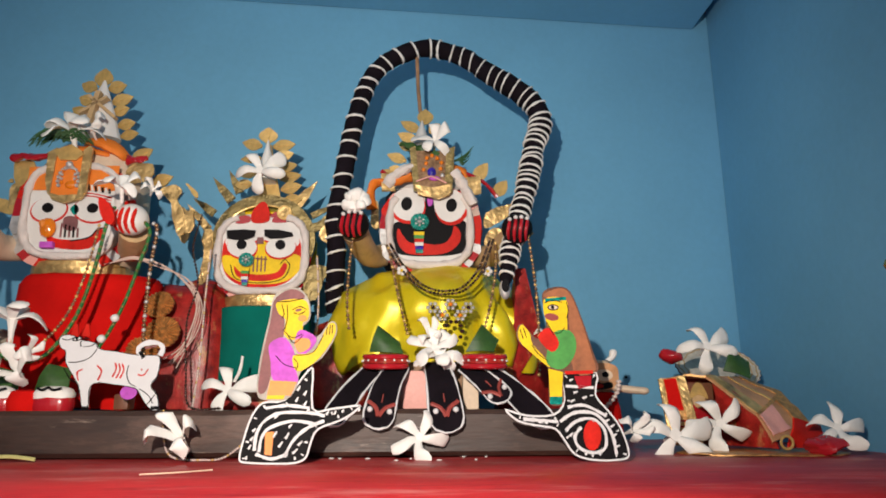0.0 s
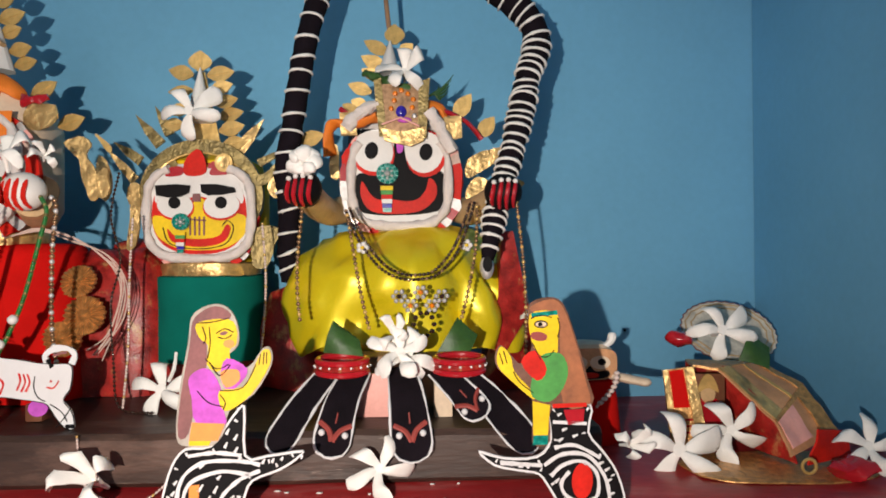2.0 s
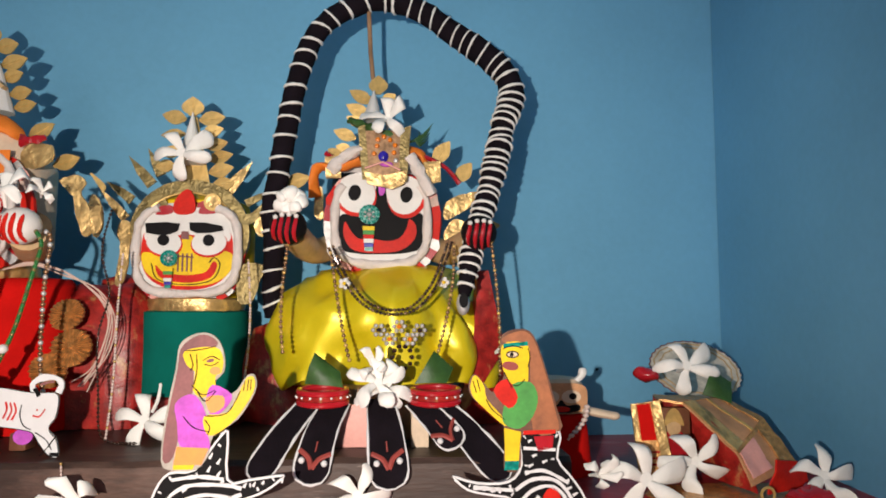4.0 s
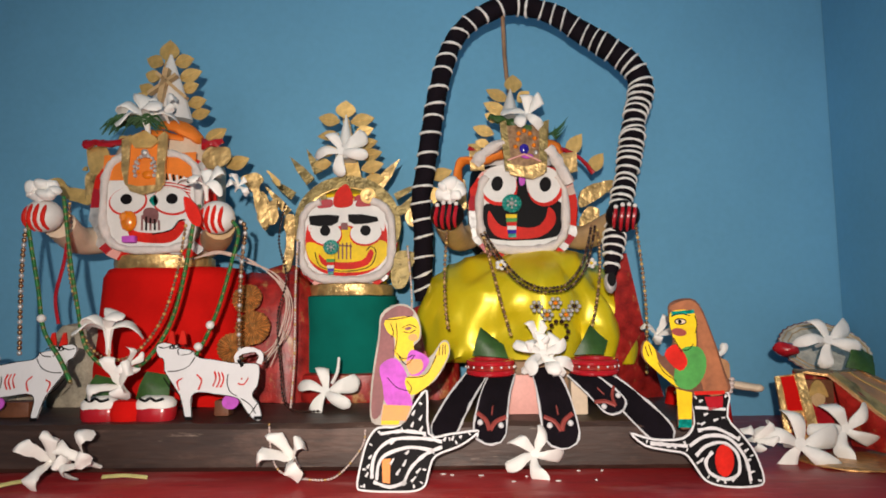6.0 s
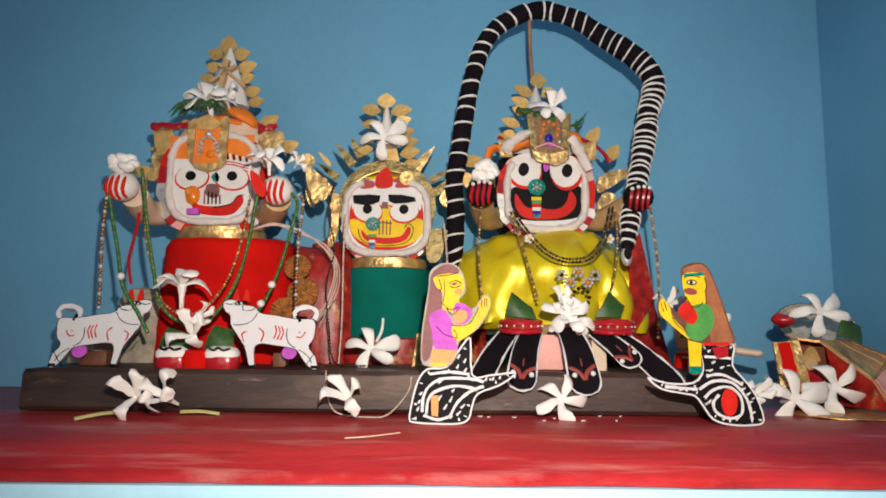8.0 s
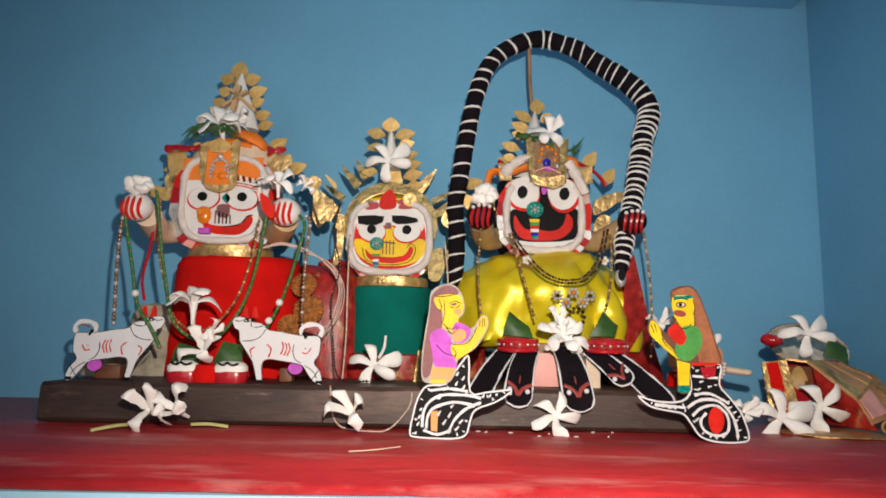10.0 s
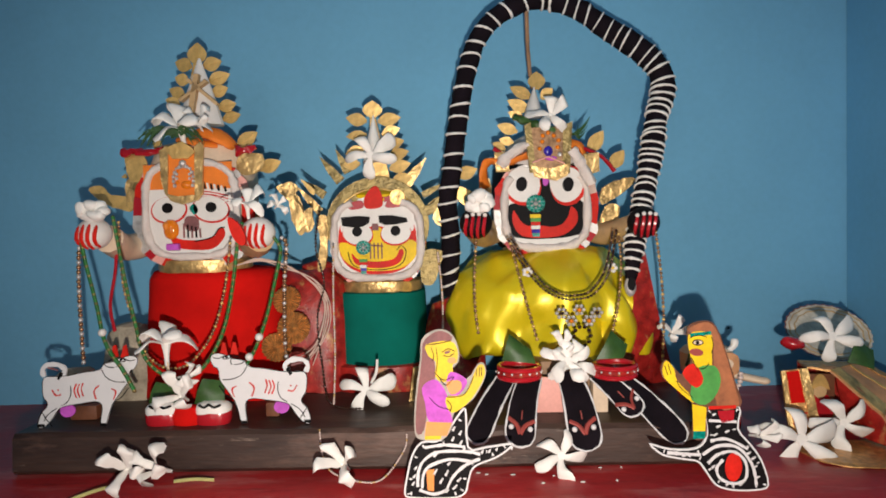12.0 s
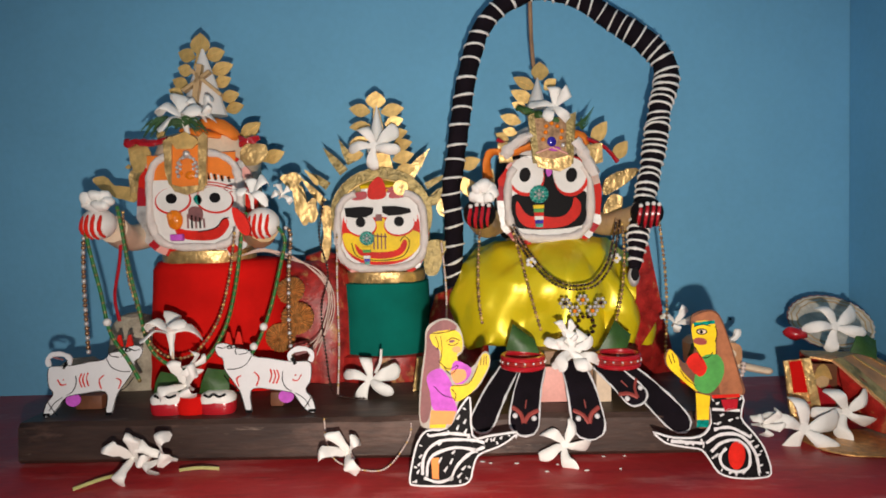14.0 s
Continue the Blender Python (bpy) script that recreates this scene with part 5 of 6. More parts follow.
for k in range(46):
    a = radians(150 + 60 * noise.noise(Vector((k * 1.7, 0, 0))) * 1.2)
    b = Vector((BX - 0.006 + 0.022 * noise.noise(Vector((k * 0.9, 3, 0))), BY - 0.003 - 0.004 * (k % 3), 0.2515 + 0.004 * noise.noise(Vector((k * 1.3, 7, 0)))))
    ln = 0.014 + 0.012 * abs(noise.noise(Vector((k * 2.1, 1, 4))))
    sgn = -1 if k % 4 else 1
    s.tube(spline([b, b + Vector((sgn * ln * 0.6, -0.002, 0.003)), b + Vector((sgn * ln * 1.2, 0, -0.002 - 0.004 * (k % 3)))], 3), [0.0011, 0.001, 0.0009, 0.0008, 0.0006, 0.0004, 0.0002], GRASS, 5)
tagged(s.made("grass_tuft", label="tuft of dark green grass under the crown flower", category="grass"), kind="stuff")
put_flower(1, *((-0.2456, 0.6060, 0.2537)), 100, 62, 0, 1.35)
put_flower(3, *((-0.2332, 0.6120, 0.2589)), 40, 30, 0, 0.8)
DZ = 1.0
petal_clump(*((-0.2928, 0.5580, 0.1841)), 0.0125, 0.0085, 3, "crumpled white petals on the striped hand")
petal_clump(*((-0.0132, 0.5780, 0.1851)), 0.0105, 0.0095, 5, "crumpled white petals on the striped hand")
DZ = 0.971
put_flower(1, -0.180, 0.556, 0.190, 30, 62, 10, 0.9)
put_flower(3, -0.160, 0.560, 0.190, 200, 20, 30, 0.7)
s = Shape()
s.plate(smooth2([(-0.192, 0.182), (-0.184, 0.176), (-0.180, 0.166), (-0.182, 0.161), (-0.187, 0.164), (-0.191, 0.172)]), 0.5535, 0.004, RED)
s.made("red_cloth_bit", label="folded red cloth bit tied at the hand", category="cloth")

# garlands on the tall idol
chain("gold_chain", [(-0.303, 0.562, 0.172), (-0.3058, 0.562, 0.157), (-0.3066, 0.562, 0.124), (-0.3064, 0.564, 0.0735)], 0.0019, 0.0036, BRONZE, "hanging antique gold link chain at the hand", SILVER, 3, "chain")
chain("green_garland", [(-0.304, 0.560, 0.176), (-0.3005, 0.560, 0.153), (-0.2923, 0.558, 0.120), (-0.2841, 0.553, 0.0916), (-0.2698, 0.549, 0.0711), (-0.2608, 0.546, 0.0568)], 0.0017, 0.0018, GREENBEAD, "green bead garland hanging from the hand", OLIVE, 4, "garland")
chain("green_garland", [(-0.279, 0.560, 0.184), (-0.2758, 0.556, 0.177), (-0.2697, 0.556, 0.1364), (-0.2636, 0.555, 0.1081), (-0.2575, 0.556, 0.0798), (-0.2434, 0.556, 0.0656), (-0.2293, 0.556, 0.0634), (-0.2152, 0.556, 0.0714), (-0.201, 0.556, 0.0955), (-0.1929, 0.556, 0.1278), (-0.188, 0.557, 0.1642), (-0.186, 0.562, 0.178)], 0.0016, 0.0017, GREENBEAD, "long green bead garland looped across the red felt", OLIVE, 3, "garland")
chain("gold_chain", [(-0.276, 0.562, 0.180), (-0.2725, 0.558, 0.1364), (-0.266, 0.558, 0.1081), (-0.258, 0.558, 0.083), (-0.2434, 0.558, 0.071), (-0.226, 0.558, 0.074), (-0.209, 0.558, 0.0955), (-0.199, 0.558, 0.1278), (-0.194, 0.559, 0.1642)], 0.0013, 0.0030, BRONZE, "thin gold link chain beside the green garland", GOLD, 3, "chain")
chain("green_garland", [(-0.163, 0.562, 0.166), (-0.1576, 0.558, 0.157), (-0.1605, 0.556, 0.1397), (-0.1687, 0.556, 0.1074), (-0.1768, 0.555, 0.0852), (-0.186, 0.556, 0.069)], 0.0015, 0.0017, GREENBEAD, "green bead garland hanging from the raised hand", OLIVE, 4, "garland")
chain("gold_chain", [(-0.158, 0.564, 0.166), (-0.1543, 0.562, 0.160), (-0.1565, 0.562, 0.1316), (-0.158, 0.565, 0.085), (-0.156, 0.57, 0.055)], 0.0017, 0.0034, BRONZE, "hanging antique gold link chain at the hand", SILVER, 3, "chain")
for x, z in ((-0.1735, 0.0935), (-0.181, 0.0790), (-0.286, 0.099)):
    s = Shape()
    s.ball((x, 0.553, z), 0.0029, WHITE, 10, 8)
    s.made("white_bead", label="white bead on the green garland", category="bead", group="white beads")
s = Shape()
s.tube(spline([(-0.292, 0.59, 0.160), (-0.293, 0.588, 0.140), (-0.296, 0.585, 0.115), (-0.293, 0.585, 0.095)], 6), 0.0013, CRIMSON, 6)
s.made("red_thread", label="hanging red thread behind the hand", category="thread", group="loose threads")

# feet, leaves, stones and bits on the plank before the tall idol
for x in (-0.2445, -0.2090):
    f = group_thing("painted_foot", (x, 0.555, PLANK_Z), "carved foot block painted white over red", "carving", "painted feet")
    s = Shape()
    s.turned(x, 0.556, [(0.0122, PLANK_Z), (0.0132, 0.033), (0.0132, 0.038), (0.0122, 0.040)], CRIMSON, 1.0, 0.7, 28, 0.8)
    s.made("sole", f, "glossy red")
    s = Shape()
    s.turned(x, 0.556, [(0.0126, 0.0375), (0.0128, 0.042), (0.0106, 0.0448), (0.006, 0.0465)], PETAL, 1.0, 0.72, 28, 0.8)
    s.jitter(0.0006, 140).made("toe_cap", f)
    s = Shape()
    s.tube(spline([(x - 0.007, 0.5475, 0.0452), (x - 0.003, 0.5460, 0.0438), (x, 0.5470, 0.0455), (x + 0.004, 0.5460, 0.0438), (x + 0.008, 0.5485, 0.045)], 4), 0.0009, BLACK, 6)
    s.made("painted_line", f)
s = Shape()
s.turned(-0.227, 0.553, [(0.010, PLANK_Z), (0.012, 0.036), (0.009, 0.043), (0.002, 0.045)], REDFELT, 1, 0.6, 20)
s.made("red_cloth_lump", label="lump of red cloth between the painted feet", category="cloth")


def leaf_thing(corners, label):
    """A thick folded leaf piece from four corners."""
    p = [Vector(c) for c in corners]
    nrm = (p[1] - p[0]).cross(p[3] - p[0]).normalized() * 0.0006
    s, n = Shape(), 6
    verts, faces = [], []
    for side in (1, -1):
        for i in range(n + 1):
            for j in range(n + 1):
                u, v = i / n, j / n
                q = (p[0].lerp(p[1], u)).lerp(p[3].lerp(p[2], u), v)
                q = q + nrm * side + nrm * 6 * math.sin(3 * u + 2 * v) * 0.7 - nrm * 5 * abs(v - 0.5)
                verts.append(q)
    k = (n + 1) ** 2
    for i in range(n):
        for j in range(n):
            a = i * (n + 1) + j
            faces += [[a, a + n + 1, a + n + 2, a + 1], [k + a, k + a + 1, k + a + n + 2, k + a + n + 1]]
    for i in range(n):
        for a, b in ((i, i + 1), (n * (n + 1) + i, n * (n + 1) + i + 1), (i * (n + 1), (i + 1) * (n + 1)), (i * (n + 1) + n, (i + 1) * (n + 1) + n)):
            faces.append([a, b, k + b, k + a])
    s.add(verts, faces, LEAF)
    return s.made("leaf", label=label, category="leaf", group="green leaf pieces", sharp=60)


leaf_thing([(-0.256, 0.555, 0.044), (-0.233, 0.553, 0.044), (-0.234, 0.558, 0.057), (-0.251, 0.560, 0.060)], "green leaf piece behind a painted foot")
leaf_thing([(-0.223, 0.556, 0.044), (-0.201, 0.556, 0.045), (-0.203, 0.560, 0.060), (-0.217, 0.560, 0.062)], "green leaf piece behind a painted foot")
leaf_thing([(0.000, 0.562, 0.071), (0.024, 0.558, 0.069), (0.021, 0.561, 0.079), (0.006, 0.566, 0.090)], "green leaf piece below the yellow satin")
leaf_thing([(0.068, 0.560, 0.071), (0.088, 0.562, 0.071), (0.093, 0.565, 0.081), (0.080, 0.567, 0.091)], "green leaf piece below the yellow satin")
put_flower(1, -0.2374, 0.546, 0.0885, 95, 86, 0, 1.2)
s = Shape()
s.tube(spline([(-0.2374, 0.546, 0.086), (-0.2370, 0.5462, 0.078), (-0.2362, 0.547, 0.066)], 5), 0.0010, CREAM, 6)
s.made("flower_stalk", label="pale stalk under the blossom before the red felt", category="stalk", group="flower stalks")
put_flower(3, -0.2250, 0.541, 0.053, 110, 25, 0, 1.3)
put_flower(3, -0.2230, 0.540, 0.068, 100, 10, 60, 0.8)
s = Shape()
s.turned(-0.302, 0.632, [(0.020, PLANK_Z), (0.026, 0.05), (0.024, 0.085), (0.015, 0.094), (0.003, 0.096)], STONE, 1, 0.5, 20, 0.7)
s.jitter(0.006, 45).made("stone", label="rough beige stone standing on the plank", category="stone", group="beige stones")
s = Shape()
s.turned(-0.333, 0.605, [(0.018, PLANK_Z), (0.021, 0.04), (0.018, 0.056), (0.008, 0.064), (0.002, 0.065)], STONE, 1, 0.6, 20, 0.7)
s.jitter(0.006, 45).made("stone", label="small rough beige stone behind the card cow", category="stone", group="beige stones")
for x0, x1 in ((-0.333, -0.285), (-0.188, -0.150)):
    s = Shape()
    s.box((x0 + 0.014, 0.5655, PLANK_Z + 0.0005), (x1 - 0.014, 0.578, 0.0415), BROWN, 0.0015)
    s.made("wood_stand", label="small tan wood block behind a card cow", category="block", group="card cow stands")


DZ = 1.0

# ---------------------------------------------------------------- card cut-outs
EDGE = mat("raw_card_edge", (0.42, 0.38, 0.33), 0.8, var=0.2, scale=90)
def card_cow(cx, y, z0, k, flip, label):
    """A painted card cow; k metres for one unit of its drawing, flip -1 turns it round."""
    def q(pts):
        return [(cx + flip * a * k, z0 + b * k) for a, b in pts]
    out = smooth2(q([(-274, 335), (-262, 362), (-212, 364), (-165, 340), (-128, 334), (-92, 324), (-88, 312), (-60, 292), (10, 284), (120, 264), (212, 264), (232, 232), (226, 158), (200, 116), (236, 72), (252, 4), (216, 4), (176, 44), (138, 98), (88, 112), (20, 122), (-76, 128), (-88, 70), (-82, 12), (-112, 14), (-128, 74), (-152, 128), (-192, 184), (-226, 234), (-232, 284), (-256, 298)]), 3)
    s = Shape()
    tl, th = 0.10, 0.0012
    s.plate(out, y, th, PAPER, tl, z0)
    s.stroke(out[::2], 4 * k, y - th, 0.0002, BLACK, tl, z0, closed=True, n=2)
    s.stroke(q([(226, 262), (236, 300), (206, 326), (150, 324), (116, 296), (134, 256)]), 30 * k, y + 0.0002, th, PAPER, tl, z0)
    yy, t2 = y - th, 0.0002
    s.stroke(q([(130, 284), (142, 262), (150, 250)]), 22 * k, yy, t2, BLACK, tl, z0)
    s.stroke(q([(206, 312), (180, 306), (150, 298)]), 12 * k, yy, t2, MAUVE, tl, z0)
    for pts in ([(82, 214), (80, 170), (98, 130), (130, 112)], [(-82, 298), (-110, 254), (-160, 232), (-210, 230)], [(-160, 306), (-168, 326), (-150, 350), (-120, 342)], [(-228, 200), (-190, 150), (-146, 120), (-134, 60)], [(-92, 330), (-110, 312), (-150, 306)], [(236, 88), (206, 40), (176, 6)], [(150, 100), (196, 70), (222, 30)], [(-196, 356), (-232, 340), (-262, 346)]):
        s.stroke(q(pts), 5.5 * k, yy, t2, BLACK, tl, z0)
    s.disc(*q([(-186, 346)])[0], 26 * k, 11 * k, yy, t2, BLACK, 12 * flip, tilt=tl, foot=z0)
    s.disc(*q([(-186, 346)])[0], 17 * k, 6 * k, yy - t2, t2, PAPER, 12 * flip, tilt=tl, foot=z0)
    s.disc(*q([(-188, 347)])[0], 7 * k, 7 * k, yy - 2 * t2, t2, BLACK, tilt=tl, foot=z0)
    for pts in ([(50, 224), (62, 190), (48, 152)], [(34, 224), (44, 190), (30, 152)], [(16, 228), (24, 196), (12, 158)], [(-70, 214), (-44, 186), (-56, 142)], [(-136, 196), (-160, 180), (-148, 140)], [(180, 196), (160, 166), (132, 170)], [(150, 196), (146, 190)]):
        s.stroke(q(pts), 9 * k, yy, t2, RED, tl, z0)
    for hx in (-205, -150):
        s.plate(q([(hx - 20, 362), (hx + 22, 358), (hx + 8, 420), (hx - 6, 424)]), y, th, RED, tl, z0)
    s.disc(*q([(98, 84)])[0], 40 * k, 34 * k, y + 0.0006, th, MAGENTA, tilt=tl, foot=z0)
    for a, b in ((-112, -80), (216, 254)):
        s.plate(q([(a, 2), (a, 18), (b, 18), (b, 2)]), yy, t2, BLACK, tl, z0)
    return s.made("card_cow", label=label, category="cut-out", group="painted card cows", sharp=30)


(LX, _), (RX, _) = (-0.2985, 0.0308), (-0.1716, 0.0294)
card_cow(RX, 0.550, PLANK_Z + 0.0004, 0.0001365, 1, "white card cow cut-out with red marks, standing on the plank")
card_cow(LX, 0.550, PLANK_Z + 0.0004, 0.0001350, -1, "white card cow cut-out with red stripes, standing on the plank")


def inset(pts, d):
    """The outline drawn in by d."""
    n = len(pts)
    area = sum(pts[i][0] * pts[(i + 1) % n][1] - pts[(i + 1) % n][0] * pts[i][1] for i in range(n))
    g = d if area > 0 else -d
    out = []
    for i in range(n):
        a, b = pts[i - 1], pts[(i + 1) % n]
        x, z = b[0] - a[0], b[1] - a[1]
        ln = math.hypot(x, z) or 1
        out.append((pts[i][0] - g * z / ln, pts[i][1] + g * x / ln))
    return out


MARK = mat("dull_red_paint", (0.30, 0.045, 0.035), 0.6, var=0.2, scale=90)


def card_tail(s, q, body, inner, y, tl, z0, curves, dashes):
    """White bordered black tail with painted lines and dashes."""
    s.plate(smooth2(q(body), 3), y, 0.0013, PAPER, tl, z0)
    s.plate(inset(smooth2(q(body), 3), 0.0011), y - 0.0013, 0.0002, BLACK, tl, z0)
    rim = smooth2(q(body), 3)
    near, far = inset(rim, 0.0021), inset(rim, 0.0040)
    for i in range(0, len(rim), 3):
        s.bar(near[i], far[i], 0.0009 + 0.0004 * (i % 2), y - 0.0015, 0.0002, PAPER, tl, z0, 0.6)
    for pts in curves:
        s.stroke(q(pts), 0.0022, y - 0.0015, 0.0002, PAPER, tl, z0)
    for a, b in dashes:
        pa, pb = q([a, b])
        s.bar(pa, pb, 0.0015, y - 0.0015, 0.0002, PAPER, tl, z0, 0.5)


def card_maid(x0, y, tl, label):
    """A card cut-out of a kneeling figure with a patterned tail, in plain painted shapes."""
    z0, k = 0.0006, 0.000180
    def q(pts):
        return [(x0 + (a - 470) * k, z0 + (811 - b) * k) for a, b in pts]
    s = Shape()
    th, t2 = 0.0013, 0.0002
    body = [(378, 795), (385, 740), (405, 665), (440, 620), (508, 612), (560, 540), (596, 512), (602, 640), (660, 640), (752, 630), (735, 655), (690, 682), (622, 708), (602, 750), (590, 792), (556, 810), (480, 812), (400, 808)]
    inner = [(392, 788), (400, 735), (420, 672), (450, 634), (515, 624), (565, 555), (585, 540), (590, 650), (660, 652), (725, 645), (685, 672), (612, 698), (590, 745), (576, 785), (550, 798), (480, 800), (410, 796)]
    curves = [[(425, 770), (428, 720), (450, 680), (500, 655), (590, 655), (640, 665)], [(450, 640), (520, 632), (590, 640)], [(440, 775), (445, 730), (470, 700), (540, 680), (612, 690)], [(520, 790), (545, 740), (590, 700), (640, 680)], [(430, 780), (480, 795), (530, 780)]]
    dashes = [((548, 585), (556, 570)), ((570, 600), (578, 585)), ((545, 620), (552, 605)), ((572, 632), (580, 618)), ((480, 730), (492, 712)), ((500, 760), (512, 742)), ((520, 735), (530, 716)), ((410, 740), (418, 728)), ((406, 765), (414, 752)), ((645, 662), (652, 650)), ((670, 660), (676, 648)), ((695, 654), (700, 645)), ((545, 780), (560, 765)), ((560, 755), (574, 742)), ((480, 670), (492, 664)), ((415, 712), (424, 702)), ((528, 700), (538, 690))]
    card_tail(s, q, body, inner, y, tl, z0, curves, dashes)
    s.plate(q([(455, 715), (482, 712), (480, 785), (458, 782)]), y - 0.0015, t2, ORANGEP, tl, z0)
    s.plate(smooth2(q([(418, 590), (420, 480), (440, 340), (446, 275), (480, 246), (520, 240), (552, 258), (572, 300), (574, 350), (545, 385), (600, 410), (640, 360), (662, 362), (664, 405), (620, 480), (555, 525), (545, 575), (512, 614), (445, 614)]), 3), y - 0.0004, th, EDGE, tl, z0)
    yy = y - 0.0004 - th
    s.plate(smooth2(q([(422, 586), (426, 480), (445, 345), (450, 285), (485, 252), (520, 246), (552, 266), (540, 285), (490, 300), (492, 400), (470, 470), (450, 580)]), 3), yy, t2, MAUVE, tl, z0)
    s.plate(smooth2(q([(462, 290), (545, 280), (570, 310), (568, 350), (552, 362), (552, 400), (520, 420), (492, 400), (494, 350), (470, 330)]), 3), yy - t2, t2, YELLOW, tl, z0)
    s.plate(smooth2(q([(445, 440), (470, 415), (500, 415), (530, 460), (540, 520), (545, 560), (470, 555), (455, 490)]), 3), yy - t2, t2, MAGENTA, tl, z0)
    s.plate(smooth2(q([(545, 385), (600, 412), (585, 450), (550, 470), (530, 430)]), 3), yy - 2 * t2, t2, MAGENTA, tl, z0)
    s.plate(smooth2(q([(530, 420), (575, 415), (580, 445), (545, 462)]), 3), yy - 3 * t2, t2, ORANGEP, tl, z0)
    s.plate(smooth2(q([(528, 470), (590, 460), (622, 400), (640, 365), (660, 366), (660, 405), (615, 478), (560, 520), (535, 515)]), 3), yy - 3 * t2, t2, YELLOW, tl, z0)
    s.plate(q([(458, 552), (545, 556), (528, 600), (452, 600)]), yy - 2 * t2, t2, ORANGEP, tl, z0)
    s.plate(q([(452, 600), (510, 600), (505, 612), (452, 612)]), yy - 2 * t2, t2, YELLOW, tl, z0)
    s.disc(*q([(535, 318)])[0], 11 * k, 5 * k, yy - 2 * t2, t2, MAUVE, 12, tilt=tl, foot=z0)
    s.disc(*q([(550, 346)])[0], 15 * k, 11 * k, yy - 2 * t2, t2, ORANGEP, tilt=tl, foot=z0)
    for pts in ([(463, 290), (500, 288), (548, 278)], [(515, 318), (538, 306), (562, 316)], [(500, 395), (528, 430), (556, 402)], [(470, 470), (500, 500), (540, 512)], [(530, 470), (590, 462), (624, 402)], [(496, 300), (500, 345), (494, 385)], [(520, 328), (540, 332), (558, 322)], [(488, 385), (520, 412), (552, 400)], [(478, 300), (488, 330), (482, 345)], [(530, 480), (545, 500), (540, 520)], [(635, 375), (632, 402)], [(645, 370), (643, 402)], [(652, 370), (652, 400)]):
        s.stroke(q(pts), 0.0006, yy - 4 * t2, t2, BLACK, tl, z0)
    return s.made("card_figure", label=label, category="cut-out", group="painted card figures with patterned tails", sharp=30)


def card_maid_green(x0, y, tl, label):
    z0, k = 0.0006, 0.0002075
    def q(pts):
        return [(x0 + (a - 545) * k, z0 + (708 - b) * k) for a, b in pts]
    s = Shape()
    th, t2 = 0.0013, 0.0002
    body = [(472, 462), (572, 459), (566, 525), (600, 570), (632, 620), (648, 692), (610, 707), (540, 706), (490, 690), (462, 650), (440, 622), (400, 614), (335, 600), (298, 564), (360, 580), (438, 578), (470, 540)]
    inner = [(482, 472), (562, 470), (556, 528), (590, 575), (620, 625), (636, 688), (605, 697), (540, 696), (500, 682), (474, 645), (450, 614), (400, 604), (345, 592), (318, 577), (365, 588), (445, 588), (480, 545)]
    curves = [[(455, 600), (500, 575), (560, 580), (600, 630), (610, 690)], [(470, 625), (500, 600), (545, 592), (580, 620), (580, 670), (545, 685), (505, 670), (495, 640), (515, 615)], [(450, 600), (400, 596), (350, 592)], [(480, 560), (530, 555), (590, 585)], [(478, 500), (560, 505)]]
    dashes = [((375, 600), (380, 588)), ((395, 604), (400, 592)), ((415, 606), (420, 594)), ((490, 485), (500, 480)), ((500, 520), (512, 515)), ((525, 535), (538, 530)), ((490, 545), (502, 538)), ((585, 600), (598, 594)), ((602, 640), (616, 634)), ((608, 670), (622, 665)), ((600, 615), (612, 608)), ((480, 640), (490, 630)), ((520, 690), (532, 680)), ((560, 690), (572, 680))]
    card_tail(s, q, body, inner, y, tl, z0, curves, dashes)
    s.disc(*q([(545, 637)])[0], 25 * k, 42 * k, y - 0.0015, t2, RED, -6, tilt=tl, foot=z0)
    s.plate(q([(505, 472), (556, 470), (552, 500), (515, 508)]), y - 0.0015, t2, CRIMSON, tl, z0)
    s.plate(smooth2(q([(425, 250), (432, 216), (478, 203), (512, 220), (540, 300), (566, 400), (574, 460), (478, 462), (470, 545), (428, 548), (432, 452), (385, 405), (348, 372), (342, 340), (358, 318), (384, 345), (405, 362), (432, 322)]), 3), y - 0.0004, th, BROWN, tl, z0)
    yy = y - 0.0004 - th
    s.plate(smooth2(q([(430, 226), (478, 208), (510, 226), (536, 300), (560, 400), (568, 458), (505, 460), (500, 340), (495, 250), (440, 240)]), 3), yy, t2, HAIR, tl, z0)
    s.plate(smooth2(q([(428, 245), (480, 236), (500, 255), (496, 300), (490, 345), (455, 345), (432, 312)]), 3), yy - t2, t2, YELLOW, tl, z0)
    s.plate(smooth2(q([(450, 345), (500, 338), (518, 375), (505, 420), (470, 452), (430, 440), (428, 405)]), 3), yy - 2 * t2, t2, GREENP, tl, z0)
    s.plate(smooth2(q([(404, 358), (438, 330), (466, 375), (442, 402)]), 3), yy - 3 * t2, t2, RED, tl, z0)
    s.plate(smooth2(q([(346, 342), (358, 320), (380, 345), (388, 380), (428, 425), (432, 446), (380, 402), (350, 370)]), 3), yy - t2, t2, YELLOW, tl, z0)
    s.plate(q([(430, 450), (472, 460), (465, 530), (430, 530)]), yy - t2, t2, YELLOW, tl, z0)
    s.plate(q([(430, 530), (466, 530), (464, 552), (428, 552)]), yy - t2, t2, TEAL, tl, z0)
    s.bar(*q([(432, 246), (496, 240)]), 0.0022, yy - 2 * t2, t2, TEAL, tl, z0)
    s.bar(*q([(478, 462), (560, 460)]), 0.002, yy - 2 * t2, t2, RED, tl, z0)
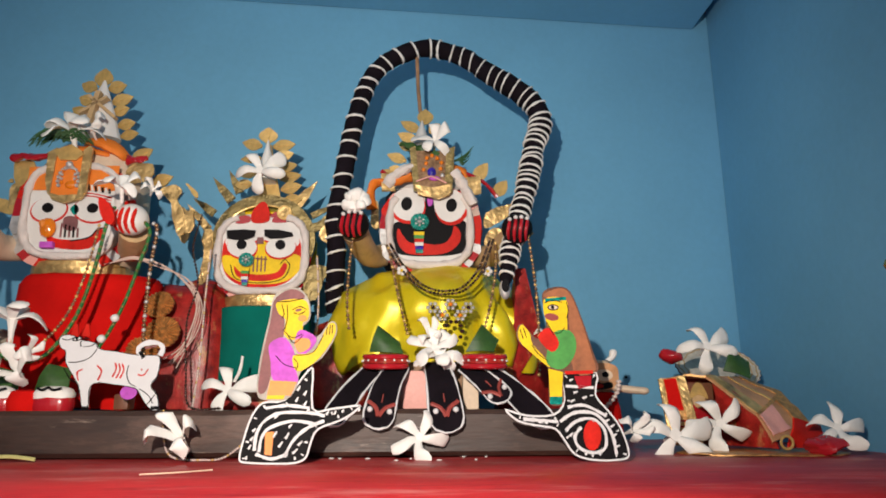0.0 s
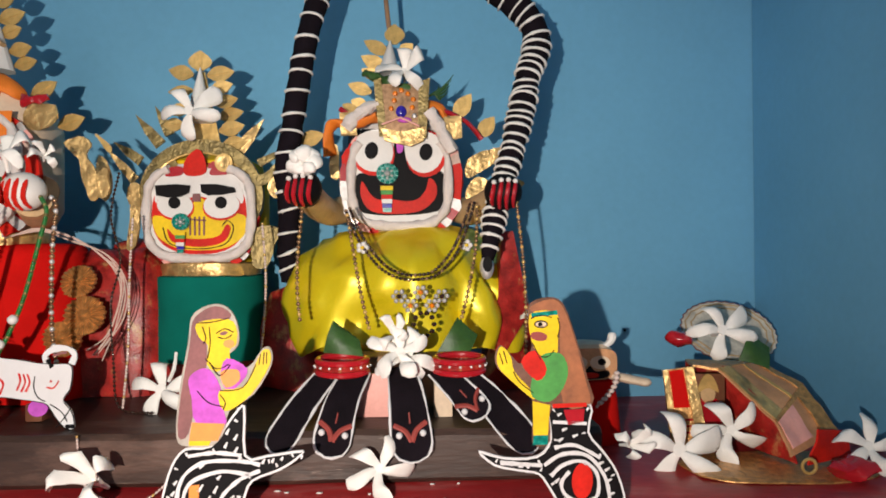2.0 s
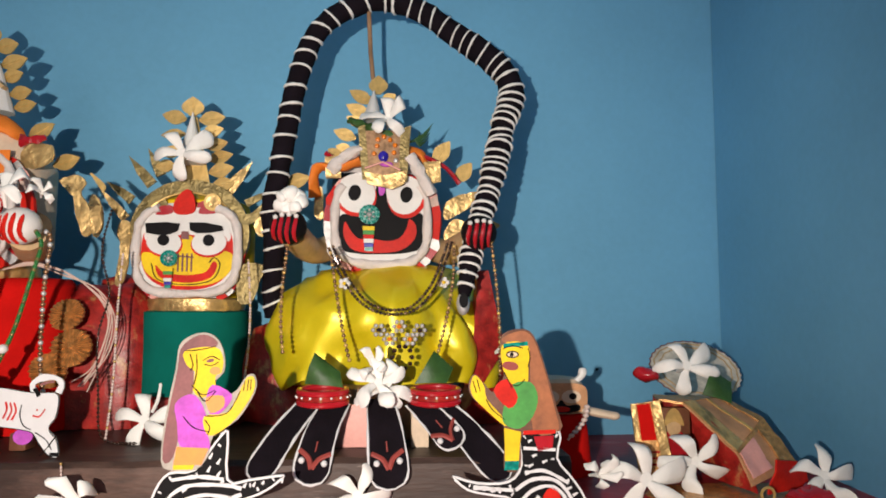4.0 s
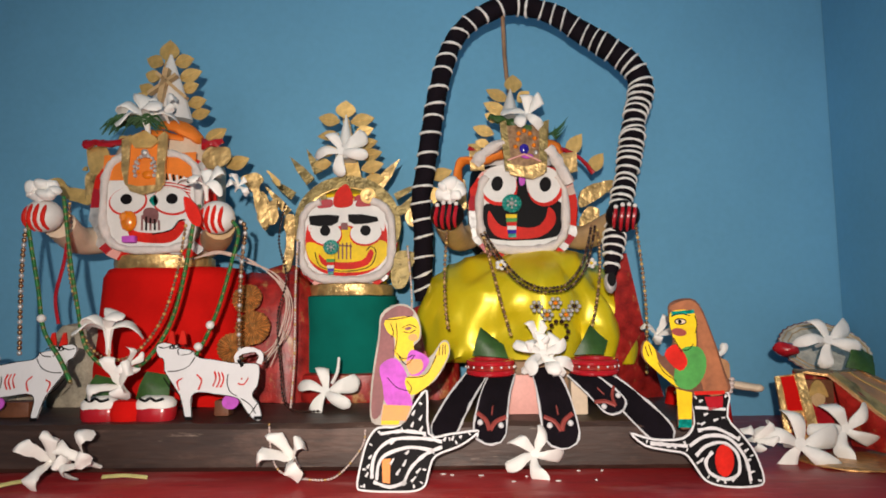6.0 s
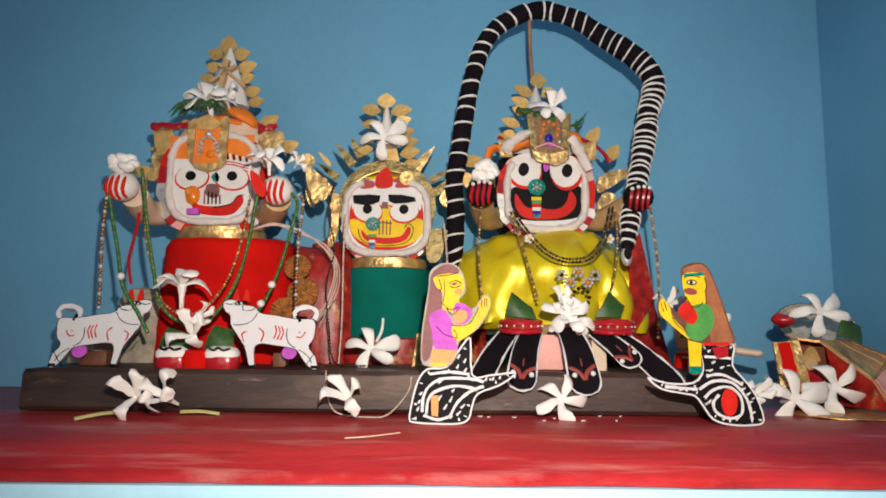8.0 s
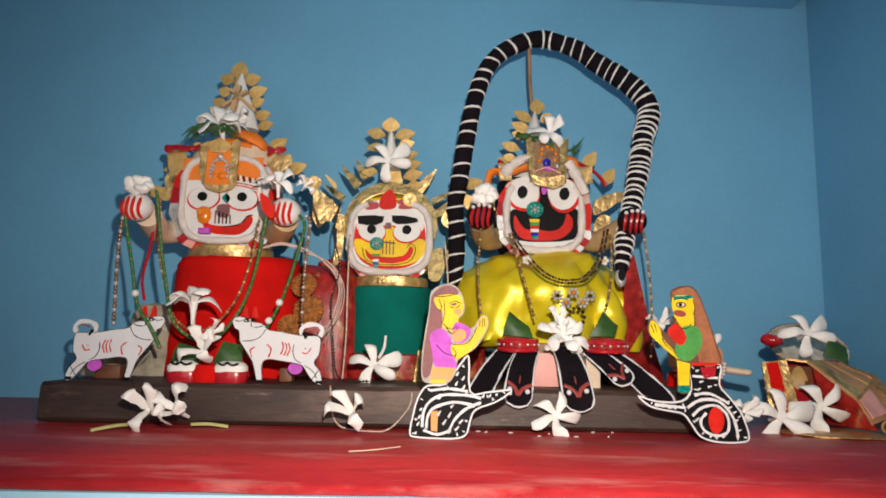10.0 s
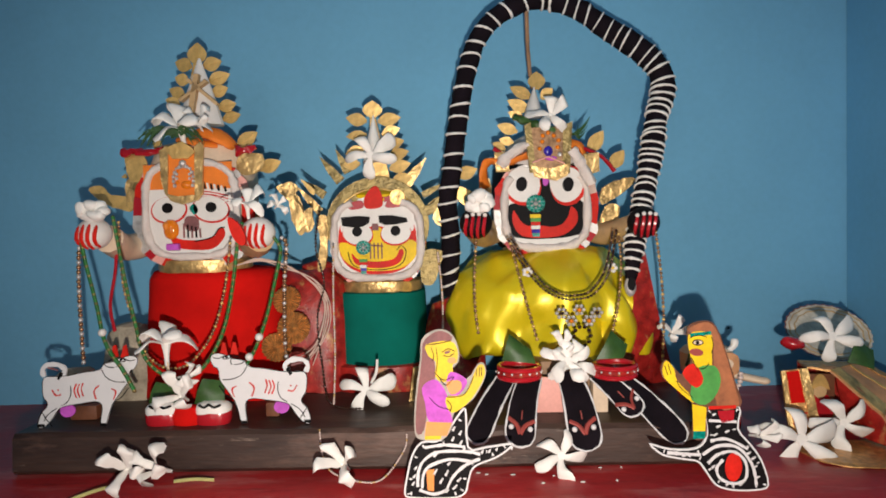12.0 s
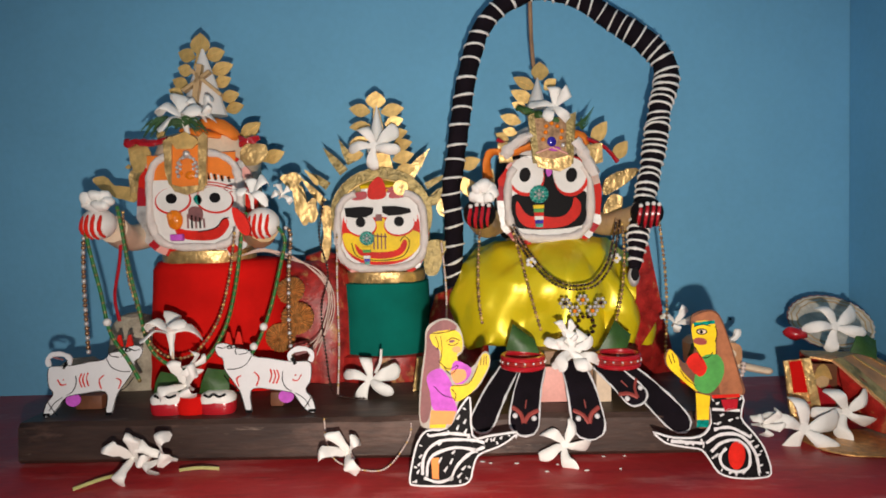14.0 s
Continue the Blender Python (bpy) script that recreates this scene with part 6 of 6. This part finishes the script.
    s.disc(*q([(449, 297)])[0], 21 * k, 11 * k, yy - 2 * t2, t2, MARK, -8, tilt=tl, foot=z0)
    s.disc(*q([(455, 268)])[0], 17 * k, 9.5 * k, yy - 2 * t2, t2, BLACK, tilt=tl, foot=z0)
    s.disc(*q([(455, 268)])[0], 13.5 * k, 6 * k, yy - 3 * t2, t2, CREAM, tilt=tl, foot=z0)
    s.disc(*q([(453, 268)])[0], 5.5 * k, 5.5 * k, yy - 4 * t2, t2, BLACK, tilt=tl, foot=z0)
    for pts in ([(430, 254), (455, 246), (482, 252)], [(485, 330), (470, 345), (452, 345)], [(496, 252), (500, 275), (494, 300)], [(432, 312), (445, 338), (452, 352)], [(352, 335), (360, 362)], [(362, 330), (370, 360)], [(385, 380), (400, 405), (432, 430)]):
        s.stroke(q(pts), 0.0006, yy - 4 * t2, t2, BLACK, tl, z0)
    return s.made("card_figure", label=label, category="cut-out", group="painted card figures with patterned tails", sharp=30)


card_maid(-0.0505, 0.4865, 0.11, "magenta topped card figure with black and white patterned tail")
card_maid_green(0.1366, 0.4905, 0.10, "green topped card figure with black and white patterned tail")


# ---------------------------------------------------------------- black card hoods before the yellow cape
def card_hood(top, mid, foot, w0, w1, face, label):
    """A black card strip with white edges that bends down over the plank edge."""
    path = spline([top, mid, foot], 9)
    hood = group_thing("serpent_hood", foot, label, "cut-out", "black card serpent hoods")
    n = len(path)
    left, right, norm = [], [], []
    for i, p in enumerate(path):
        u = i / (n - 1)
        d = (path[min(i + 1, n - 1)] - path[max(i - 1, 0)]).normalized()
        side = d.cross(Vector((0, -0.8, 0.6))).normalized()
        nm = side.cross(d).normalized()
        if nm.y > 0:
            nm = -nm
        w = w0 + (w1 - w0) * min(1, u * 1.25)
        if u > 0.78:
            w *= math.sqrt(max(0.03, 1 - ((u - 0.78) / 0.225) ** 2))
        left.append(p - side * w / 2), right.append(p + side * w / 2), norm.append(nm)
    s = Shape()
    verts, faces = [], []
    for a, b, nm in zip(left, right, norm):
        verts += [a, b, b - nm * 0.0012, a - nm * 0.0012]
    for i in range(n - 1):
        for k in range(4):
            q = (k + 1) % 4
            faces.append([4 * i + k, 4 * i + q, 4 * i + 4 + q, 4 * i + 4 + k])
    faces += [[3, 2, 1, 0], [4 * n - 4, 4 * n - 3, 4 * n - 2, 4 * n - 1]]
    s.add(verts, faces, BLACKCLOTH)
    strip = s.made("card_strip", hood)
    s = Shape()
    rim = left + right[::-1]
    s.tube([p + 0.0003 * noise.noise_vector(p * 200) for p in rim], [0.0007 + 0.0006 * noise.noise(p * 160) for p in rim], PAPER, 6)
    s.made("white_edge", strip, "white painted edge", sharp=80)
    if face:
        i = n - 6
        c, nm = path[i], norm[i]
        d = (path[i + 1] - path[i - 1]).normalized()
        side = (right[i] - left[i]).normalized()
        s = Shape()
        for sg in (-1, 1):
            s.tube(spline([c + side * sg * 0.009 - d * 0.003 + nm * 0.0004, c + side * sg * 0.003 + d * 0.001 + nm * 0.0005, c + d * 0.007 + nm * 0.0004], 4), 0.0016, MARK, 6, flat=0.6)
        s.tube([c - d * 0.009 + nm * 0.0004, c - d * 0.003 + nm * 0.0004], 0.0005, MARK, 5)
        s.made("face_mark", strip, "dull red painted mark")
        for sg in (-1, 1):
            s = Shape()
            e = c + side * sg * 0.0065 + d * 0.003 + nm * 0.0006
            s.ball(e, 0.0019, PAPER, 8, 6)
            s.made("eye_dot", strip)
    return hood


card_hood((0.004, 0.562, 0.0585), (-0.009, 0.546, 0.043), (-0.0225, 0.5285, 0.0205), 0.012, 0.017, False, "black card serpent hood with a white edge, leaning sideways")
card_hood((0.021, 0.560, 0.0600), (0.013, 0.541, 0.044), (0.0078, 0.5255, 0.0185), 0.015, 0.0205, True, "black card serpent hood with a red mark and white dots")
card_hood((0.046, 0.557, 0.0620), (0.050, 0.538, 0.046), (0.0538, 0.5225, 0.0160), 0.015, 0.0225, True, "black card serpent hood with a red mark and white dots")
card_hood((0.067, 0.560, 0.0600), (0.079, 0.551, 0.050), (0.0930, 0.5400, 0.0355), 0.012, 0.018, True, "black card serpent hood tilted over the plank")
card_hood((0.077, 0.563, 0.0600), (0.096, 0.550, 0.045), (0.1200, 0.5290, 0.0190), 0.013, 0.019, False, "black card serpent hood with a white edge, leaning sideways")
put_flower(2, 0.0455, 0.552, 0.0705, 15, 25, 0, 1.12)
put_flower(1, 0.0500, 0.556, 0.0655, 60, 45, 0, 1.0)
put_flower(3, 0.0430, 0.558, 0.0790, 130, 30, 0, 0.9)
for x in (0.0120, 0.0805):
    b = group_thing("bangle", (x, 0.558, 0.056), "glossy red glass bangle with silver dots", "bangle", "red bangles")
    for k in range(3):
        s = Shape()
        s.tube([(x + 0.0145 * math.cos(t), 0.558 + 0.011 * math.sin(t), 0.0595 + 0.0032 * k + 0.001 * math.sin(t)) for t in (2 * math.pi * i / 32 for i in range(32))], 0.0019, CRIMSON if k != 1 else MAROON, 8, True)
        s.made("ring", b)
    s = Shape()
    for i in range(16):
        t = 2 * math.pi * i / 16
        s.ball((x + 0.0162 * math.cos(t), 0.558 + 0.0127 * math.sin(t), 0.0627), 0.0009, SILVER, 6, 4)
    tagged(s.made("dot_row", b), kind="stuff")

# ---------------------------------------------------------------- blossoms on plank and shelf
put_flower(2, 0.0355, 0.524, 0.0125, 62, 18, 0, 0.98)
put_flower(0, -0.1030, 0.588, 0.0440, 20, 20, 0, 0.98)
put_flower(3, -0.1085, 0.514, 0.0120, 205, 35, -12, 1.30)
put_flower(3, -0.2500, 0.512, 0.0125, 150, 20, 10, 1.32)
put_flower(3, -0.2290, 0.512, 0.0120, 60, 25, -20, 1.28)
for a, b in (((-0.256, 0.507, 0.004), (-0.278, 0.488, 0.0015)), ((-0.221, 0.513, 0.0035), (-0.197, 0.520, 0.0015))):
    s = Shape()
    s.tube(spline([a, ((a[0] + b[0]) / 2, (a[1] + b[1]) / 2, 0.0035), b], 5), 0.0012, STALK, 6)
    s.made("flower_stalk", label="pale green fallen flower stalk on the red shelf", category="stalk", group="flower stalks")
s = Shape()
s.tube(spline([(-0.098, 0.585, 0.05), (-0.094, 0.583, 0.058), (-0.093, 0.584, 0.068)], 4), [0.0012] * 6 + [0.001] * 3, PETAL, 6)
s.made("flower_bud", label="thin white flower bud standing at the base", category="flower")
put_flower(3, *((0.1792, 0.5520, 0.0151)), 50, 15, 20, 0.95)
put_flower(0, *((0.2089, 0.5520, 0.0119)), 15, 12, 0, 1.2)
put_flower(2, *((0.2475, 0.5660, 0.0192)), 40, 5, -10, 1.2)
put_flower(2, 0.3125, 0.534, 0.0160, 80, 30, -15, 1.08)
put_flower(0, *((0.2583, 0.6000, 0.0759)), 35, 18, 0, 1.0)
put_flower(3, *((0.1359, 0.6020, 0.0808)), 60, 25, 0, 0.95)

# crumbs of flower on the red shelf
for k in range(9):
    s = Shape()
    x, yy = 0.03 + 0.05 * math.sin(k * 2.4), 0.520 + 0.014 * math.sin(k * 1.3)
    s.ball((x, yy, 0.0006), (0.0009 + 0.0005 * (k % 3), 0.0008, 0.0005), PETAL, 6, 4)
    s.made("petal_crumb", label="tiny white petal crumb on the red shelf", category="crumb", group="petal crumbs")
s = Shape()
s.tube(spline([(-0.098, 0.425, 0.0012), (-0.085, 0.432, 0.0012), (-0.070, 0.446, 0.0012)], 5), 0.0004, CREAM, 5)
s.made("straw", label="bent pale straw on the red shelf", category="straw")

DZ = 0.62

# ---------------------------------------------------------------- small idol behind the card figure
s = Shape()
s.turned(0.170, 0.622, [(0.020, 0.0005), (0.022, 0.004), (0.021, 0.045), (0.016, 0.052), (0.019, 0.056), (0.020, 0.082), (0.016, 0.089), (0.006, 0.091)], CREAM, 1, 0.8, 24, 0.7)
s.plate(rounded(0.171, 0.069, 0.0185, 0.0165, 4), 0.6065, 0.002, PEACHCLOTH)
s.disc(0.178, 0.0705, 0.0068, 0.0072, 0.6045, T, CREAM)
s.disc(0.179, 0.0712, 0.0027, 0.0036, 0.604, T, BLACK)
s.disc(0.163, 0.0705, 0.0064, 0.0068, 0.6045, T, CREAM)
s.plate(smooth2(mm(0.171, 0.060, [(-13, -4), (-6, -7), (6, -7), (13, -4), (12, 2), (4, 1), (0, 7), (-4, 1), (-12, 2)])), 0.6045, T, BLACK)
s.disc(0.171, 0.057, 0.006, 0.003, 0.604, T, RED)
s.tube([(0.185, 0.61, 0.056), (0.198, 0.602, 0.0525), (0.2045, 0.598, 0.0512)], [0.0045, 0.0048, 0.0044], CREAM, 12)
s.ball((0.2055, 0.5975, 0.051), 0.0046, CREAM, 10, 8)
s.made("small_idol", label="small wooden idol with a peach face and stubby arm", category="statue")
s = Shape()
s.turned(0.170, 0.620, [(0.025, 0.0006), (0.026, 0.004), (0.024, 0.03), (0.021, 0.049), (0.018, 0.050)], REDFELT, 1, 0.8, 28)
s.jitter(0.0015, 80).made("red_wrap", label="red cloth wrapped round the small idol", category="cloth")
chain("pearl_string", [(0.186, 0.594, 0.062), (0.184, 0.592, 0.050), (0.178, 0.591, 0.038), (0.172, 0.592, 0.028)], 0.0024, 0.0047, PEARL, "string of pearls on the small idol", None, 3, "necklace")
leaf_thing([(0.146, 0.602, 0.070), (0.160, 0.600, 0.068), (0.162, 0.604, 0.082), (0.150, 0.606, 0.085)], "green leaf piece beside the small idol")
s = Shape()
s.tube(spline([(0.182, 0.606, 0.088), (0.186, 0.606, 0.094), (0.187, 0.607, 0.102)], 4), [0.0028] * 5 + [0.0030, 0.003, 0.0028, 0.002], PETAL, 8)
s.made("flower_bud", label="white bud tucked beside the small idol", category="flower")

DZ = 1.0

# ---------------------------------------------------------------- brocade tent with small things round it
tent = group_thing("brocade_tent", (0.255, 0.57, 0.002), "folded red and gold brocade cloth bent into a tent", "cloth")


def panel(parent, name, p, th, m, label="", u0=0.0, u1=1.0, v0=0.0, v1=1.0, lift=0.0, sag=0.0015):
    """A piece of cloth over a share of the four corners p, lifted off them; u runs from p[0] to p[1], v from p[0] to p[3]."""
    q = [Vector(a) for a in p]
    nm = (q[1] - q[0]).cross(q[3] - q[0]).normalized()
    if nm.y > 0:
        nm = -nm
    n = 6
    verts, faces = [], []
    for side in (0, 1):
        for i in range(n + 1):
            for k in range(n + 1):
                u, v = u0 + (u1 - u0) * i / n, v0 + (v1 - v0) * k / n
                e = q[0].lerp(q[1], u).lerp(q[3].lerp(q[2], u), v)
                e = e + nm * (lift - th * side) + nm * sag * noise.noise(e * 90)
                verts.append(e)
    o = (n + 1) ** 2
    for i in range(n):
        for k in range(n):
            a = i * (n + 1) + k
            faces += [[a, a + n + 1, a + n + 2, a + 1], [o + a, o + a + 1, o + a + n + 2, o + a + n + 1]]
    rim = [k for k in range(n + 1)] + [i * (n + 1) + n for i in range(1, n + 1)] + [n * (n + 1) + k for k in range(n - 1, -1, -1)] + [i * (n + 1) for i in range(n - 1, 0, -1)]
    for a, b in zip(rim, rim[1:] + rim[:1]):
        faces.append([a, b, o + b, o + a])
    s = Shape()
    s.add(verts, faces, m)
    return s.made(name, parent, label, sharp=50)


A, B, C, D, E, G = (0.2487, 0.5840, 0.0535), (0.2905, 0.6120, 0.0528), (0.3063, 0.5900, 0.0419), (0.3160, 0.5660, 0.0163), (0.2747, 0.5450, 0.0087), (0.2723, 0.5600, 0.0264)
slope = (A, G, C, B)
panel(tent, "slope_panel", slope, 0.0015, PEACHCLOTH, "peach cloth slope")
panel(tent, "gold_border", slope, 0.0010, GOLDDARK, "gold edge", v0=0.0, v1=0.24, lift=0.0012)
panel(tent, "gold_border", slope, 0.0010, BROCADE, "gold edge", v0=0.86, v1=1.0, lift=0.0012)
panel(tent, "gold_thread", slope, 0.0008, GOLD, v0=0.58, v1=0.63, lift=0.0009)
end = (G, E, D, C)
panel(tent, "end_panel", end, 0.0015, PEACHCLOTH, "pale peach end flap")
panel(tent, "gold_border", end, 0.0010, BROCADE, "gold edge", v0=0.72, v1=1.0, lift=0.0012)
panel(tent, "gold_border", end, 0.0010, BROCADE, "gold edge", u0=0.0, u1=0.10, lift=0.0013)
panel(tent, "pale_patch", end, 0.0008, PINK, "pale pink lining", u0=0.1, u1=0.85, v0=0.04, v1=0.5, lift=0.0010)
panel(tent, "red_lining", ((0.290, 0.546, 0.024), (0.282, 0.544, 0.004), (0.318, 0.560, 0.004), (0.320, 0.566, 0.018)), 0.0012, RED, "red lining", lift=0.0012)
under = (A, G, (E[0], E[1], 0.002), (A[0] + 0.015, A[1] + 0.006, 0.002))
panel(tent, "inner_fold", under, 0.0012, MAROON, "dark red lining", lift=-0.004)
F1, F2, F3, F4 = (0.2156, 0.5920, 0.0515), (0.2347, 0.5900, 0.0542), (0.2396, 0.5800, 0.0192), (0.2171, 0.5840, 0.0165)
flap = (F1, F2, (F3[0] + 0.001, F3[1], 0.004), (F4[0] + 0.001, F4[1], 0.004))
panel(tent, "front_flap", flap, 0.0015, BROCADE, "gold brocade flap")
panel(tent, "red_patch", flap, 0.0008, REDFELT, "red cloth patch", u0=0.20, u1=0.66, v0=0.02, v1=0.50, lift=0.0009, sag=0.001)
panel(tent, "gold_border", flap, 0.0010, GOLDDARK, "gold edge", u0=0.0, u1=0.14, lift=0.0012)
panel(tent, "gold_border", flap, 0.0010, GOLDDARK, "gold edge", u0=0.70, u1=1.0, lift=0.0012)
for k in range(3):
    panel(tent, "red_thread", flap, 0.0006, CRIMSON, u0=0.15, u1=0.78, v0=0.64 + 0.08 * k, v1=0.665 + 0.08 * k, lift=0.0007)
ridge = (F2, A, B, (F2[0] + 0.006, F2[1] + 0.026, F2[2]))
panel(tent, "ridge_fold", ridge, 0.0015, BROCADE, "gold brocade ridge", lift=0.0005)
panel(tent, "back_panel", (ridge[3], B, (B[0], B[1], 0.002), (ridge[3][0], ridge[3][1], 0.002)), 0.0012, MAROON, "dark red back cloth")
s = Shape()
s.box((0.2330, 0.5920, 0.001), (0.2570, 0.5960, 0.049), BROWN, 0.001)
s.disc(0.245, 0.036, 0.0050, 0.0058, 0.592, 0.001, TAN)
s.plate(smooth2(mm(0.245, 0.043, [(-7, -6), (-4, 3), (0, 6), (4, 3), (7, -6), (0, -3)])), 0.5918, 0.0012, GOLD)
s.plate(smooth2(mm(0.245, 0.026, [(-9, -10), (-8, 4), (0, 8), (8, 4), (9, -10)])), 0.592, 0.0008, CRIMSON)
s.made("framed_picture", label="small brown picture with a plain gold crowned shape", category="picture")
s = Shape()
rings = []
for i in range(3):
    z, g = (0.0003, 0.0011, 0.0016)[i], (1.0, 1.0, 0.93)[i]
    rings.append([(0.268 + 0.054 * g * math.copysign(abs(math.cos(t)) ** 0.7, math.cos(t)) * (1 + 0.03 * math.sin(9 * t)), 0.552 + 0.030 * g * math.copysign(abs(math.sin(t)) ** 0.7, math.sin(t)), z) for t in (2 * math.pi * k / 48 for k in range(48))])
s.loft(rings, BROCADE)
s.jitter(0.0012, 60).made("brocade_mat", label="crumpled gold brocade mat under the cloth tent", category="mat", sharp=60)
s = Shape()
s.tube([(0.2735 + 0.004 * math.cos(t), 0.527, 0.0085 + 0.004 * math.sin(t)) for t in (2 * math.pi * k / 16 for k in range(16))], 0.0009, GOLD, 6, True)
s.made("gold_ring", label="thin gold ring on the brocade mat", category="ring")
s = Shape()
s.ball((0.298, 0.528, 0.0065), (0.014, 0.008, 0.006), CRIMSON, 20, 12)
s.jitter(0.004, 150).made("red_scrap", label="crumpled crimson cloth scrap on the brocade mat", category="cloth")
FX, FZ = 0.3040, 0.0660
shell = group_thing("scalloped_fan", (FX, 0.686, 0.0), "round beige fan with a scalloped dark edge", "fan")
s = Shape()
pts = []
for k in range(96):
    t = 2 * math.pi * k / 96
    q = 0.0370 * (1 + 0.020 * math.cos(32 * t))
    pts.append((FX + q * math.cos(t), FZ + 0.58 * q * math.sin(t)))
s.plate(pts, 0.686, 0.0022, SHELLM, tilt=1.0, foot=FZ)
disc = s.made("disc", shell)
for f in (0.93, 0.80):
    s = Shape()
    s.tube([(FX + f * (a - FX), 0.6835 + f * (b - FZ) * 1.0, FZ + f * (b - FZ)) for a, b in pts[::2]], 0.0006, TAN, 5, True)
    s.made("stitch_line", disc, "pale brown stitched ring")
s = Shape()
s.tube([(a, 0.685 + (b - FZ) * 1.0, b) for a, b in pts], 0.0008, MAUVE, 6, True)
s.made("rim", disc, "dark scalloped rim")
s = Shape()
s.tube([(FX, 0.682, FZ - 0.006), (FX, 0.680, 0.001)], 0.003, BROWN, 8)
s.made("handle", shell)
leaf_thing([(0.266, 0.590, 0.058), (0.286, 0.590, 0.052), (0.291, 0.596, 0.066), (0.274, 0.597, 0.076)], "dark green leaf piece beside the tent flower")
s = Shape()
bx, by, bz = (0.2335, 0.6080, 0.0698)
s.ball((bx, by, bz), (0.009, 0.006, 0.006), CRIMSON, 16, 10)
s.jitter(0.003, 120).made("pink_blossom", label="crumpled crimson blossom on the cloth tent", category="flower")

DZ = 1.0

# ---------------------------------------------------------------- brass stand near the side wall
PX, PY = 0.312, 0.420
stand = group_thing("brass_stand", (PX, PY, 0.0), "pierced brass ornament on a turned brown wooden base", "ornament")
s = Shape()
s.turned(PX, PY, [(0.030, 0.0005), (0.031, 0.005), (0.026, 0.011), (0.022, 0.020), (0.020, 0.036), (0.021, 0.041), (0.014, 0.045)], BROWN, 1, 1, 32)
s.made("base", stand, "brown wooden base")
s = Shape()
s.turned(PX, PY, [(0.006, 0.044), (0.0045, 0.052), (0.004, 0.070), (0.006, 0.074), (0.0045, 0.078)], BRASS, 1, 1, 20)
s.made("stem", stand)
s = Shape()
cz = 0.104
n = 64
outer = [(PX + (0.028 + 0.0045 * max(0, math.cos(8 * t))) * math.cos(t), cz + (0.028 + 0.0045 * max(0, math.cos(8 * t))) * math.sin(t)) for t in (2 * math.pi * k / n for k in range(n))]
inn = [(PX + 0.020 * math.cos(t), cz + 0.020 * math.sin(t)) for t in (2 * math.pi * k / n for k in range(n))]
verts = [(a, PY + d, b) for a, b in outer for d in (-0.003, 0.003)] + [(a, PY + d, b) for a, b in inn for d in (-0.003, 0.003)]
faces = []
for k in range(n):
    a, b, c, d = 2 * k, 2 * ((k + 1) % n), 2 * n + 2 * k, 2 * n + 2 * ((k + 1) % n)
    faces += [[a, b, d, c], [a + 1, c + 1, d + 1, b + 1], [a, a + 1, b + 1, b], [c, d, d + 1, c + 1]]
s.add(verts, faces, BRASS)
wheel = s.made("pierced_wheel", stand, sharp=30)
for k in range(8):
    t = 2 * math.pi * (k + 0.5) / 8
    s = Shape()
    s.tube([(PX + 0.006 * math.cos(t), PY, cz + 0.006 * math.sin(t)), (PX + 0.022 * math.cos(t), PY, cz + 0.022 * math.sin(t))], 0.0024, BRASS, 8)
    s.made("spoke", wheel)
s = Shape()
s.ball((PX, PY - 0.001, cz), (0.008, 0.004, 0.008), BRASS)
s.made("hub", wheel)

s = Shape()
s.turned(0.2430, 0.7555, [(0.0010, 0.0587), (0.0014, 0.0596), (0.0010, 0.0605)], BLACK, 1, 1, 10)
s.made("wall_nail", label="tiny dark nail head in the blue wall", category="nail")
